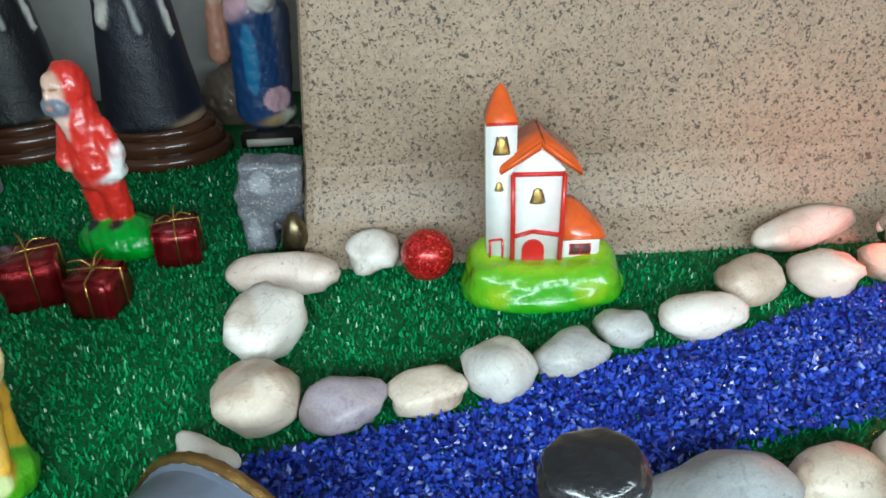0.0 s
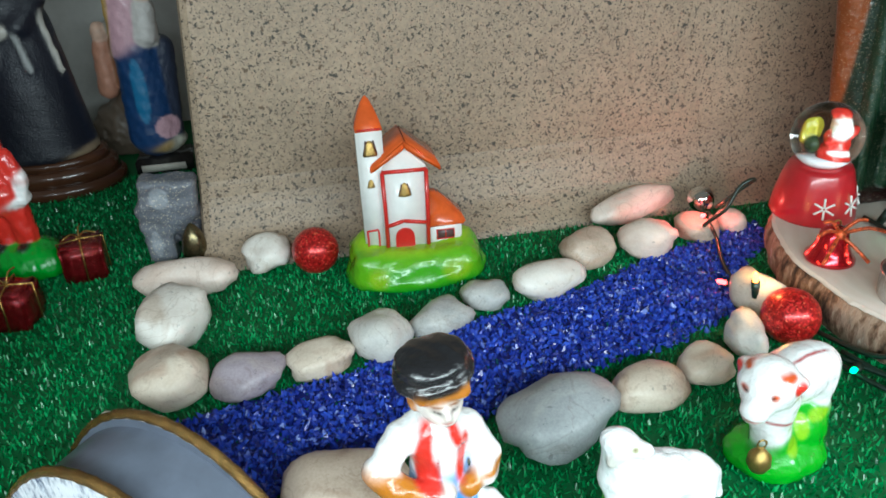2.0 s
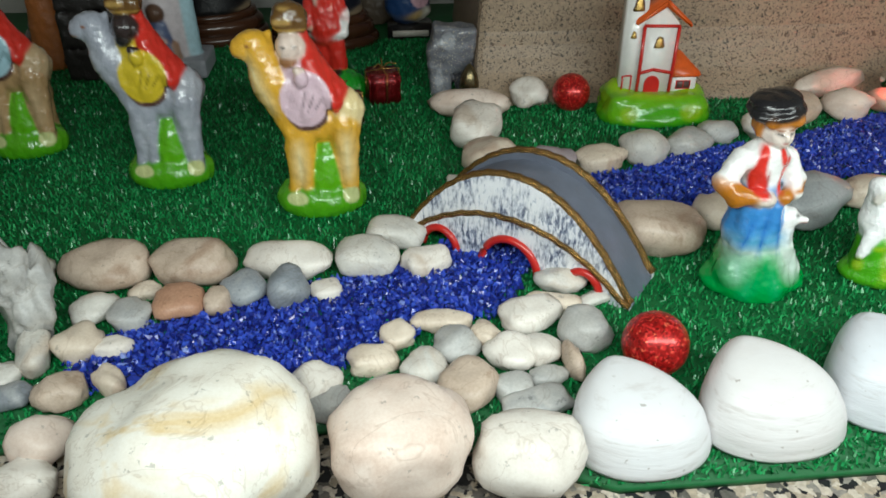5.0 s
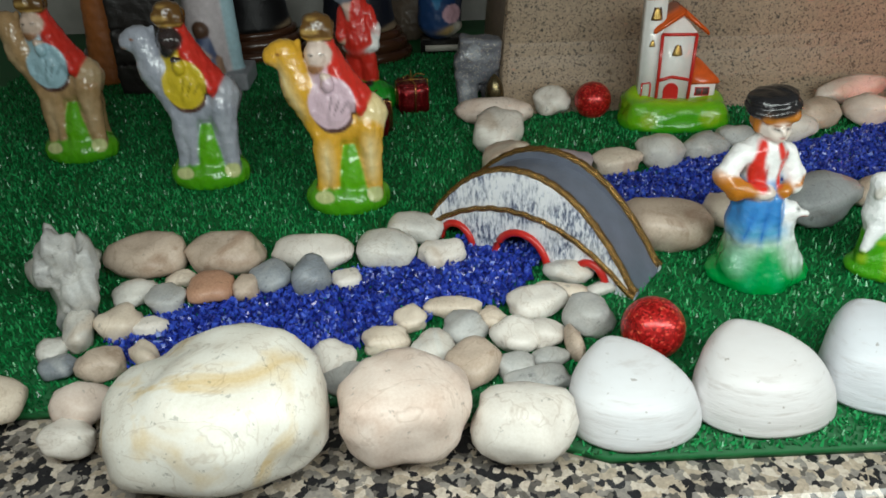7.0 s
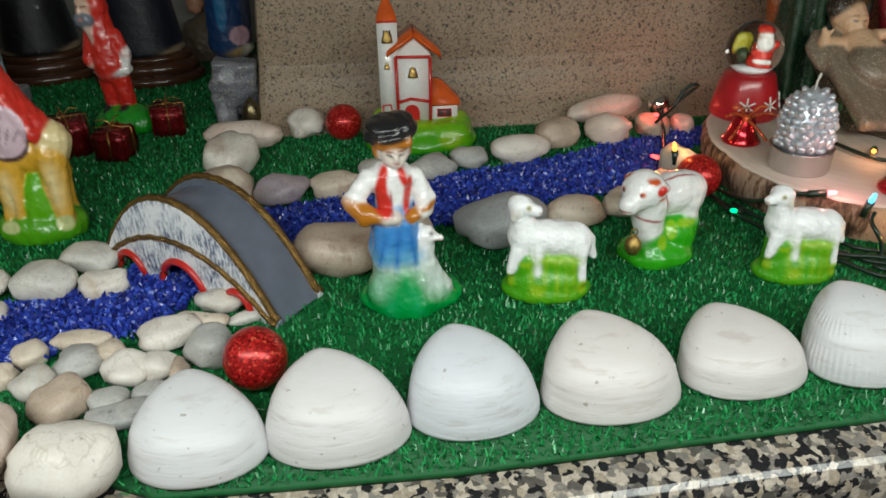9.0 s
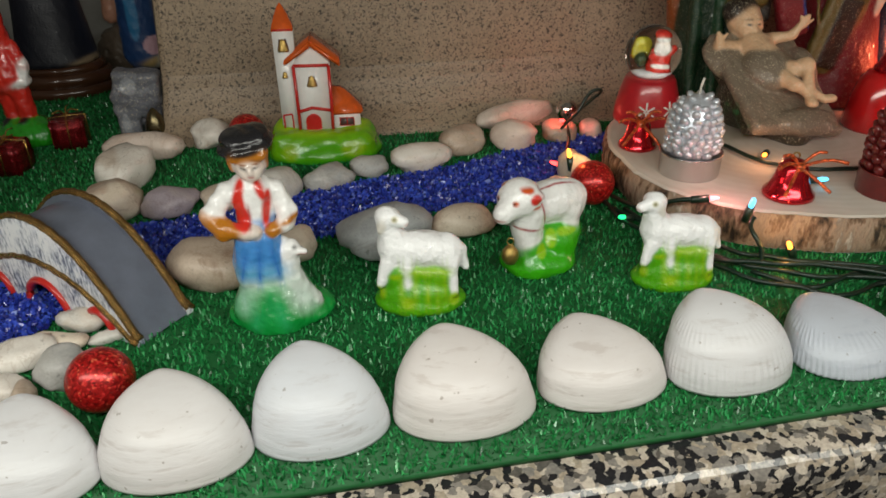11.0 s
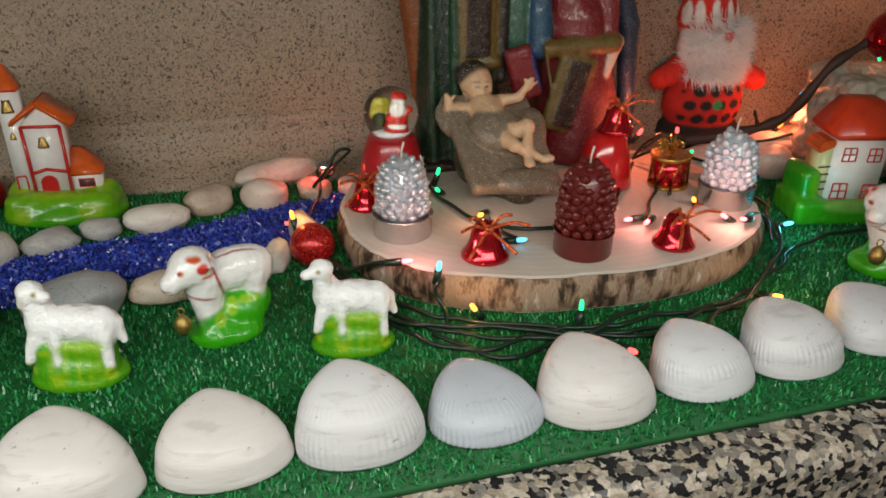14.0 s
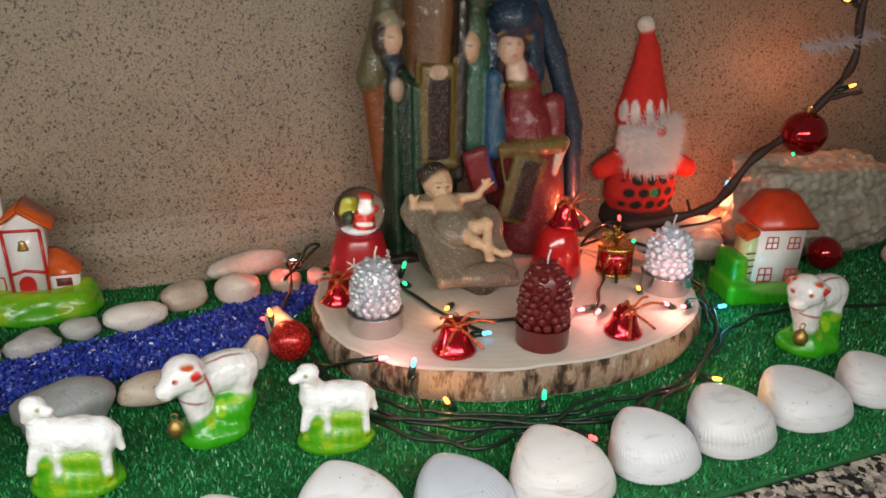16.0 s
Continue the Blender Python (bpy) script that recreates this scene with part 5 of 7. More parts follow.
def gift(at, turn, size):
    g = thing("gift_box", at, turn, "small dark red foil gift box with gold string", "gift box", "gift boxes beside the santa")
    bm = bmesh.new()
    s = size / 2
    box(bm, (-s, -s, 0), (s, s, size * 0.95), bevel=0.15)
    bmesh.ops.subdivide_edges(bm, edges=bm.edges[:], cuts=3, use_grid_fill=True)
    for v in bm.verts:
        v.co += 0.10 * Vector([noise.noise(v.co * 1.2 + Vector((k * 9, at[0], at[1]))) for k in range(3)])
        v.co.z = max(v.co.z, 0)
    part("box", bm, M_FOIL, g)
    for a in (0, 90):
        m = Matrix.Rotation(radians(a + 8), 4, "Z")
        bm = bmesh.new()
        h = size * 0.97
        tube(bm, [m @ Vector(p) for p in ((-s - 0.08, 0.1, 0.1), (-s - 0.08, 0, h), (0, 0, h + 0.08), (s + 0.08, 0, h), (s + 0.08, -0.1, 0.1))], 0.05, 6)
        part("string", bm, M_STRING, g, "thin gold string")
    for k in range(3):
        bm = bmesh.new()
        a = 1.9 * k + at[0]
        tube(bm, smooth_line([(0, 0, size), (0.4 * math.cos(a), 0.4 * math.sin(a), size + 0.45), (1.0 * math.cos(a), 1.0 * math.sin(a), size + 0.4)], 4), 0.045, 6)
        part("bow_end", bm, M_STRING, g, "loose gold string end")


gift((-20.74, 21.57, 0), 20, 2.55)
gift((-17.36, 20.37, 0), -8, 2.15)
gift((-14.87, 24.53, 0), 8, 2.15)

# ---- foot bridge ----
UPRIGHT = 0.0
M_STIPPLE = material("stippled_render", 0.45)
_m, _t, _b = M_STIPPLE
_brush = _t.nodes.new("ShaderNodeMapping")
_brush.inputs["Scale"].default_value = (1.0, 1.0, 0.34)
_t.links.new(coords(_t), _brush.inputs[0])
_n = noise_tex(_t, 560, 3, 0.7, _brush.outputs[0], 0.3)
_worn = noise_tex(_t, 55, 2, 0.5)
_dark = ramp(_t, _n, [(0.40, (0.07, 0.085, 0.15)), (0.50, (0.40, 0.44, 0.54)), (0.57, (0.80, 0.81, 0.86))])
_pale = ramp(_t, _n, [(0.30, (0.16, 0.19, 0.27)), (0.38, (0.62, 0.65, 0.72)), (0.45, (0.84, 0.85, 0.88))])
_c = mix(_t, ramp(_t, _worn, [(0.42, (0, 0, 0)), (0.58, (1, 1, 1))]), _dark, _pale)
_t.links.new(_c, _b.inputs["Base Color"])
bump(_t, _b, _n, 0.6, 0.001)
M_STIPPLE = _m
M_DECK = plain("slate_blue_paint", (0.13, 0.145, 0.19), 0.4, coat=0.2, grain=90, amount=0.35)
M_OLD_GOLD = plain("worn_gold_paint", (0.26, 0.15, 0.045), 0.26, 0.8, grain=240, amount=1.0, relief=1.6)


def arc_z(x, rise, half):
    return rise * max(0.0, 1 - (abs(x) / half) ** 2.1)


def bridge(at, turn):
    b = thing("bridge", at, turn, "grey arched toy bridge with gold rims and stippled sides", "bridge")
    half, width = 5.85, 3.1
    xs = [-half + 2 * half * k / 48 for k in range(49)]
    arches = [(-3.6, 0.95, 1.1), (0.1, 1.45, 1.65), (3.65, 0.85, 1.2)]

    def under(x):
        for c, w, h in arches:
            if abs(x - c) < w:
                return h * math.sqrt(1 - ((x - c) / w) ** 2)
        return 0.0
    for side, y in (("near", 0.0), ("far", width - 0.35)):
        bm = bmesh.new()
        fine = [-half + 2 * half * k / 160 for k in range(161)]
        rows = []
        for x in fine:
            top = max(arc_z(x, 4.65, half), 0.25)
            bottom = min(under(x), top - 0.25)
            rows.append([bm.verts.new((x, y + dy, z)) for dy in (0, 0.35) for z in (bottom, top)])
        for p, q in zip(rows, rows[1:]):
            bm.faces.new((p[0], q[0], q[1], p[1]))
            bm.faces.new((p[3], q[3], q[2], p[2]))
            bm.faces.new((p[1], q[1], q[3], p[3]))
            bm.faces.new((p[2], q[2], q[0], p[0]))
        bm.faces.new((rows[0][0], rows[0][1], rows[0][3], rows[0][2]))
        bm.faces.new((rows[-1][2], rows[-1][3], rows[-1][1], rows[-1][0]))
        bmesh.ops.recalc_face_normals(bm, faces=bm.faces[:])
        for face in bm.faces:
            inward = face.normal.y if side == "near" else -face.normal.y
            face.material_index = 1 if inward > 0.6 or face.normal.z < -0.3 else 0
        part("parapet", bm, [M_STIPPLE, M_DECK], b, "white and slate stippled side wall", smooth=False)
        bm = bmesh.new()
        tube(bm, [(x, y + 0.17, max(arc_z(x, 4.65, half), 0.25) + 0.05 + 0.03 * math.sin(9 * x)) for x in xs], 0.19, 8)
        part("rim", bm, M_OLD_GOLD, b, "worn gold rim")
        out = y - 0.04 if side == "near" else y + 0.39
        bm = bmesh.new()
        tube(bm, [(x, out, max(arc_z(x, 2.7, half), 0.2) + 0.03 * math.sin(7 * x)) for x in xs], 0.14, 8)
        part("moulding", bm, M_OLD_GOLD, b, "worn gold moulding")
        for c, w, h in arches:
            bm = bmesh.new()
            tube(bm, [(c - w * math.cos(math.pi * k / 16), out + 0.02, max(0.05, h * math.sin(math.pi * k / 16))) for k in range(17)], 0.19, 8)
            part("arch_rim", bm, M_RED_PAINT, b, "red painted arch rim")
    bm = bmesh.new()
    lo = [(x, max(arc_z(x, 4.3, half), 0.08)) for x in xs]
    for y0, y1 in ((0.3, width - 0.3),):
        a = [bm.verts.new((x, y0, z)) for x, z in lo]
        c = [bm.verts.new((x, y1, z)) for x, z in lo]
        d = [bm.verts.new((x, y0, max(z - 0.5, 0))) for x, z in lo]
        e = [bm.verts.new((x, y1, max(z - 0.5, 0))) for x, z in lo]
        for k in range(len(lo) - 1):
            bm.faces.new((a[k], a[k + 1], c[k + 1], c[k]))
            bm.faces.new((d[k], e[k], e[k + 1], d[k + 1]))
    part("deck", bm, M_DECK, b, "smooth slate blue deck")
    return b


bridge((-9.67, 3.02, 0), -37)

# ---- balls ----


def glitter_material(name, colour, scale):
    m, t, b = material(name, 0.3, 0.35, colour, coat=0.2)
    v = node(t, "ShaderNodeTexVoronoi", Scale=scale)
    t.links.new(coords(t), v.inputs["Vector"])
    sep = t.nodes.new("ShaderNodeSeparateColor")
    t.links.new(v.outputs["Color"], sep.inputs[0])
    c = ramp(t, sep.outputs[0], [(0.0, tuple(x * 0.35 for x in colour)), (0.7, colour), (0.93, tuple(min(1, x * 1.5 + 0.02) for x in colour)), (1.0, (0.8, 0.16, 0.08))])
    t.links.new(c, b.inputs["Base Color"])
    n = node(t, "ShaderNodeBump", Strength=0.9, Distance=0.0012)
    t.links.new(sep.outputs[1], n.inputs["Height"])
    t.links.new(n.outputs[0], b.inputs["Normal"])
    return m


M_GLITTER = glitter_material("red_glitter", (0.50, 0.012, 0.012), 1100)
M_SHINY_RED = plain("shiny_red", (0.36, 0.006, 0.012), 0.12, 0.75, coat=0.6, grain=90, amount=0.2)
M_SILVER = plain("mirror_silver", (0.70, 0.68, 0.66), 0.08, 1.0, amount=0.1)


def ball(at, r, mat, label, cap=False, name="bauble"):
    t = thing(name, (at[0], at[1], at[2]), 0, label, "bauble", "baubles on the grass")
    bm = bmesh.new()
    bmesh.ops.create_uvsphere(bm, u_segments=40, v_segments=24, radius=r)
    part("ball", bm, mat, t)
    if cap:
        bm = bmesh.new()
        lathe(bm, [(0.32, r - 0.06), (0.32, r + 0.25), (0.26, r + 0.32), (0.05, r + 0.34)], 14)
        tube(bm, [(0.16 * math.cos(0.6283 * k), 0, r + 0.48 + 0.18 * math.sin(0.6283 * k)) for k in range(11)], 0.035, 6)
        part("cap", bm, M_GOLD_PAINT, t, "gold cap with ring")
    return t


ball((-2.52, 21.55, 1.25), 1.24, M_GLITTER, "red glitter bauble beside the toy church")
ball((-5.30, -4.20, 1.3), 1.24, M_GLITTER, "red glitter bauble beside the bridge")
ball((17.80, 9.94, 1.26), 1.26, M_GLITTER, "red glitter bauble beside the wood slice")
ball((57.95, 16.29, 10.1), 1.72, M_SHINY_RED, "shiny red bauble hanging on the twig", True)
ball((59.22, 13.01, 1.35), 1.33, M_SHINY_RED, "shiny dark red bauble beside the rock")
ball((19.30, 21.06, 1.65), 0.75, M_SILVER, "small mirror silver bauble on the pebbles")

# ---- wood slice ----


def wood_materials():
    m, t, b = material("cut_wood", 0.6)
    at = coords(t)
    squash = t.nodes.new("ShaderNodeMapping")
    squash.inputs["Scale"].default_value = (1, 1.33, 1)
    t.links.new(at, squash.inputs[0])
    w = node(t, "ShaderNodeTexWave", Scale=42, Distortion=3.5, Detail=3, Detail_Scale=1.2)
    w.wave_type, w.rings_direction = "RINGS", "Z"
    t.links.new(squash.outputs[0], w.inputs["Vector"])
    c = ramp(t, w.outputs["Fac"], [(0.2, (0.62, 0.555, 0.48)), (0.7, (0.65, 0.59, 0.52))])
    c = mix(t, 0.3, c, ramp(t, noise_tex(t, 60, 4), [(0.3, (0.53, 0.46, 0.38)), (0.7, (0.70, 0.65, 0.59))]))
    t.links.new(c, b.inputs["Base Color"])
    bump(t, b, w.outputs["Fac"], 0.1, 0.0005)
    m2, t, b = material("rough_bark", 0.85)
    stretch = t.nodes.new("ShaderNodeMapping")
    stretch.inputs["Scale"].default_value = (1, 1, 0.3)
    t.links.new(coords(t), stretch.inputs[0])
    n = noise_tex(t, 130, 5, 0.65, stretch.outputs[0])
    t.links.new(ramp(t, n, [(0.36, (0.035, 0.022, 0.015)), (0.45, (0.20, 0.12, 0.075)), (0.53, (0.40, 0.28, 0.20)), (0.60, (0.30, 0.21, 0.15)), (0.70, (0.58, 0.50, 0.42))]), b.inputs["Base Color"])
    bump(t, b, n, 0.9, 0.003)
    return m, m2


M_CUT, M_BARK = wood_materials()
LOG, LOG_Z = (32.21, 11.59), 2.2


def wood_slice():
    w = thing("wood_slice", (LOG[0], LOG[1], 0), 0, "oval wood slice with rough bark edge on the grass", "wood slice")

    def rim(a, grow, z):
        e = 2 / 2.35
        x = math.copysign(abs(math.cos(a)) ** e, math.cos(a)) * 12.5
        y = math.copysign(abs(math.sin(a)) ** e, math.sin(a)) * 9.6
        k = 1 + grow + 0.012 * noise.noise(Vector((x, y, z * 0.4)) * 0.5) + (0.012 if 0.3 < z < 1.9 else 0.006) * noise.noise(Vector((x * 3, y * 3, z)) * 0.6) + (0.014 if 0.3 < z < 1.9 else 0.004) * noise.noise(Vector((x * 2.2, y * 2.2, z * 1.4 + 7)))
        return (x * k, y * k, z)
    seg = 180
    bm = bmesh.new()
    rows = [[bm.verts.new(rim(6.28318 * k / seg, g, z)) for k in range(seg)] for g, z in ((-0.005, 0.15), (0.012, 0.5), (0.02, 1.1), (0.016, 1.7), (0.004, 2.1))]
    for a, b in zip(rows, rows[1:]):
        for k in range(seg):
            bm.faces.new((a[k], a[(k + 1) % seg], b[(k + 1) % seg], b[k]))
    part("bark", bm, M_BARK, w, "rough brown and grey bark")
    bm = bmesh.new()
    top = [bm.verts.new(rim(6.28318 * k / seg, 0.004, LOG_Z - 0.08)) for k in range(seg)]
    inner = [bm.verts.new(rim(6.28318 * k / seg, -0.012, LOG_Z)) for k in range(seg)]
    low = [bm.verts.new(rim(6.28318 * k / seg, -0.006, 0.12)) for k in range(seg)]
    for k in range(seg):
        bm.faces.new((top[k], top[(k + 1) % seg], inner[(k + 1) % seg], inner[k]))
    bm.faces.new(inner)
    bm.faces.new(low[::-1])
    part("cut_face", bm, M_CUT, w, "pale sawn wood face", smooth=False)


wood_slice()

# ---- candles ----
UPRIGHT = 0.0
M_SILVER_WAX = plain("silver_wax", (0.66, 0.69, 0.75), 0.28, 0.55, coat=0.2, grain=400, amount=0.5)
M_CLEAR_WAX = plain("pearl_wax", (0.68, 0.73, 0.82), 0.25, 0.35, coat=0.4, grain=400, amount=0.5)
M_RED_WAX = plain("dark_red_wax", (0.13, 0.012, 0.012), 0.3, coat=0.3, grain=300, amount=0.5)
M_TIN = plain("tin_cup", (0.62, 0.60, 0.60), 0.22, 0.95, grain=60, amount=0.3)
M_WICK = plain("white_wick", (0.7, 0.66, 0.6), 0.8)


def candle(at, wax, label, cup, height, r, knob, size=(0.87, 0.87)):
    c = thing("pinecone_candle", at, 0, label, "candle", "pinecone candles on the wood slice")
    bm = bmesh.new()
    lathe(bm, [(1.82, 0), (1.85, 0.08), (1.88, 1.35), (1.95, 1.42), (1.88, 1.46), (1.82, 1.3), (1.7, 1.2), (0.3, 1.2)], 40)
    part("cup", bm, cup, c, "shiny tealight cup" if cup == M_TIN else "smooth dark red wax foot")
    bm = bmesh.new()
    lathe(bm, [(r * 0.82, 1.1), (r * 0.95, 1.8), (r * 0.98, 2.4), (r * 0.8, height - 1.0), (r * 0.4, height - 0.3), (0.1, height - 0.15)], 24)
    part("wax_core", bm, wax, c, "smooth wax core")
    bm = bmesh.new()
    bmesh.ops.create_icosphere(bm, subdivisions=2, radius=1)
    first = part("scale", bm, wax, c)
    shape, count = first.data, 0
    rng = np.random.RandomState(int(at[0]))
    rows = int((height - 1.4) / (knob * 1.25))
    for k in range(rows):
        u = k / max(1, rows - 1)
        z = 1.6 + u * (height - 2.0)
        ring = r * (0.98 if u < 0.3 else 0.98 * math.sqrt(max(0.02, 1 - ((u - 0.3) / 0.75) ** 2)))
        n = max(3, int(6.2 * ring / (knob * 1.75)))
        for j in range(n):
            a = 6.28318 * (j + 0.5 * (k % 2) + rng.uniform(-0.2, 0.2)) / n
            s = rng.uniform(0.8, 1.2)
            zz = z + rng.uniform(-0.08, 0.08)
            m = Matrix.Translation((ring * math.cos(a) * CM, (ring * math.sin(a) + UPRIGHT * zz) * CM, zz * CM)) @ Matrix.Rotation(a, 4, "Z") @ Matrix.Rotation(radians(rng.uniform(-60, -25)), 4, "Y") @ Matrix.Diagonal((knob * 1.15 * s, knob * 0.88, knob * 0.72 * s, 1))
            ob = first if count == 0 else new("scale", shape)
            ob.parent = c
            ob.matrix_basis = m
            count += 1
    bm = bmesh.new()
    tube(bm, [(0, 0, height - 0.2), (0.03, 0, height + 0.3), (0.16, 0, height + 0.8)], 0.07, 6)
    part("wick", bm, M_WICK, c, "white wick")
    c.matrix_basis = c.matrix_basis @ Matrix.Diagonal((size[0], size[0], size[1], 1))


candle((22.75, 8.60, LOG_Z), M_SILVER_WAX, "silver pinecone candle in a tin cup", M_TIN, 5.2, 1.5, 0.33)
candle((31.68, 4.55, LOG_Z), M_RED_WAX, "dark red pinecone candle on a wax foot", M_RED_WAX, 5.6, 1.6, 0.38, (0.82, 0.9))
candle((42.56, 9.08, LOG_Z), M_CLEAR_WAX, "pearly pinecone candle in a tin cup", M_TIN, 5.2, 1.5, 0.37)

# ---- bells, drum ----
M_BELL = plain("metallic_red", (0.52, 0.008, 0.02), 0.18, 0.8, coat=0.5, grain=70, amount=0.2)
M_RIBBON = glitter_material("red_gold_ribbon", (0.66, 0.12, 0.03), 900)
M_GOLD_FOIL = plain("gold_foil", (0.62, 0.40, 0.10), 0.2, 0.95, grain=300, amount=0.6, relief=0.8)


def hand_bell(at, turn, label, size=1.0):
    b = thing("bell", at, turn, label, "bell", "red bells on the wood slice")
    s = size
    bm = bmesh.new()
    lathe(bm, [(p[0] * s, p[1] * s) for p in ((1.25, 0), (1.42, 0.12), (1.40, 0.32), (1.15, 0.6), (0.92, 1.2), (0.80, 1.8), (0.58, 2.15), (0.22, 2.28), (0.1, 2.3))], 36)
    part("body", bm, M_BELL, b)
    bm = bmesh.new()
    tube(bm, [(0.22 * s * math.cos(0.6283 * k), 0, 2.4 * s + 0.24 * s * math.sin(0.6283 * k)) for k in range(11)], 0.05, 6)
    part("ring", bm, M_GOLD_PAINT, b, "gold hanging ring")
    for a, l, dz in ((200, 1.9, 0.35), (-18, 2.2, 0.45), (225, 2.0, -0.9), (-42, 1.8, -1.0), (170, 1.2, 0.7), (10, 1.3, 0.75)):
        bm = bmesh.new()
        d = Vector((math.cos(radians(a)), math.sin(radians(a)) * 0.6 - 0.35, 0))
        pts = smooth_line([Vector((0, -0.5 * s, 2.0 * s)), d * l * 0.55 * s + Vector((0, -0.5 * s, 2.0 * s + dz * 0.7 + 0.2)), d * l * s + Vector((0, -0.4 * s, 2.0 * s + dz))], 5)
        tube(bm, pts, 0.085, 6)
        part("ribbon", bm, M_RIBBON, b, "twisted red and gold ribbon")
    bm = bmesh.new()
    bmesh.ops.create_icosphere(bm, subdivisions=2, radius=0.26, matrix=Matrix.Translation((0, -0.6 * s, 2.0 * s)))
    part("knot", bm, M_RIBBON, b, "ribbon knot")


hand_bell((26.46, 4.83, LOG_Z), 0, "metallic red bell with a gold ribbon bow", 0.9)
hand_bell((36.74, 4.20, LOG_Z), 15, "metallic red bell with a loose ribbon bow", 0.82)
hand_bell((21.22, 12.48, LOG_Z), -10, "metallic red bell beside the silver candle", 0.79)
hand_bell((36.8, 13.0, 5.7), 10, "metallic red bell hung before the statue", 0.8)

bm = bmesh.new()
lathe(bm, [(1.7, 0), (1.8, 0.2), (1.55, 1.8), (1.25, 3.0), (0.9, 3.45), (0.3, 3.52)], 32)
c = thing("votive", (36.46, 13.31, LOG_Z), 0, "red glass votive behind the dark candle", "votive")
part("glass", bm, plain("red_glass", (0.45, 0.01, 0.012), 0.15, coat=0.6, grain=60, amount=0.3), c)


def drum(at):
    d = thing("drum", at, 0, "small red toy drum with gold foil trim", "drum")
    bm = bmesh.new()
    lathe(bm, [(1.15, 0.1), (1.15, 2.0)], 28)
    part("shell", bm, M_BELL, d)
    for z in (0.12, 1.98):
        bm = bmesh.new()
        lathe(bm, [(1.12, z - 0.14), (1.26, z - 0.12), (1.28, z + 0.1), (1.12, z + 0.14), (0.2, z + 0.05)], 28)
        part("hoop", bm, M_GOLD_FOIL, d, "gold hoop")
    for k in range(8):
        bm = bmesh.new()
        a, b = 0.785 * k, 0.785 * (k + 0.5)
        tube(bm, [(1.2 * math.cos(a), 1.2 * math.sin(a), 1.9), (1.2 * math.cos(b), 1.2 * math.sin(b), 0.2), (1.2 * math.cos(a + 0.785), 1.2 * math.sin(a + 0.785), 1.9)], 0.05, 5)
        part("cord", bm, M_STRING, d, "thin gold cord")
    for k in range(14):
        bm = bmesh.new()
        a = 2.4 * k
        l = 0.5 + 0.5 * ((k * 7) % 5) / 5
        tube(bm, smooth_line([(0, 0, 2.1), (l * 0.7 * math.cos(a), l * 0.7 * math.sin(a), 2.7 + 0.1 * (k % 3)), (l * 1.3 * math.cos(a), l * 1.3 * math.sin(a), 2.5 + 0.2 * (k % 4))], 3), 0.09, 5)
        part("foil_curl", bm, M_GOLD_FOIL, d, "crinkled gold foil curl")


drum((40.45, 12.29, LOG_Z))

# ---- snow globe ----


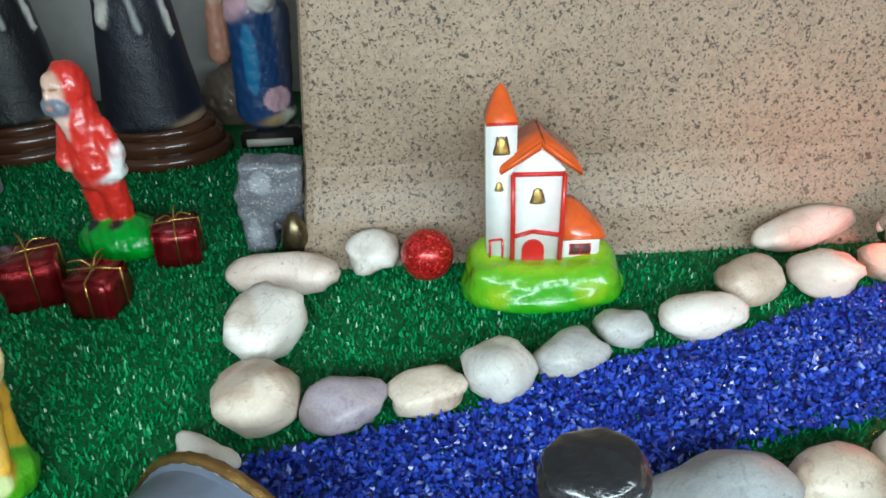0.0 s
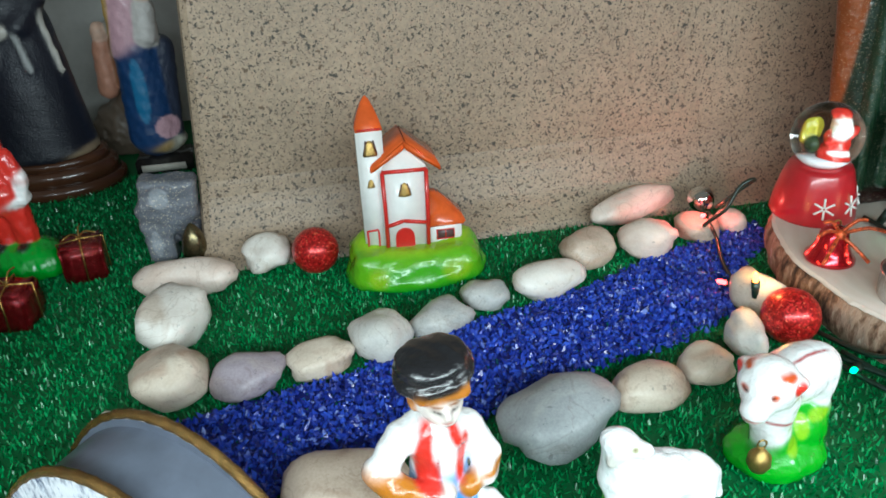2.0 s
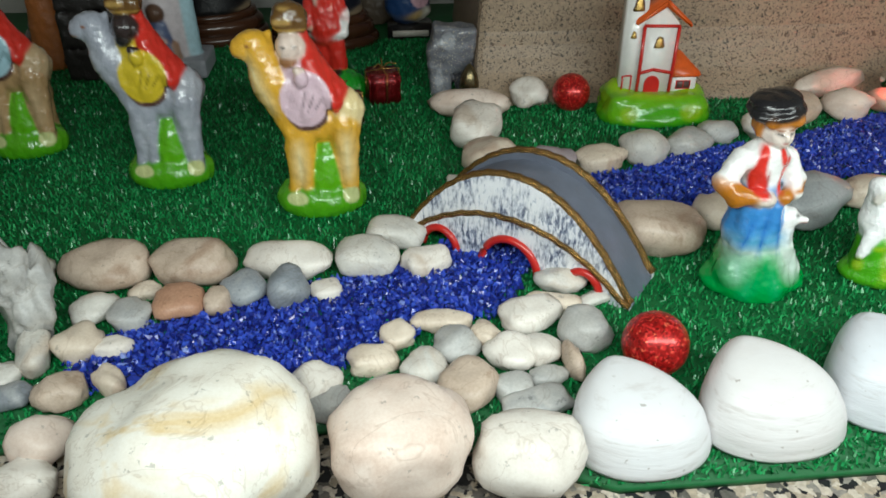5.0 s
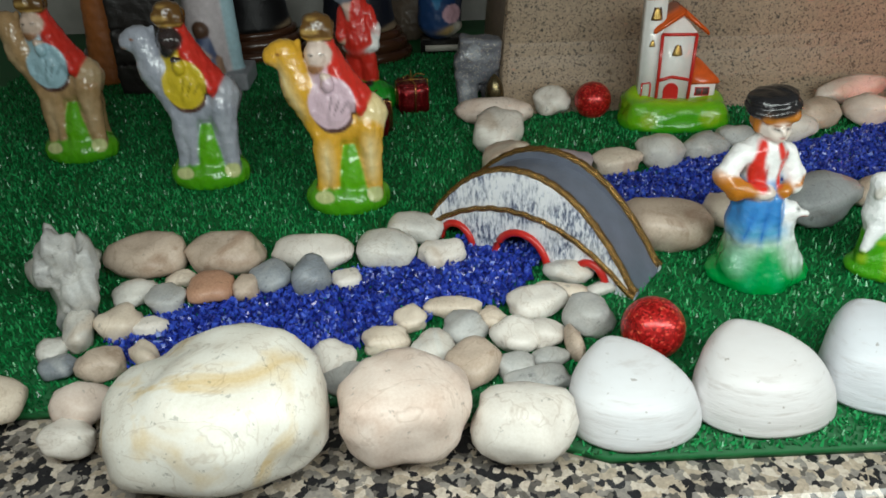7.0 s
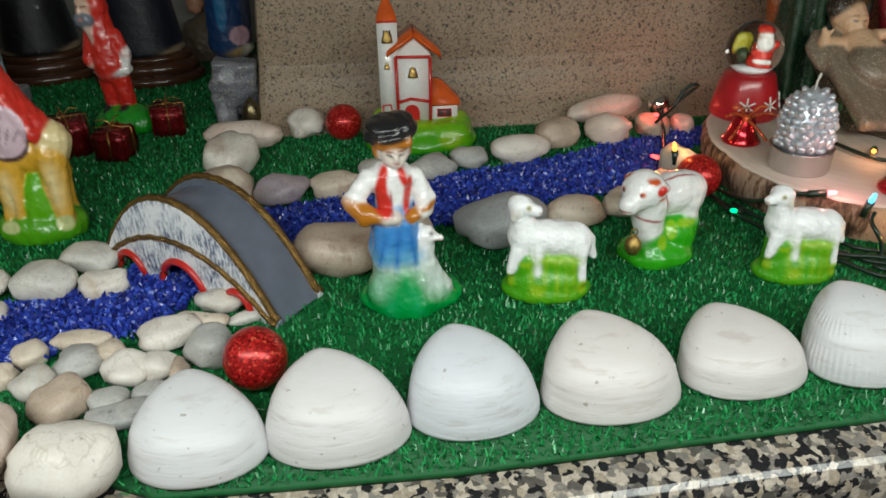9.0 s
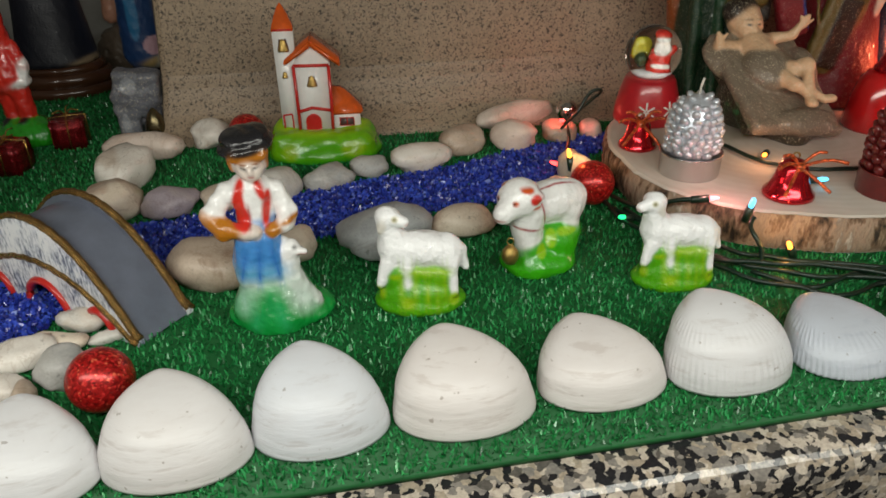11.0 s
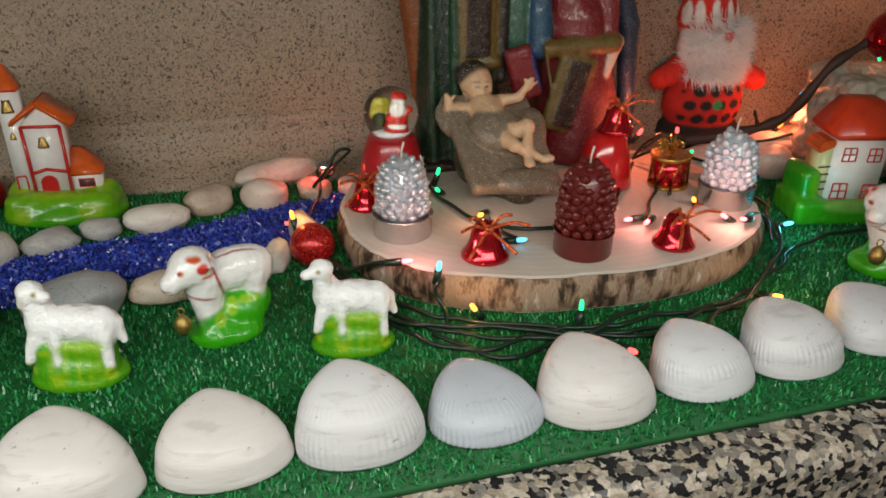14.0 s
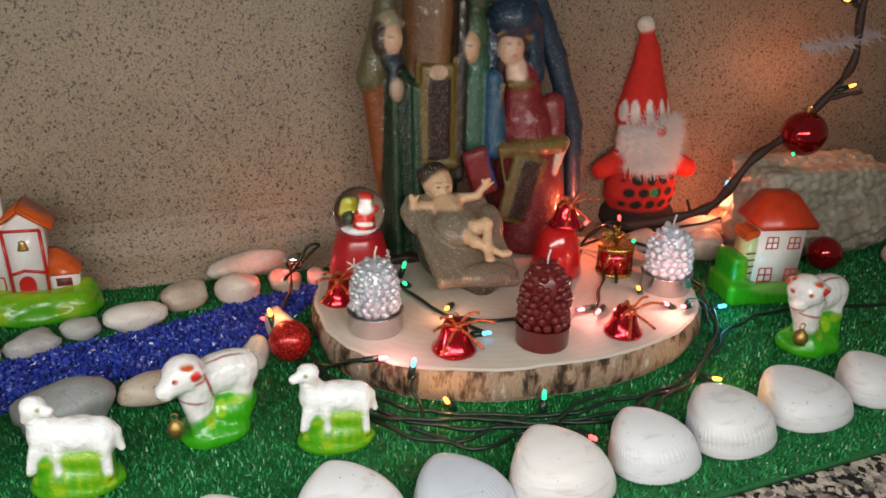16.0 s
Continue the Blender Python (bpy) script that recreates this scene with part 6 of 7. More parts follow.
def snow_globe(at):
    g = thing("snow_globe", at, 0, "snow globe with a small santa on a red base", "snow globe")
    bm = bmesh.new()
    lathe(bm, [(2.05, 0), (2.12, 0.12), (2.02, 0.9), (1.8, 1.9), (1.6, 2.55), (1.5, 2.72), (0.3, 2.76)], 40)
    part("base", bm, plain("red_resin", (0.42, 0.012, 0.02), 0.3, coat=0.4, grain=80), g, "glossy red base")
    bm = bmesh.new()
    bmesh.ops.create_uvsphere(bm, u_segments=48, v_segments=32, radius=1.72, matrix=Matrix.Translation((0, 0, 4.2)))
    glass, _, _ = material("clear_glass", 0.02, 0.0, (0.95, 0.94, 0.91), trans=1.0, ior=1.30)
    globe = part("glass_ball", bm, glass, g, "clear glass ball")
    globe.visible_shadow = False
    bm = bmesh.new()
    lathe(bm, [(0.75, 2.85), (1.12, 3.12), (0.95, 3.3), (0.6, 3.38), (0.1, 3.42)], 28)
    part("snow", bm, plain("snow", (0.74, 0.76, 0.80), 0.6, grain=500), g, "white snow heap")
    inside = skin("inner_figurine", [C((0.7, -0.4, 3.4), (0.7, -0.3, 4.3), 0.72, 0.55, RED), E((0.7, -0.4, 5.05), (0.5, 0.46, 0.5), SKIN), E((0.66, -0.65, 4.8), (0.52, 0.34, 0.5), WHITE), E((0.75, -0.2, 5.45), (0.5, 0.44, 0.35), RED), C((0.2, -0.5, 4.2), (1.4, -0.4, 4.7), 0.26, 0.22, RED), E((0.7, -0.4, 3.3), (0.75, 0.65, 0.2), BLACK), P((0.7, -1.0, 3.75), (0.9, 0.5, 0.14), WHITE), P((0.7, -0.7, 5.32), (0.6, 0.4, 0.12), WHITE)], cell=0.07, blend=0.1, flat=False)
    inside.parent = g
    inside.matrix_basis = pose(-0.55 * CM, 0, 0.55 * CM, 0, 4) @ Matrix.Scale(0.84, 4)
    inside["label"] = "tiny red and white santa"
    # Yellow and dark green body added to imitate the ball's golden reflection.
    ball_reflection = skin("inner_moon", [E((-0.45, 0.35, 4.3), (0.5, 0.25, 0.62), (0.40, 0.38, 0.03), (0, 18, 0)), E((-0.55, 0.0, 3.85), (0.3, 0.28, 0.36), (0.03, 0.05, 0.02))], cell=0.07, blend=0.08, flat=False)
    ball_reflection.parent = g
    ball_reflection["label"] = "added yellow-green shape standing in for the ball's reflection"
    for a in (-112, -68, -25):
        for k in range(6):
            bm = bmesh.new()
            m = Matrix.Rotation(radians(a), 4, "Z") @ Matrix.Translation((1.98, 0, 1.05)) @ Matrix.Rotation(radians(-12), 4, "Y") @ Matrix.Rotation(1.0472 * k, 4, "X")
            tube(bm, [m @ Vector((0.03, 0, 0.05)), m @ Vector((0.03, 0, 0.55))], 0.06, 5)
            part("snowflake_arm", bm, M_WHITE_PAINT, g, "white painted snowflake arm")


snow_globe((23.46, 17.19, LOG_Z))

# ---- nativity statue ----


def holy_family(at):
    green, cloak, blue = (0.004, 0.020, 0.008), (0.20, 0.050, 0.008), (0.006, 0.026, 0.055)
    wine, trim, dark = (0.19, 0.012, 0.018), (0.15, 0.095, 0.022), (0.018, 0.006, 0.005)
    hair = (0.04, 0.02, 0.015)
    prims = [C((-5.2, 0.3, 0.4), (-5.3, 0.3, 12.5), 1.75, 1.4, green), C((-3.0, 0.1, 0.5), (-3.0, 0.2, 13), 2.0, 1.4, green), C((-6.3, 0.5, 3.0), (-7.2, 0.4, 13.5), 0.5, 0.9, cloak), C((-7.3, 0.4, 13), (-6.0, 0.5, 18.8), 1.0, 0.7, (0.10, 0.09, 0.04)),
             C((-4.4, -1.5, 1.0), (-4.6, -1.2, 12.5), 0.35, 0.3, (0.012, 0.05, 0.02)), C((-5.9, -1.4, 0.8), (-6.0, -0.9, 11.5), 0.35, 0.3, (0.008, 0.035, 0.015)),
             E((-6.0, -0.5, 15.7), (0.72, 0.72, 1.0), (0.60, 0.38, 0.25)), E((-6.1, 0.1, 16.6), (0.95, 0.9, 1.0), (0.30, 0.25, 0.16)), E((-6.6, -0.1, 15.6), (0.7, 0.8, 1.5), hair), E((-6.0, -0.4, 14.3), (0.75, 0.7, 0.8), (0.02, 0.03, 0.035)), C((-6.0, -1.0, 14.2), (-6.2, -1.1, 12.0), 0.32, 0.2, (0.04, 0.05, 0.07)), E((-5.9, -1.1, 12.5), (0.45, 0.4, 0.8), (0.45, 0.32, 0.22)),
             C((-3.5, 0.3, 13.6), (-3.3, 0.5, 22.0), 1.5, 1.9, (0.13, 0.055, 0.02)), C((-2.9, -0.5, 14.6), (-2.8, -0.3, 21.5), 0.9, 1.2, (0.17, 0.08, 0.03)),
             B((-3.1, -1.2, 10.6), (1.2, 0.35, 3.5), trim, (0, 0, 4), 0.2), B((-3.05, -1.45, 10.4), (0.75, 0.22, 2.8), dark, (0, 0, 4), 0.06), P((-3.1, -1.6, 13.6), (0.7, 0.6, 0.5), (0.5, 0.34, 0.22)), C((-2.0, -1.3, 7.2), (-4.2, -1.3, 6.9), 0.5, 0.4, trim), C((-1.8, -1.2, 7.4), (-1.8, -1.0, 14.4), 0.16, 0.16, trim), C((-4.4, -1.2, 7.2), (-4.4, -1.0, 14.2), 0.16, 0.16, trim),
             C((-1.4, -1.0, 6.0), (-1.2, -0.7, 19.6), 0.40, 0.38, (0.02, 0.014, 0.012)), E((-0.7, -0.7, 15.1), (0.68, 0.66, 1.05), (0.60, 0.38, 0.25)), E((-0.2, 0.0, 16.0), (1.0, 1.0, 1.7), (0.05, 0.09, 0.04)), E((0.0, 0.1, 18.6), (1.0, 0.9, 1.5), (0.04, 0.06, 0.03)), C((-0.2, -0.2, 8.5), (0.0, 0, 14.2), 1.1, 0.9, (0.03, 0.10, 0.06)),
             C((1.2, -1.1, 8.0), (1.1, -0.9, 13.0), 0.85, 0.6, (0.02, 0.08, 0.15)), C((1.63, -1.5, 12.6), (0.78, -1.5, 8.6), 0.14, 0.14, trim), C((4.49, 0.1, 1.0), (4.07, 0.1, 9.5), 3.2, 2.1, wine), C((3.64, -0.1, 9.0), (3.32, -0.1, 12.8), 1.8, 1.35, wine),
             C((8.41, 0.2, 0.6), (7.88, 0.3, 9.0), 0.55, 0.75, blue), C((7.88, 0.3, 9.0), (6.08, 0.3, 14.2), 0.75, 0.8, blue), C((6.08, 0.3, 14.2), (4.07, 0.3, 18.2), 0.8, 1.0, blue), E((2.5, -0.4, 17.1), (1.75, 1.7, 1.55), blue), C((3.7, -0.9, 17.0), (4.0, -0.8, 14.0), 0.42, 0.4, blue), C((4.07, -0.6, 16.8), (4.38, -0.5, 13.0), 0.5, 0.6, blue), C((1.2, 0.2, 17.0), (1.2, -0.2, 13.0), 0.5, 0.4, blue), E((2.58, -0.2, 15.6), (1.25, 1.0, 1.8), hair), E((2.26, -0.8, 14.9), (0.88, 0.8, 1.15), (0.62, 0.40, 0.28)), C((2.69, -0.6, 14.0), (2.9, -0.7, 13.0), 0.65, 0.8, SKIN), C((1.1, -1.2, 15.9), (2.26, -1.45, 16.5), 0.13, 0.13, trim), C((2.26, -1.45, 16.5), (3.64, -1.1, 15.6), 0.13, 0.13, trim),
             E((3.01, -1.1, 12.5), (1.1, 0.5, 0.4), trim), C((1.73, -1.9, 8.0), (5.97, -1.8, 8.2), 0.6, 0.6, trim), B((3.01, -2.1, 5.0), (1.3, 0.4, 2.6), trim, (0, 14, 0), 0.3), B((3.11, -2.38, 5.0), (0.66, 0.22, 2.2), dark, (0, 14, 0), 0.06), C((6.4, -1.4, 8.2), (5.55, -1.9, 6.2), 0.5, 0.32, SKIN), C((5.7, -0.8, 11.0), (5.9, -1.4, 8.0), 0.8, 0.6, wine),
             B((-0.1, -1.9, 6.5), (0.95, 0.5, 1.8), wine, (0, -16, 0), 0.4), P((0.78, -2.2, 6.9), (0.35, 0.8, 1.6), (0.03, 0.06, 0.25), (0, -16, 0)), C((1.2, -2.3, 8.2), (1.84, -2.3, 5.0), 0.13, 0.13, trim),
             B((-0.2, 0.2, 0.3), (7.8, 2.4, 0.35), dark, rim=0.3),
             P((-6.2, -1.2, 15.9), (0.2, 0.3, 0.06), hair), P((1.89, -1.6, 15.35), (0.22, 0.3, 0.06), hair), P((2.63, -1.6, 15.35), (0.22, 0.3, 0.06), hair), P((2.26, -1.7, 14.55), (0.22, 0.3, 0.06), (0.4, 0.1, 0.08)), P((-0.9, -1.4, 15.3), (0.2, 0.3, 0.06), hair)]
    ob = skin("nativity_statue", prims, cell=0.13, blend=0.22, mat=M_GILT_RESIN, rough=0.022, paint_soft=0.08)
    ob.matrix_basis = pose(at[0] * CM, at[1] * CM, at[2] * CM) @ Matrix.Diagonal((0.99, 0.95, 0.97, 1))
    return tagged(ob, "dark painted resin nativity group statue with gold trim", "statue")


holy_family((32.20, 19.10, LOG_Z))


def manger(at, turn):
    cloth, dim, wood, flesh = (0.21, 0.165, 0.12), (0.17, 0.13, 0.095), (0.045, 0.035, 0.022), (0.70, 0.45, 0.27)
    prims = [C((-0.6, 1.9, 1.6), (0.8, -1.4, 0.5), 2.0, 1.0, wood), B((-0.1, 1.2, 2.2), (2.2, 2.6, 0.9), wood, (33, 5, 10), 0.3),
             B((0.0, 0.7, 3.0), (3.0, 3.7, 0.42), cloth, (33, 5, 10), 0.35), E((-2.3, 2.2, 4.0), (1.3, 1.7, 0.7), cloth, (33, -12, 30)), E((2.2, 1.4, 3.3), (1.0, 1.9, 0.55), cloth, (33, 14, -10)), E((1.0, -2.2, 1.5), (2.0, 0.9, 0.6), cloth, (30, 4, 8)), C((-2.6, 2.8, 4.1), (-1.5, -1.9, 1.5), 0.34, 0.4, dim), C((-1.6, -2.1, 1.3), (2.6, -2.5, 1.0), 0.4, 0.4, dim),
             E((-0.25, 0.6, 3.85), (1.7, 1.6, 0.9), cloth, (33, 0, 12)), C((-1.5, 0.9, 4.0), (0.9, 0.3, 4.1), 0.42, 0.36, dim), C((-1.3, 0.0, 3.5), (0.6, -0.6, 3.5), 0.3, 0.26, dim),
             C((-0.6, 2.2, 4.55), (-0.5, 1.5, 4.3), 1.1, 1.0, flesh), C((-0.75, 2.8, 5.0), (-0.8, 3.1, 5.4), 0.5, 0.5, flesh),
             E((-0.9, 3.45, 6.0), (1.0, 0.98, 1.08), flesh), E((-1.1, 3.75, 6.5), (1.08, 0.95, 0.88), (0.022, 0.014, 0.011)), E((-0.78, 2.2, 5.85), (0.13, 0.13, 0.15), flesh), E((-0.8, 2.9, 5.8), (0.80, 0.64, 0.78), flesh),
             C((-1.7, 2.4, 4.7), (-2.9, 2.2, 4.9), 0.40, 0.30, flesh), C((-2.9, 2.2, 4.9), (-3.1, 2.1, 5.7), 0.28, 0.16, flesh), C((-2.9, 2.1, 5.2), (-2.6, 2.0, 5.7), 0.14, 0.1, flesh),
             C((0.4, 2.4, 5.1), (1.5, 2.0, 5.4), 0.40, 0.28, flesh), C((1.5, 2.0, 5.4), (2.25, 1.9, 6.5), 0.27, 0.16, flesh), C((2.0, 1.9, 6.0), (1.75, 1.85, 6.5), 0.13, 0.09, flesh), C((2.1, 1.9, 6.0), (2.6, 1.85, 6.3), 0.13, 0.09, flesh),
             C((0.5, -0.1, 3.9), (1.3, -0.5, 4.3), 0.52, 0.42, flesh), C((1.3, -0.5, 4.3), (1.0, -2.0, 2.7), 0.38, 0.24, flesh), C((0.0, -0.5, 3.6), (0.3, -1.3, 3.4), 0.46, 0.36, flesh), C((0.3, -1.3, 3.4), (1.9, -1.9, 2.7), 0.34, 0.24, flesh), E((1.0, -2.2, 2.6), (0.32, 0.4, 0.24), flesh), E((2.2, -1.95, 2.7), (0.45, 0.3, 0.24), flesh),
             P((-1.1, 2.4, 6.05), (0.15, 0.4, 0.06), BLACK), P((-0.5, 2.35, 6.02), (0.15, 0.4, 0.06), BLACK), P((-0.78, 2.3, 5.42), (0.18, 0.3, 0.06), (0.45, 0.1, 0.07)), P((-1.1, 2.45, 6.32), (0.2, 0.4, 0.03), (0.16, 0.09, 0.05), (0, -8, 0)), P((-0.48, 2.4, 6.3), (0.2, 0.4, 0.03), (0.16, 0.09, 0.05), (0, 8, 0))]
    ob = skin("baby_in_manger_statue", prims, cell=0.095, blend=0.2, mat=M_CLOTH, lean=0.0, rough=0.025, paint_soft=0.08)
    put(ob, at, (0, 0, turn))
    return tagged(ob, "resin baby lying on a brown cloth manger", "statue")


manger((29.70, 13.20, LOG_Z), 0)

# ---- gnome ----


def gnome(at):
    black = (0.015, 0.013, 0.013)
    prims = [E((0, 0, 1.5), (3.5, 2.4, 1.9), black), E((0, -0.3, 4.0), (3.2, 2.2, 2.6), (0.45, 0.02, 0.015)), C((-2.4, -0.3, 6.6), (-4.0, -0.8, 6.0), 0.95, 0.8, RED), C((2.4, -0.3, 6.5), (4.0, -0.8, 5.6), 0.95, 0.8, RED),
             E((0, -0.6, 8.3), (2.7, 1.8, 2.4), (0.74, 0.70, 0.68)), C((-0.3, 0, 10.3), (-0.4, 0, 15.2), 2.25, 0.95, RED), C((-0.4, 0, 15.2), (-0.7, 0, 16.8), 0.95, 0.55, RED), E((-0.85, 0, 17.4), (0.68, 0.68, 0.68), (0.78, 0.70, 0.60)), E((0.2, -2.3, 9.3), (0.40, 0.4, 0.40), (0.60, 0.10, 0.08))]
    for k in range(6):
        a = radians(-165 + 30 * k)
        prims.append(P((-0.3 + 2.2 * math.cos(a), 2.2 * math.sin(a), 10.9), (0.30, 0.7, 1.05), (0.8, 0.76, 0.72)))
    for i in range(3):
        for j in range(5):
            prims.append(P((-2.5 + 1.2 * j + 0.5 * (i % 2), -2.2, 3.1 + 1.05 * i), (0.46, 0.9, 0.40), black))
    prims.append(P((0.1, -2.6, 4.2), (0.4, 0.5, 0.4), (0.02, 0.25, 0.08)))
    ob = skin("gnome_doll", prims, cell=0.16, blend=0.3, mat=M_FELT, rough=0.05, paint_soft=0.07)
    put(ob, at)
    tagged(ob, "felt gnome doll with red hat and white beard", "doll")
    rng = np.random.RandomState(2)
    verts, faces = [], []
    for k in range(4200):
        u, v = rng.uniform(-1, 1), rng.uniform(-1, 1)
        p = np.array([2.45 * u * math.sqrt(1 - 0.35 * v * v), -1.5 * math.sqrt(max(0.05, 1 - u * u)) - 0.6, 8.3 + 2.2 * v])
        d = np.array([u * 0.9 + rng.normal(0, 0.55), -0.6 + rng.normal(0, 0.4), -0.25 + 0.4 * v + rng.normal(0, 0.6)])
        d *= rng.uniform(0.5, 1.4) / np.linalg.norm(d)
        p[1] += 0.02 * p[2]
        s = np.array([0.045, 0.01, 0.02])
        verts += [p - s, p + s, p + d]
        faces.append((3 * k, 3 * k + 1, 3 * k + 2))
    return verts, faces


_v, _f = gnome((49.0, 24.2, 0))
M_FUR = plain("white_fur", (0.84, 0.82, 0.80), 0.6, amount=0.1)
mesh = bpy.data.meshes.new("beard")
mesh.from_pydata([[x * CM for x in p] for p in _v], [], _f)
beard = put(link("beard_fur", mesh, M_FUR, None, ""), (49.0, 24.2, 0))
tagged(beard, "loose white fur of the gnome doll's beard", "fur", kind="stuff")

# ---- rock, twig, crystal and the right-hand bank ----
UPRIGHT = 0.0
M_ROCK = stone_material("beige_rock", (0.46, 0.42, 0.34), (0.33, 0.29, 0.23), (0.24, 0.20, 0.16))
rock = skin("rock", [B((0, 0, 3.5), (6.6, 2.5, 3.9), BROWN, (8, 3, 4), 0.8), E((-4.5, -0.6, 3.0), (3.0, 2.4, 3.6), BROWN), E((3.5, -1.0, 2.6), (4.5, 2.4, 3.4), BROWN), E((0.5, -1.6, 1.5), (4.0, 1.8, 2.4), BROWN)], cell=0.22, blend=0.6, rough=0.2, seed=9, mat=M_ROCK, lean=0.05)
put(rock, (61.00, 17.80, 0))
tagged(rock, "large rough beige rock behind the toy house", "rock")
stone(47.10, 19.70, 1.9, 1.3, 1.0, M_PINK_STONE, "pinkish pebble behind the pearly candle", 10)
stone(51.50, 17.30, 1.5, 1.2, 1.2, M_WHITE_STONE, "white pebble behind the toy house", 0)
stone(53.10, 20.50, 2.2, 1.4, 1.2, M_PINK_STONE, "pinkish pebble under the twig", -10)
stone(56.50, 21.40, 1.8, 1.3, 1.3, M_TAN_STONE, "tan pebble against the wall", 0)
stone(66.00, 11.00, 2.2, 1.6, 1.3, M_TAN_STONE, "tan pebble beyond the rock", 0)
stone(64.00, 7.00, 1.6, 1.3, 1.0, M_CREAM_STONE, "cream pebble beyond the toy house", 0)

M_TWIG = plain("dark_twig_bark", (0.05, 0.025, 0.018), 0.6, grain=200)
M_TINSEL = plain("white_tinsel", (0.72, 0.66, 0.68), 0.25, 0.3, grain=900)


def twig():
    t = thing("twig", (0, 0, 0), 0, "dark decorated twig rising beside the wall", "twig")
    for pts, r0, r1 in (([(44.7, 20.9, 2.0), (47.4, 19.8, 2.4), (50.6, 18.5, 3.4), (52.4, 17.7, 4.7), (54.2, 16.9, 8.1), (56.7, 16.8, 9.8), (59.2, 16.3, 12.6), (60.5, 15.6, 15.6), (60.2, 15.6, 19.6), (61.1, 15.3, 24.0)], 0.42, 0.25),
                        ([(59.2, 16.3, 12.6), (60.4, 15.4, 13.2), (61.3, 14.9, 13.4)], 0.22, 0.12), ([(50.6, 18.5, 3.4), (49.9, 17.9, 4.2), (49.4, 17.6, 5.0)], 0.16, 0.10), ([(60.2, 15.6, 19.2), (59.2, 15.7, 19.8), (58.2, 15.5, 19.9)], 0.2, 0.12)):
        bm = bmesh.new()
        line = smooth_line(pts, 6)
        n = len(line)
        tube(bm, line, 0.2, 8, taper=[(r0 + (r1 - r0) * k / n) * (1 + 0.2 * math.sin(5.1 * k)) for k in range(n)])
        part("branch", bm, M_TWIG, t, "dark brown bark")
    rng = np.random.RandomState(5)
    bm = bmesh.new()
    for k in range(420):
        u = rng.uniform(0, 1)
        p = Vector((56.0 + 6.2 * u, 15.5, 16.6 + 0.9 * u))
        d = Vector(rng.normal(0, 1, 3)).normalized() * rng.uniform(0.6, 1.5)
        s = Vector((0.04, 0.02, 0.04))
        bm.faces.new([bm.verts.new(p - s), bm.verts.new(p + s), bm.verts.new(p + d)])
    part("tinsel", bm, M_TINSEL, t, "frosted white tinsel tuft")


twig()

crystal = skin("crystal_arch", [B((0.1, 0, 3.7), (1.5, 0.8, 1.1), (0.13, 0.135, 0.16), (0, 6, 4), 0.3), B((-0.85, 0, 1.7), (0.75, 0.75, 1.8), (0.16, 0.165, 0.19), (0, -4, 0), 0.3), E((0.2, -0.3, 2.6), (0.8, 0.5, 1.0), (0.15, 0.16, 0.19)), E((0.95, 0.2, 1.3), (0.75, 0.6, 1.7), (0.07, 0.07, 0.085)), P((-0.3, -0.9, 3.9), (0.5, 0.5, 0.6), (0.27, 0.28, 0.31)), P((-0.9, -0.9, 1.2), (0.3, 0.5, 0.8), (0.28, 0.29, 0.32))], cell=0.09, blend=0.45, rough=0.05, seed=4, mat=M_CLOTH)
put(crystal, (-10.10, 25.32, 0))
tagged(crystal, "grey glossy crystal block with an arched hollow", "crystal")
brass = thing("brass_ornament", (-9.00, 24.10, 0), 0, "small dark brass egg-shaped ornament", "ornament")
bm = bmesh.new()
lathe(bm, [(0.35, 0), (0.62, 0.3), (0.72, 1.0), (0.55, 1.8), (0.25, 2.3), (0.05, 2.5)], 22)
part("egg", bm, plain("aged_brass", (0.16, 0.13, 0.07), 0.25, 0.9, grain=300, amount=0.8), brass)

# ---- statues in the niche ----


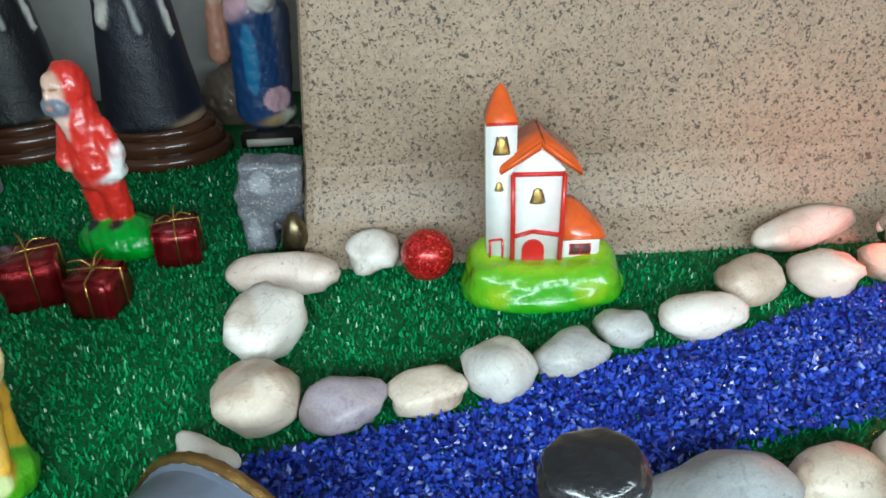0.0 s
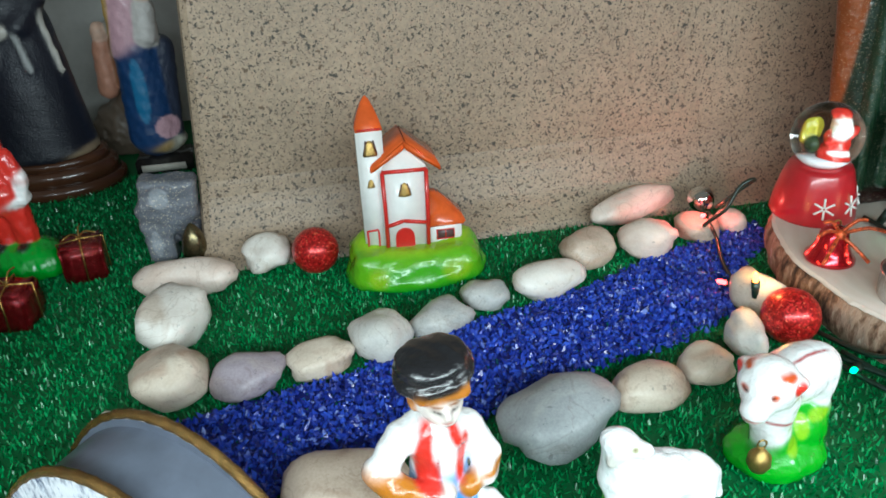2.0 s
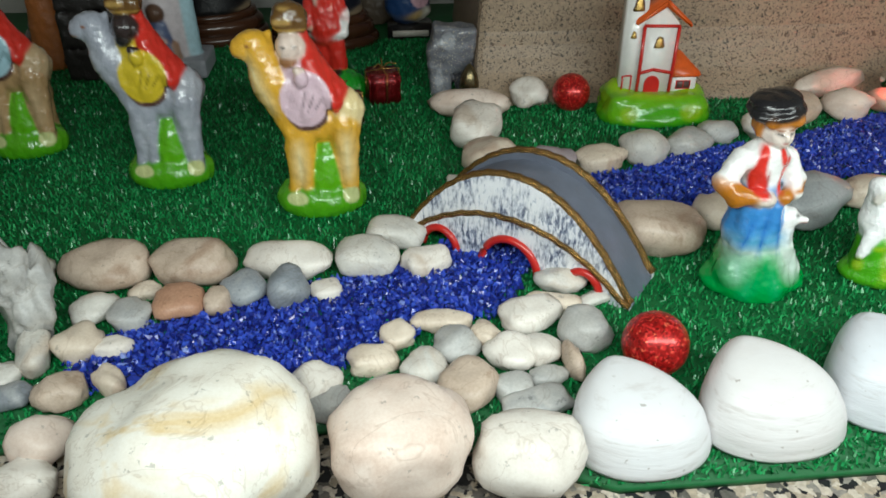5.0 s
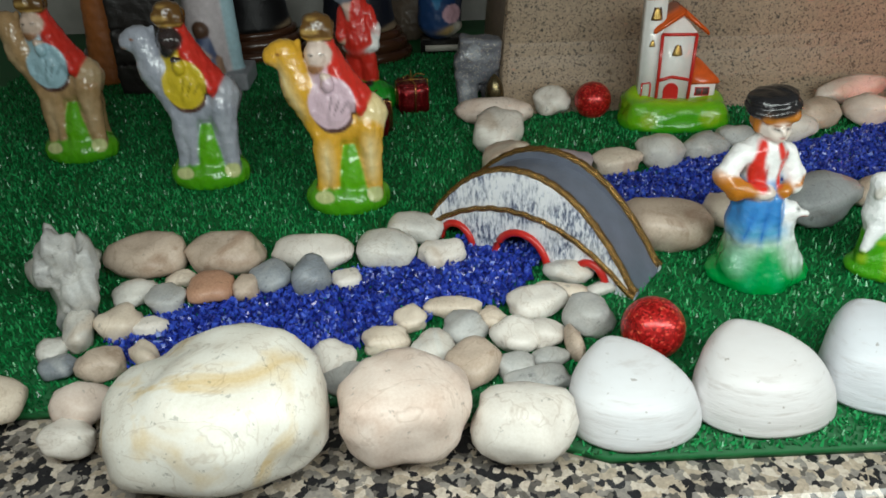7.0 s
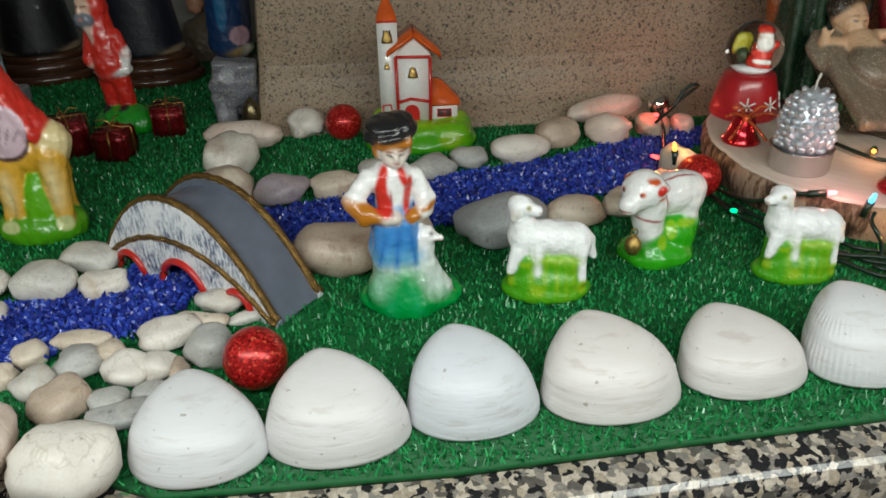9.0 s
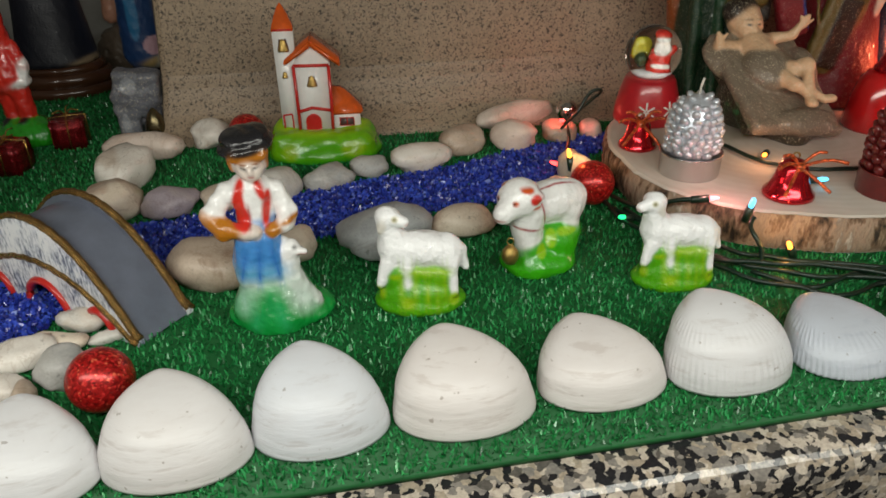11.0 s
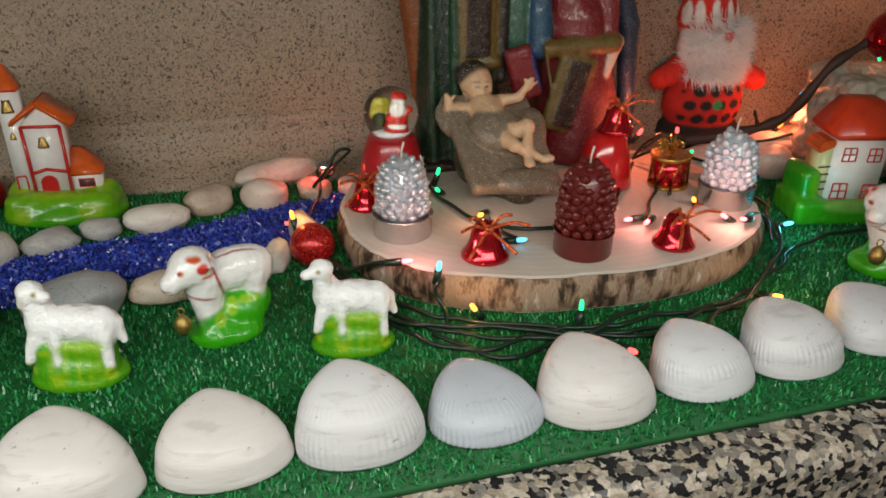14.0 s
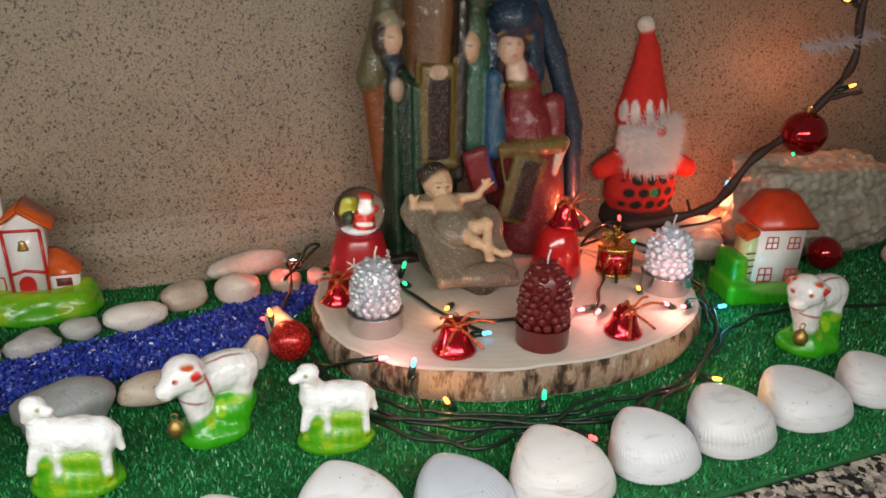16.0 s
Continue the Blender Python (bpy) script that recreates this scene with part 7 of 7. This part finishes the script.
def niche_mary(at):
    s = thing("madonna_statue_plinth", at, 0, "black plinth with a pale plate under the statue", "plinth")
    bm = bmesh.new()
    box(bm, (-1.9, -1.4, 0), (1.9, 1.4, 1.1), bevel=0.15)
    part("plinth", bm, plain("black_lacquer", (0.015, 0.014, 0.014), 0.2, coat=0.4), s)
    bm = bmesh.new()
    box(bm, (-1.5, -1.46, 0.3), (1.5, -1.39, 0.8), bevel=0.02)
    part("plate", bm, plain("pale_plate", (0.55, 0.52, 0.46), 0.4), s, "pale blank plate")
    navy, pink = (0.015, 0.05, 0.16), (0.62, 0.38, 0.45)
    prims = [E((0, -0.2, 1.2), (1.8, 1.3, 0.9), (0.6, 0.57, 0.48)), E((0, -1.0, 1.2), (1.1, 0.6, 0.6), GOLD), C((-0.3, 0, 1.8), (-0.2, 0, 7.5), 1.75, 1.55, navy), C((1.0, -0.3, 1.8), (1.3, -0.1, 7.5), 0.7, 0.8, (0.04, 0.05, 0.09)), P((0.9, -1.3, 2.4), (0.9, 0.9, 0.8), pink), P((-0.4, -1.6, 5.0), (0.5, 0.5, 2.2), (0.03, 0.17, 0.36)),
             C((-0.4, 0, 7.8), (-0.3, 0, 10.8), 1.5, 1.2, pink), C((0.6, -0.9, 8.5), (0.8, -0.8, 10.2), 0.8, 0.7, (0.66, 0.62, 0.60)), E((-0.2, 0, 12.0), (1.0, 1.0, 1.2), SKIN), E((-0.2, 0.3, 12.4), (1.3, 1.2, 1.5), navy), E((0.9, -0.9, 11.3), (0.6, 0.6, 0.7), SKIN), C((-1.6, -0.6, 7.5), (-1.5, -0.6, 11), 0.18, 0.18, GOLD)]
    ob = skin("madonna_statue", prims, cell=0.15, blend=0.3, mat=M_RESIN)
    put(ob, (at[0], at[1], 1.0))
    tagged(ob, "statue of a robed woman in blue and pink", "statue")


niche_mary((-12.3, 39.1, 0))


def monk(at, turn, robe, label, base):
    ivory = (0.45, 0.42, 0.38)
    prims = [C((0, 0, 0.5), (0.1, 0, 9.5), 3.0, 1.9, robe), C((0.8, 0.2, 0.4), (0.6, 0.1, 8), 2.3, 1.6, (0.02, 0.025, 0.05)), E((0.1, 0, 12.6), (1.2, 1.2, 1.5), SKIN), E((0.1, 0.3, 13.1), (1.5, 1.3, 1.6), robe), C((-1.6, -0.4, 10), (-0.9, -1.7, 8.4), 0.8, 0.6, robe), C((1.7, -0.4, 10), (0.8, -1.7, 8.6), 0.8, 0.6, robe), E((-0.4, -2.0, 8.4), (0.6, 0.45, 0.4), ivory), C((-0.8, -1.9, 8.0), (-1.1, -2.1, 6.6), 0.35, 0.3, ivory), C((2.0, -1.0, 9.2), (2.6, -1.0, 5.5), 0.14, 0.12, ivory), C((0.6, -2.1, 8.2), (1.0, -2.2, 6.0), 0.09, 0.09, (0.3, 0.3, 0.3)), E((0, -0.2, 0.2), (3.3, 2.6, 0.7), (0.30, 0.22, 0.14))]
    ob = skin("monk_statue", prims, cell=0.2, blend=0.4, mat=M_RESIN, rough=0.02)
    put(ob, (at[0], at[1], 2.4), (0, 0, turn))
    tagged(ob, label, "statue", "robed statues in the niche")
    b = thing("statue_base", (at[0], at[1], 0), turn, "oval dark polished wood statue base", "statue base", "wood bases in the niche")
    for name, prof in (("foot", [(1.0, 0), (1.0, 0.5), (0.94, 0.8)]), ("step", [(0.93, 0.8), (0.9, 1.5), (0.84, 1.8)]), ("top", [(0.82, 1.8), (0.8, 2.3), (0.72, 2.45)])):
        bm = bmesh.new()
        lathe(bm, prof, 48, Matrix.Diagonal((4.6, 3.4, 1, 1)))
        part(name, bm, base, b)


M_DARK_WOOD = plain("dark_polished_wood", (0.07, 0.028, 0.014), 0.25, coat=0.4, grain=60, amount=0.6)
monk((-19.5, 38.3), 0, (0.012, 0.013, 0.022), "dark robed monk statue with pale hands", M_DARK_WOOD)
monk((-28.8, 40.2), 15, (0.010, 0.010, 0.012), "black robed statue on a dark base", M_DARK_WOOD)
monk((-38.8, 37.2), -10, (0.014, 0.012, 0.012), "black robed statue standing in the dark", M_DARK_WOOD)
stump = skin("rock_plinth", [E((0, 0, 1.5), (2.6, 2.0, 2.4), (0.12, 0.09, 0.065)), E((0.8, 0, 3.0), (1.8, 1.5, 1.6), (0.15, 0.11, 0.08))], cell=0.2, blend=0.5, rough=0.12, mat=M_RESIN)
tagged(put(stump, (-15.3, 43.8, 0)), "rough brown stone plinth in the niche", "plinth")
pair = skin("embracing_statue", [C((-0.8, 0, 0.6), (-0.7, 0, 3.6), 0.75, 0.6, (0.55, 0.27, 0.18)), C((0.7, 0, 1.2), (0.6, 0, 3.8), 0.85, 0.7, (0.26, 0.12, 0.06)), E((-0.6, 0, 4.6), (0.6, 0.6, 0.75), SKIN), C((0.8, -0.2, -1.6), (0.8, -0.1, 1.0), 0.55, 0.6, (0.5, 0.48, 0.42)), E((0.5, 0, 4.9), (0.6, 0.6, 0.75), (0.4, 0.36, 0.3))], cell=0.14, blend=0.25, flat=False, mat=M_RESIN)
tagged(put(pair, (-15.1, 43.3, 4.3)), "small terracotta and brown statue pair", "statue")
robe = skin("orange_robed_statue", [C((0, 0, 0.3), (0, 0, 6.5), 1.7, 1.1, (0.48, 0.16, 0.04)), E((0, 0, 8.0), (0.8, 0.8, 1.0), SKIN), C((1.4, 0, 0.3), (1.2, 0, 5), 0.9, 0.7, (0.04, 0.14, 0.05))], cell=0.16, blend=0.3, mat=M_RESIN)
tagged(put(robe, (-39.4, 33.7, 0)), "statue in an orange robe beside a dark block", "statue")
block = skin("dark_brick_tower", [B((0, 0, 2.5 * k + 1.2), (2.2, 1.8, 1.2), (0.016, 0.013, 0.013), (0, 0, 3 * k), 0.15) for k in range(4)], cell=0.2, blend=0.05, mat=M_RESIN)
tagged(put(block, (-35.2, 31.4, 0)), "dark glossy block tower beside the kings", "ornament")
pale = skin("robed_statue", [B((0, 0, 0.7), (2.5, 2.0, 0.7), (0.33, 0.34, 0.38), (0, 0, 0), 0.2), C((-0.3, 0.2, 1.5), (-0.2, 0.2, 11.5), 2.0, 1.5, (0.60, 0.54, 0.57)), C((1.3, -0.3, 1.6), (1.1, -0.1, 11.0), 0.75, 0.7, (0.42, 0.60, 0.68)), E((0, 0, 13.6), (1.1, 1.0, 1.4), SKIN), C((-0.2, -1.6, 1.6), (-0.4, -1.4, 3.8), 0.85, 0.6, (0.09, 0.12, 0.24)), C((-0.7, -1.9, 3.4), (-0.1, -2.0, 2.8), 0.26, 0.22, SKIN), E((-0.5, -1.5, 4.7), (0.6, 0.6, 0.65), (0.10, 0.05, 0.03)), C((0.3, -1.7, 1.5), (0.3, -1.6, 2.4), 0.5, 0.4, (0.40, 0.24, 0.16))], cell=0.16, blend=0.25, mat=M_RESIN, rough=0.02)
tagged(put(pale, (-30.1, 31.5, 0)), "pale pink and blue robed statue with a child", "statue")

# ---- fairy lights ----
M_WIRE = plain("dark_green_wire", (0.008, 0.022, 0.014), 0.35, coat=0.2)


def glow_material(name, colour, strength):
    m, t, b = material(name, 0.3, 0.0, colour)
    b.inputs["Emission Color"].default_value = (*colour, 1)
    b.inputs["Emission Strength"].default_value = strength
    return m


GLOW = {
    "red": glow_material("red_bulb", (1.0, 0.05, 0.05), 9),
    "pink": glow_material("pink_bulb", (1.0, 0.14, 0.17), 9),
    "amber": glow_material("amber_bulb", (1.0, 0.26, 0.035), 9),
    "green": glow_material("green_bulb", (0.04, 1.0, 0.30), 3),
    "cyan": glow_material("cyan_bulb", (0.10, 0.55, 1.0), 5),
}
string = thing("light_string", (0, 0, 0), 0, "dark green fairy light string with coloured bulbs lit", "fairy lights")


def wire(*pts):
    line = smooth_line(pts, 7)
    for k, p in enumerate(line):
        sway = Vector((noise.noise(p * 0.45 + Vector((len(pts), 3, 1))), noise.noise(p * 0.45 + Vector((9, len(pts) * 2, 4))), 0))
        p += 0.7 * sway * math.sin(math.pi * k / (len(line) - 1))
    bm = bmesh.new()
    tube(bm, line, 0.115, 6)
    part("wire", bm, M_WIRE, string)


def bulb(x, y, z, colour, dx=0.0, dy=0.0, dz=1.0):
    """A lit bulb with its tip at the given place, pointing along (dx, dy, dz)."""
    d = Vector((dx, dy, dz)).normalized()
    tip = Vector((x, y, z))
    bm = bmesh.new()
    tube(bm, [tip - d * 1.25, tip - d * 1.2, tip - d * 0.35], 0.2, 8, taper=[0.13, 0.2, 0.2])
    holder = part("bulb", bm, M_WIRE, string)
    bm = bmesh.new()
    tube(bm, [tip - d * 0.36, tip - d * 0.1, tip + d * 0.1, tip + d * 0.18], 0.13, 8, taper=[0.12, 0.13, 0.10, 0.04])
    part("lit_tip", bm, GLOW[colour], holder, "glowing %s tip" % colour)


wire((19.0, 20.4, 1.6), (18.7, 18.1, 0.9), (17.6, 14.2, 0.4), (17.9, 10.7, 0.35), (19.3, 7.2, 0.4), (21.3, 4.0, 0.5), (24.3, 1.8, 0.45), (28.2, 0.5, 0.4), (32.6, -0.0, 0.5), (36.8, 0.4, 0.45), (41.2, 2.5, 0.5), (44.4, 5.7, 0.5), (45.6, 8.6, 0.6), (45.2, 11.6, 0.8), (44.3, 16.2, 1.0), (43.8, 19.5, 2.2))
wire((19.1, 8.0, 0.5), (21.3, 3.2, 0.35), (24.8, 0.5, 0.35), (29.2, -0.6, 0.35), (33.9, -0.4, 0.4), (38.7, 0.8, 0.4), (43.0, 3.7, 0.4), (46.2, 5.9, 0.4), (50.3, 7.2, 0.4), (56.0, 6.4, 0.4), (62.2, 5.5, 0.4))
wire((18.6, 10.2, 0.5), (19.7, 6.1, 1.4), (21.0, 4.6, 2.4), (21.8, 4.5, 2.5))
wire((20.2, 5.0, 0.4), (21.6, 1.5, 0.35), (24.7, -0.6, 0.35), (27.2, -0.3, 0.35), (29.5, 0.3, 0.4))
wire((25.3, 15.5, 2.4), (25.7, 12.7, 2.4), (26.5, 9.6, 2.45), (27.8, 8.0, 2.4), (30.3, 7.4, 2.4), (33.3, 7.5, 2.4), (35.2, 9.5, 2.4), (38.3, 13.7, 2.5), (39.6, 15.7, 2.5))
wire((28.2, 8.0, 2.4), (28.4, 6.7, 2.45), (28.7, 5.6, 2.5))
wire((39.8, 16.2, 2.6), (40.7, 14.3, 3.8), (40.0, 13.6, 2.5), (39.4, 11.4, 2.4), (37.6, 9.0, 2.4), (36.5, 7.2, 2.5))
wire((40.1, 16.6, 2.6), (41.2, 15.3, 4.6), (41.9, 13.8, 3.0), (40.9, 12.7, 2.5), (39.5, 10.2, 2.45))
wire((44.6, 6.6, 0.5), (44.3, 7.1, 1.6), (42.9, 6.7, 2.4), (41.9, 5.7, 2.5))
wire((30.6, -0.4, 0.4), (30.8, -1.5, 0.45), (31.1, -2.2, 0.5))
wire((35.6, 0.0, 0.4), (35.7, -1.0, 0.35), (35.9, -1.8, 0.4))
wire((40.0, 1.9, 0.4), (40.4, 1.0, 0.4), (40.7, 0.5, 0.5))
wire((19.4, 19.6, 1.8), (20.6, 18.7, 3.4), (20.0, 18.0, 3.8), (19.1, 18.1, 2.4), (18.3, 18.9, 1.0))
wire((44.1, 19.0, 2.0), (46.3, 18.2, 1.2), (48.2, 16.7, 0.6), (47.4, 12.3, 0.5), (46.5, 9.6, 0.5), (45.8, 8.2, 0.5))
wire((41.4, 18.2, 2.4), (44.3, 19.7, 2.8), (47.1, 20.5, 1.6), (51.0, 19.6, 1.8), (54.5, 19.5, 2.4))

wire((17.6, 12.5, 0.5), (18.1, 10.3, 0.5), (18.8, 5.8, 0.6), (20.8, 2.7, 0.5), (23.4, 1.1, 0.8), (27.3, 0.2, 0.7), (30.6, -1.0, 0.4), (34.4, -1.1, 0.4), (37.6, -0.1, 0.6), (40.4, 1.4, 0.9), (43.7, 4.5, 0.9), (45.2, 7.2, 1.2))
wire((22.9, 0.9, 0.4), (25.8, -1.4, 0.35), (28.7, -1.2, 0.35), (31.1, -0.1, 0.7), (33.8, 0.6, 0.9))
wire((23.7, 1.5, 0.5), (23.6, 1.8, 1.6), (23.7, 2.8, 2.2))

bulb(22.4, 4.4, 2.6, "pink", 1, -0.2, 0.1)
bulb(23.7, 3.2, 2.9, "cyan", 0.1, -0.2, 1)
bulb(25.0, 1.6, 1.3, "amber", -0.5, -0.3, 0.8)
bulb(30.3, 0.8, 1.3, "green", 0.1, 0.2, 1)
bulb(31.5, -2.8, 0.7, "red", 0.2, -1, 0.3)
bulb(35.9, -2.3, 0.6, "cyan", 0.1, -1, 0.2)
bulb(40.8, 0.2, 0.8, "amber", 0.3, -1, 0.4)
bulb(36.0, 6.1, 2.7, "pink", -0.6, -0.6, 0.1)
bulb(35.1, 6.7, 2.7, "pink", -1, -0.3, 0.1)
bulb(39.9, 8.1, 3.0, "amber", -0.5, -0.5, 0.6)
bulb(41.4, 5.3, 2.8, "pink", -0.8, -0.5, 0.3)
bulb(40.6, 6.0, 2.8, "pink", -0.6, -0.2, 0.4)
bulb(26.0, 14.6, 3.4, "green", 0.2, -0.3, 1)
bulb(25.5, 12.7, 2.9, "green", -0.4, -0.6, 0.5)
bulb(40.4, 16.6, 4.4, "red", 0.2, -0.5, 0.8)
bulb(42.4, 13.3, 3.9, "green", 0.3, -0.3, 0.8)
bulb(18.4, 19.2, 1.6, "red", -0.6, -0.6, 0.3)
bulb(16.5, 13.7, 1.0, "red", -1, 0, 0.4)
bulb(16.8, 11.5, 2.6, "amber", -0.2, 0, 1)
bulb(18.3, 6.3, 0.9, "green", -0.8, -0.6, 0.4)
bulb(27.2, 8.9, 2.7, "amber", -0.5, -0.7, 0.2)
bulb(28.7, 5.4, 2.7, "cyan", 0.8, -0.4, 0.2)
bulb(46.6, 7.9, 0.9, "cyan", 0.5, -0.6, 0.4)
bulb(53.7, 20.2, 3.0, "amber", 0.3, -0.4, 0.8)
bulb(54.4, 19.6, 5.4, "cyan", 0.1, -0.2, 1)
bulb(60.6, 15.2, 13.9, "amber", 0.8, -0.4, 0.4)
bulb(58.2, 15.2, 20.0, "amber", -1, -0.2, 0.1)
bulb(57.0, 15.9, 8.7, "green", -0.3, -0.5, -0.6)
bulb(44.3, 18.8, 3.6, "red", -0.3, -0.4, 0.8)
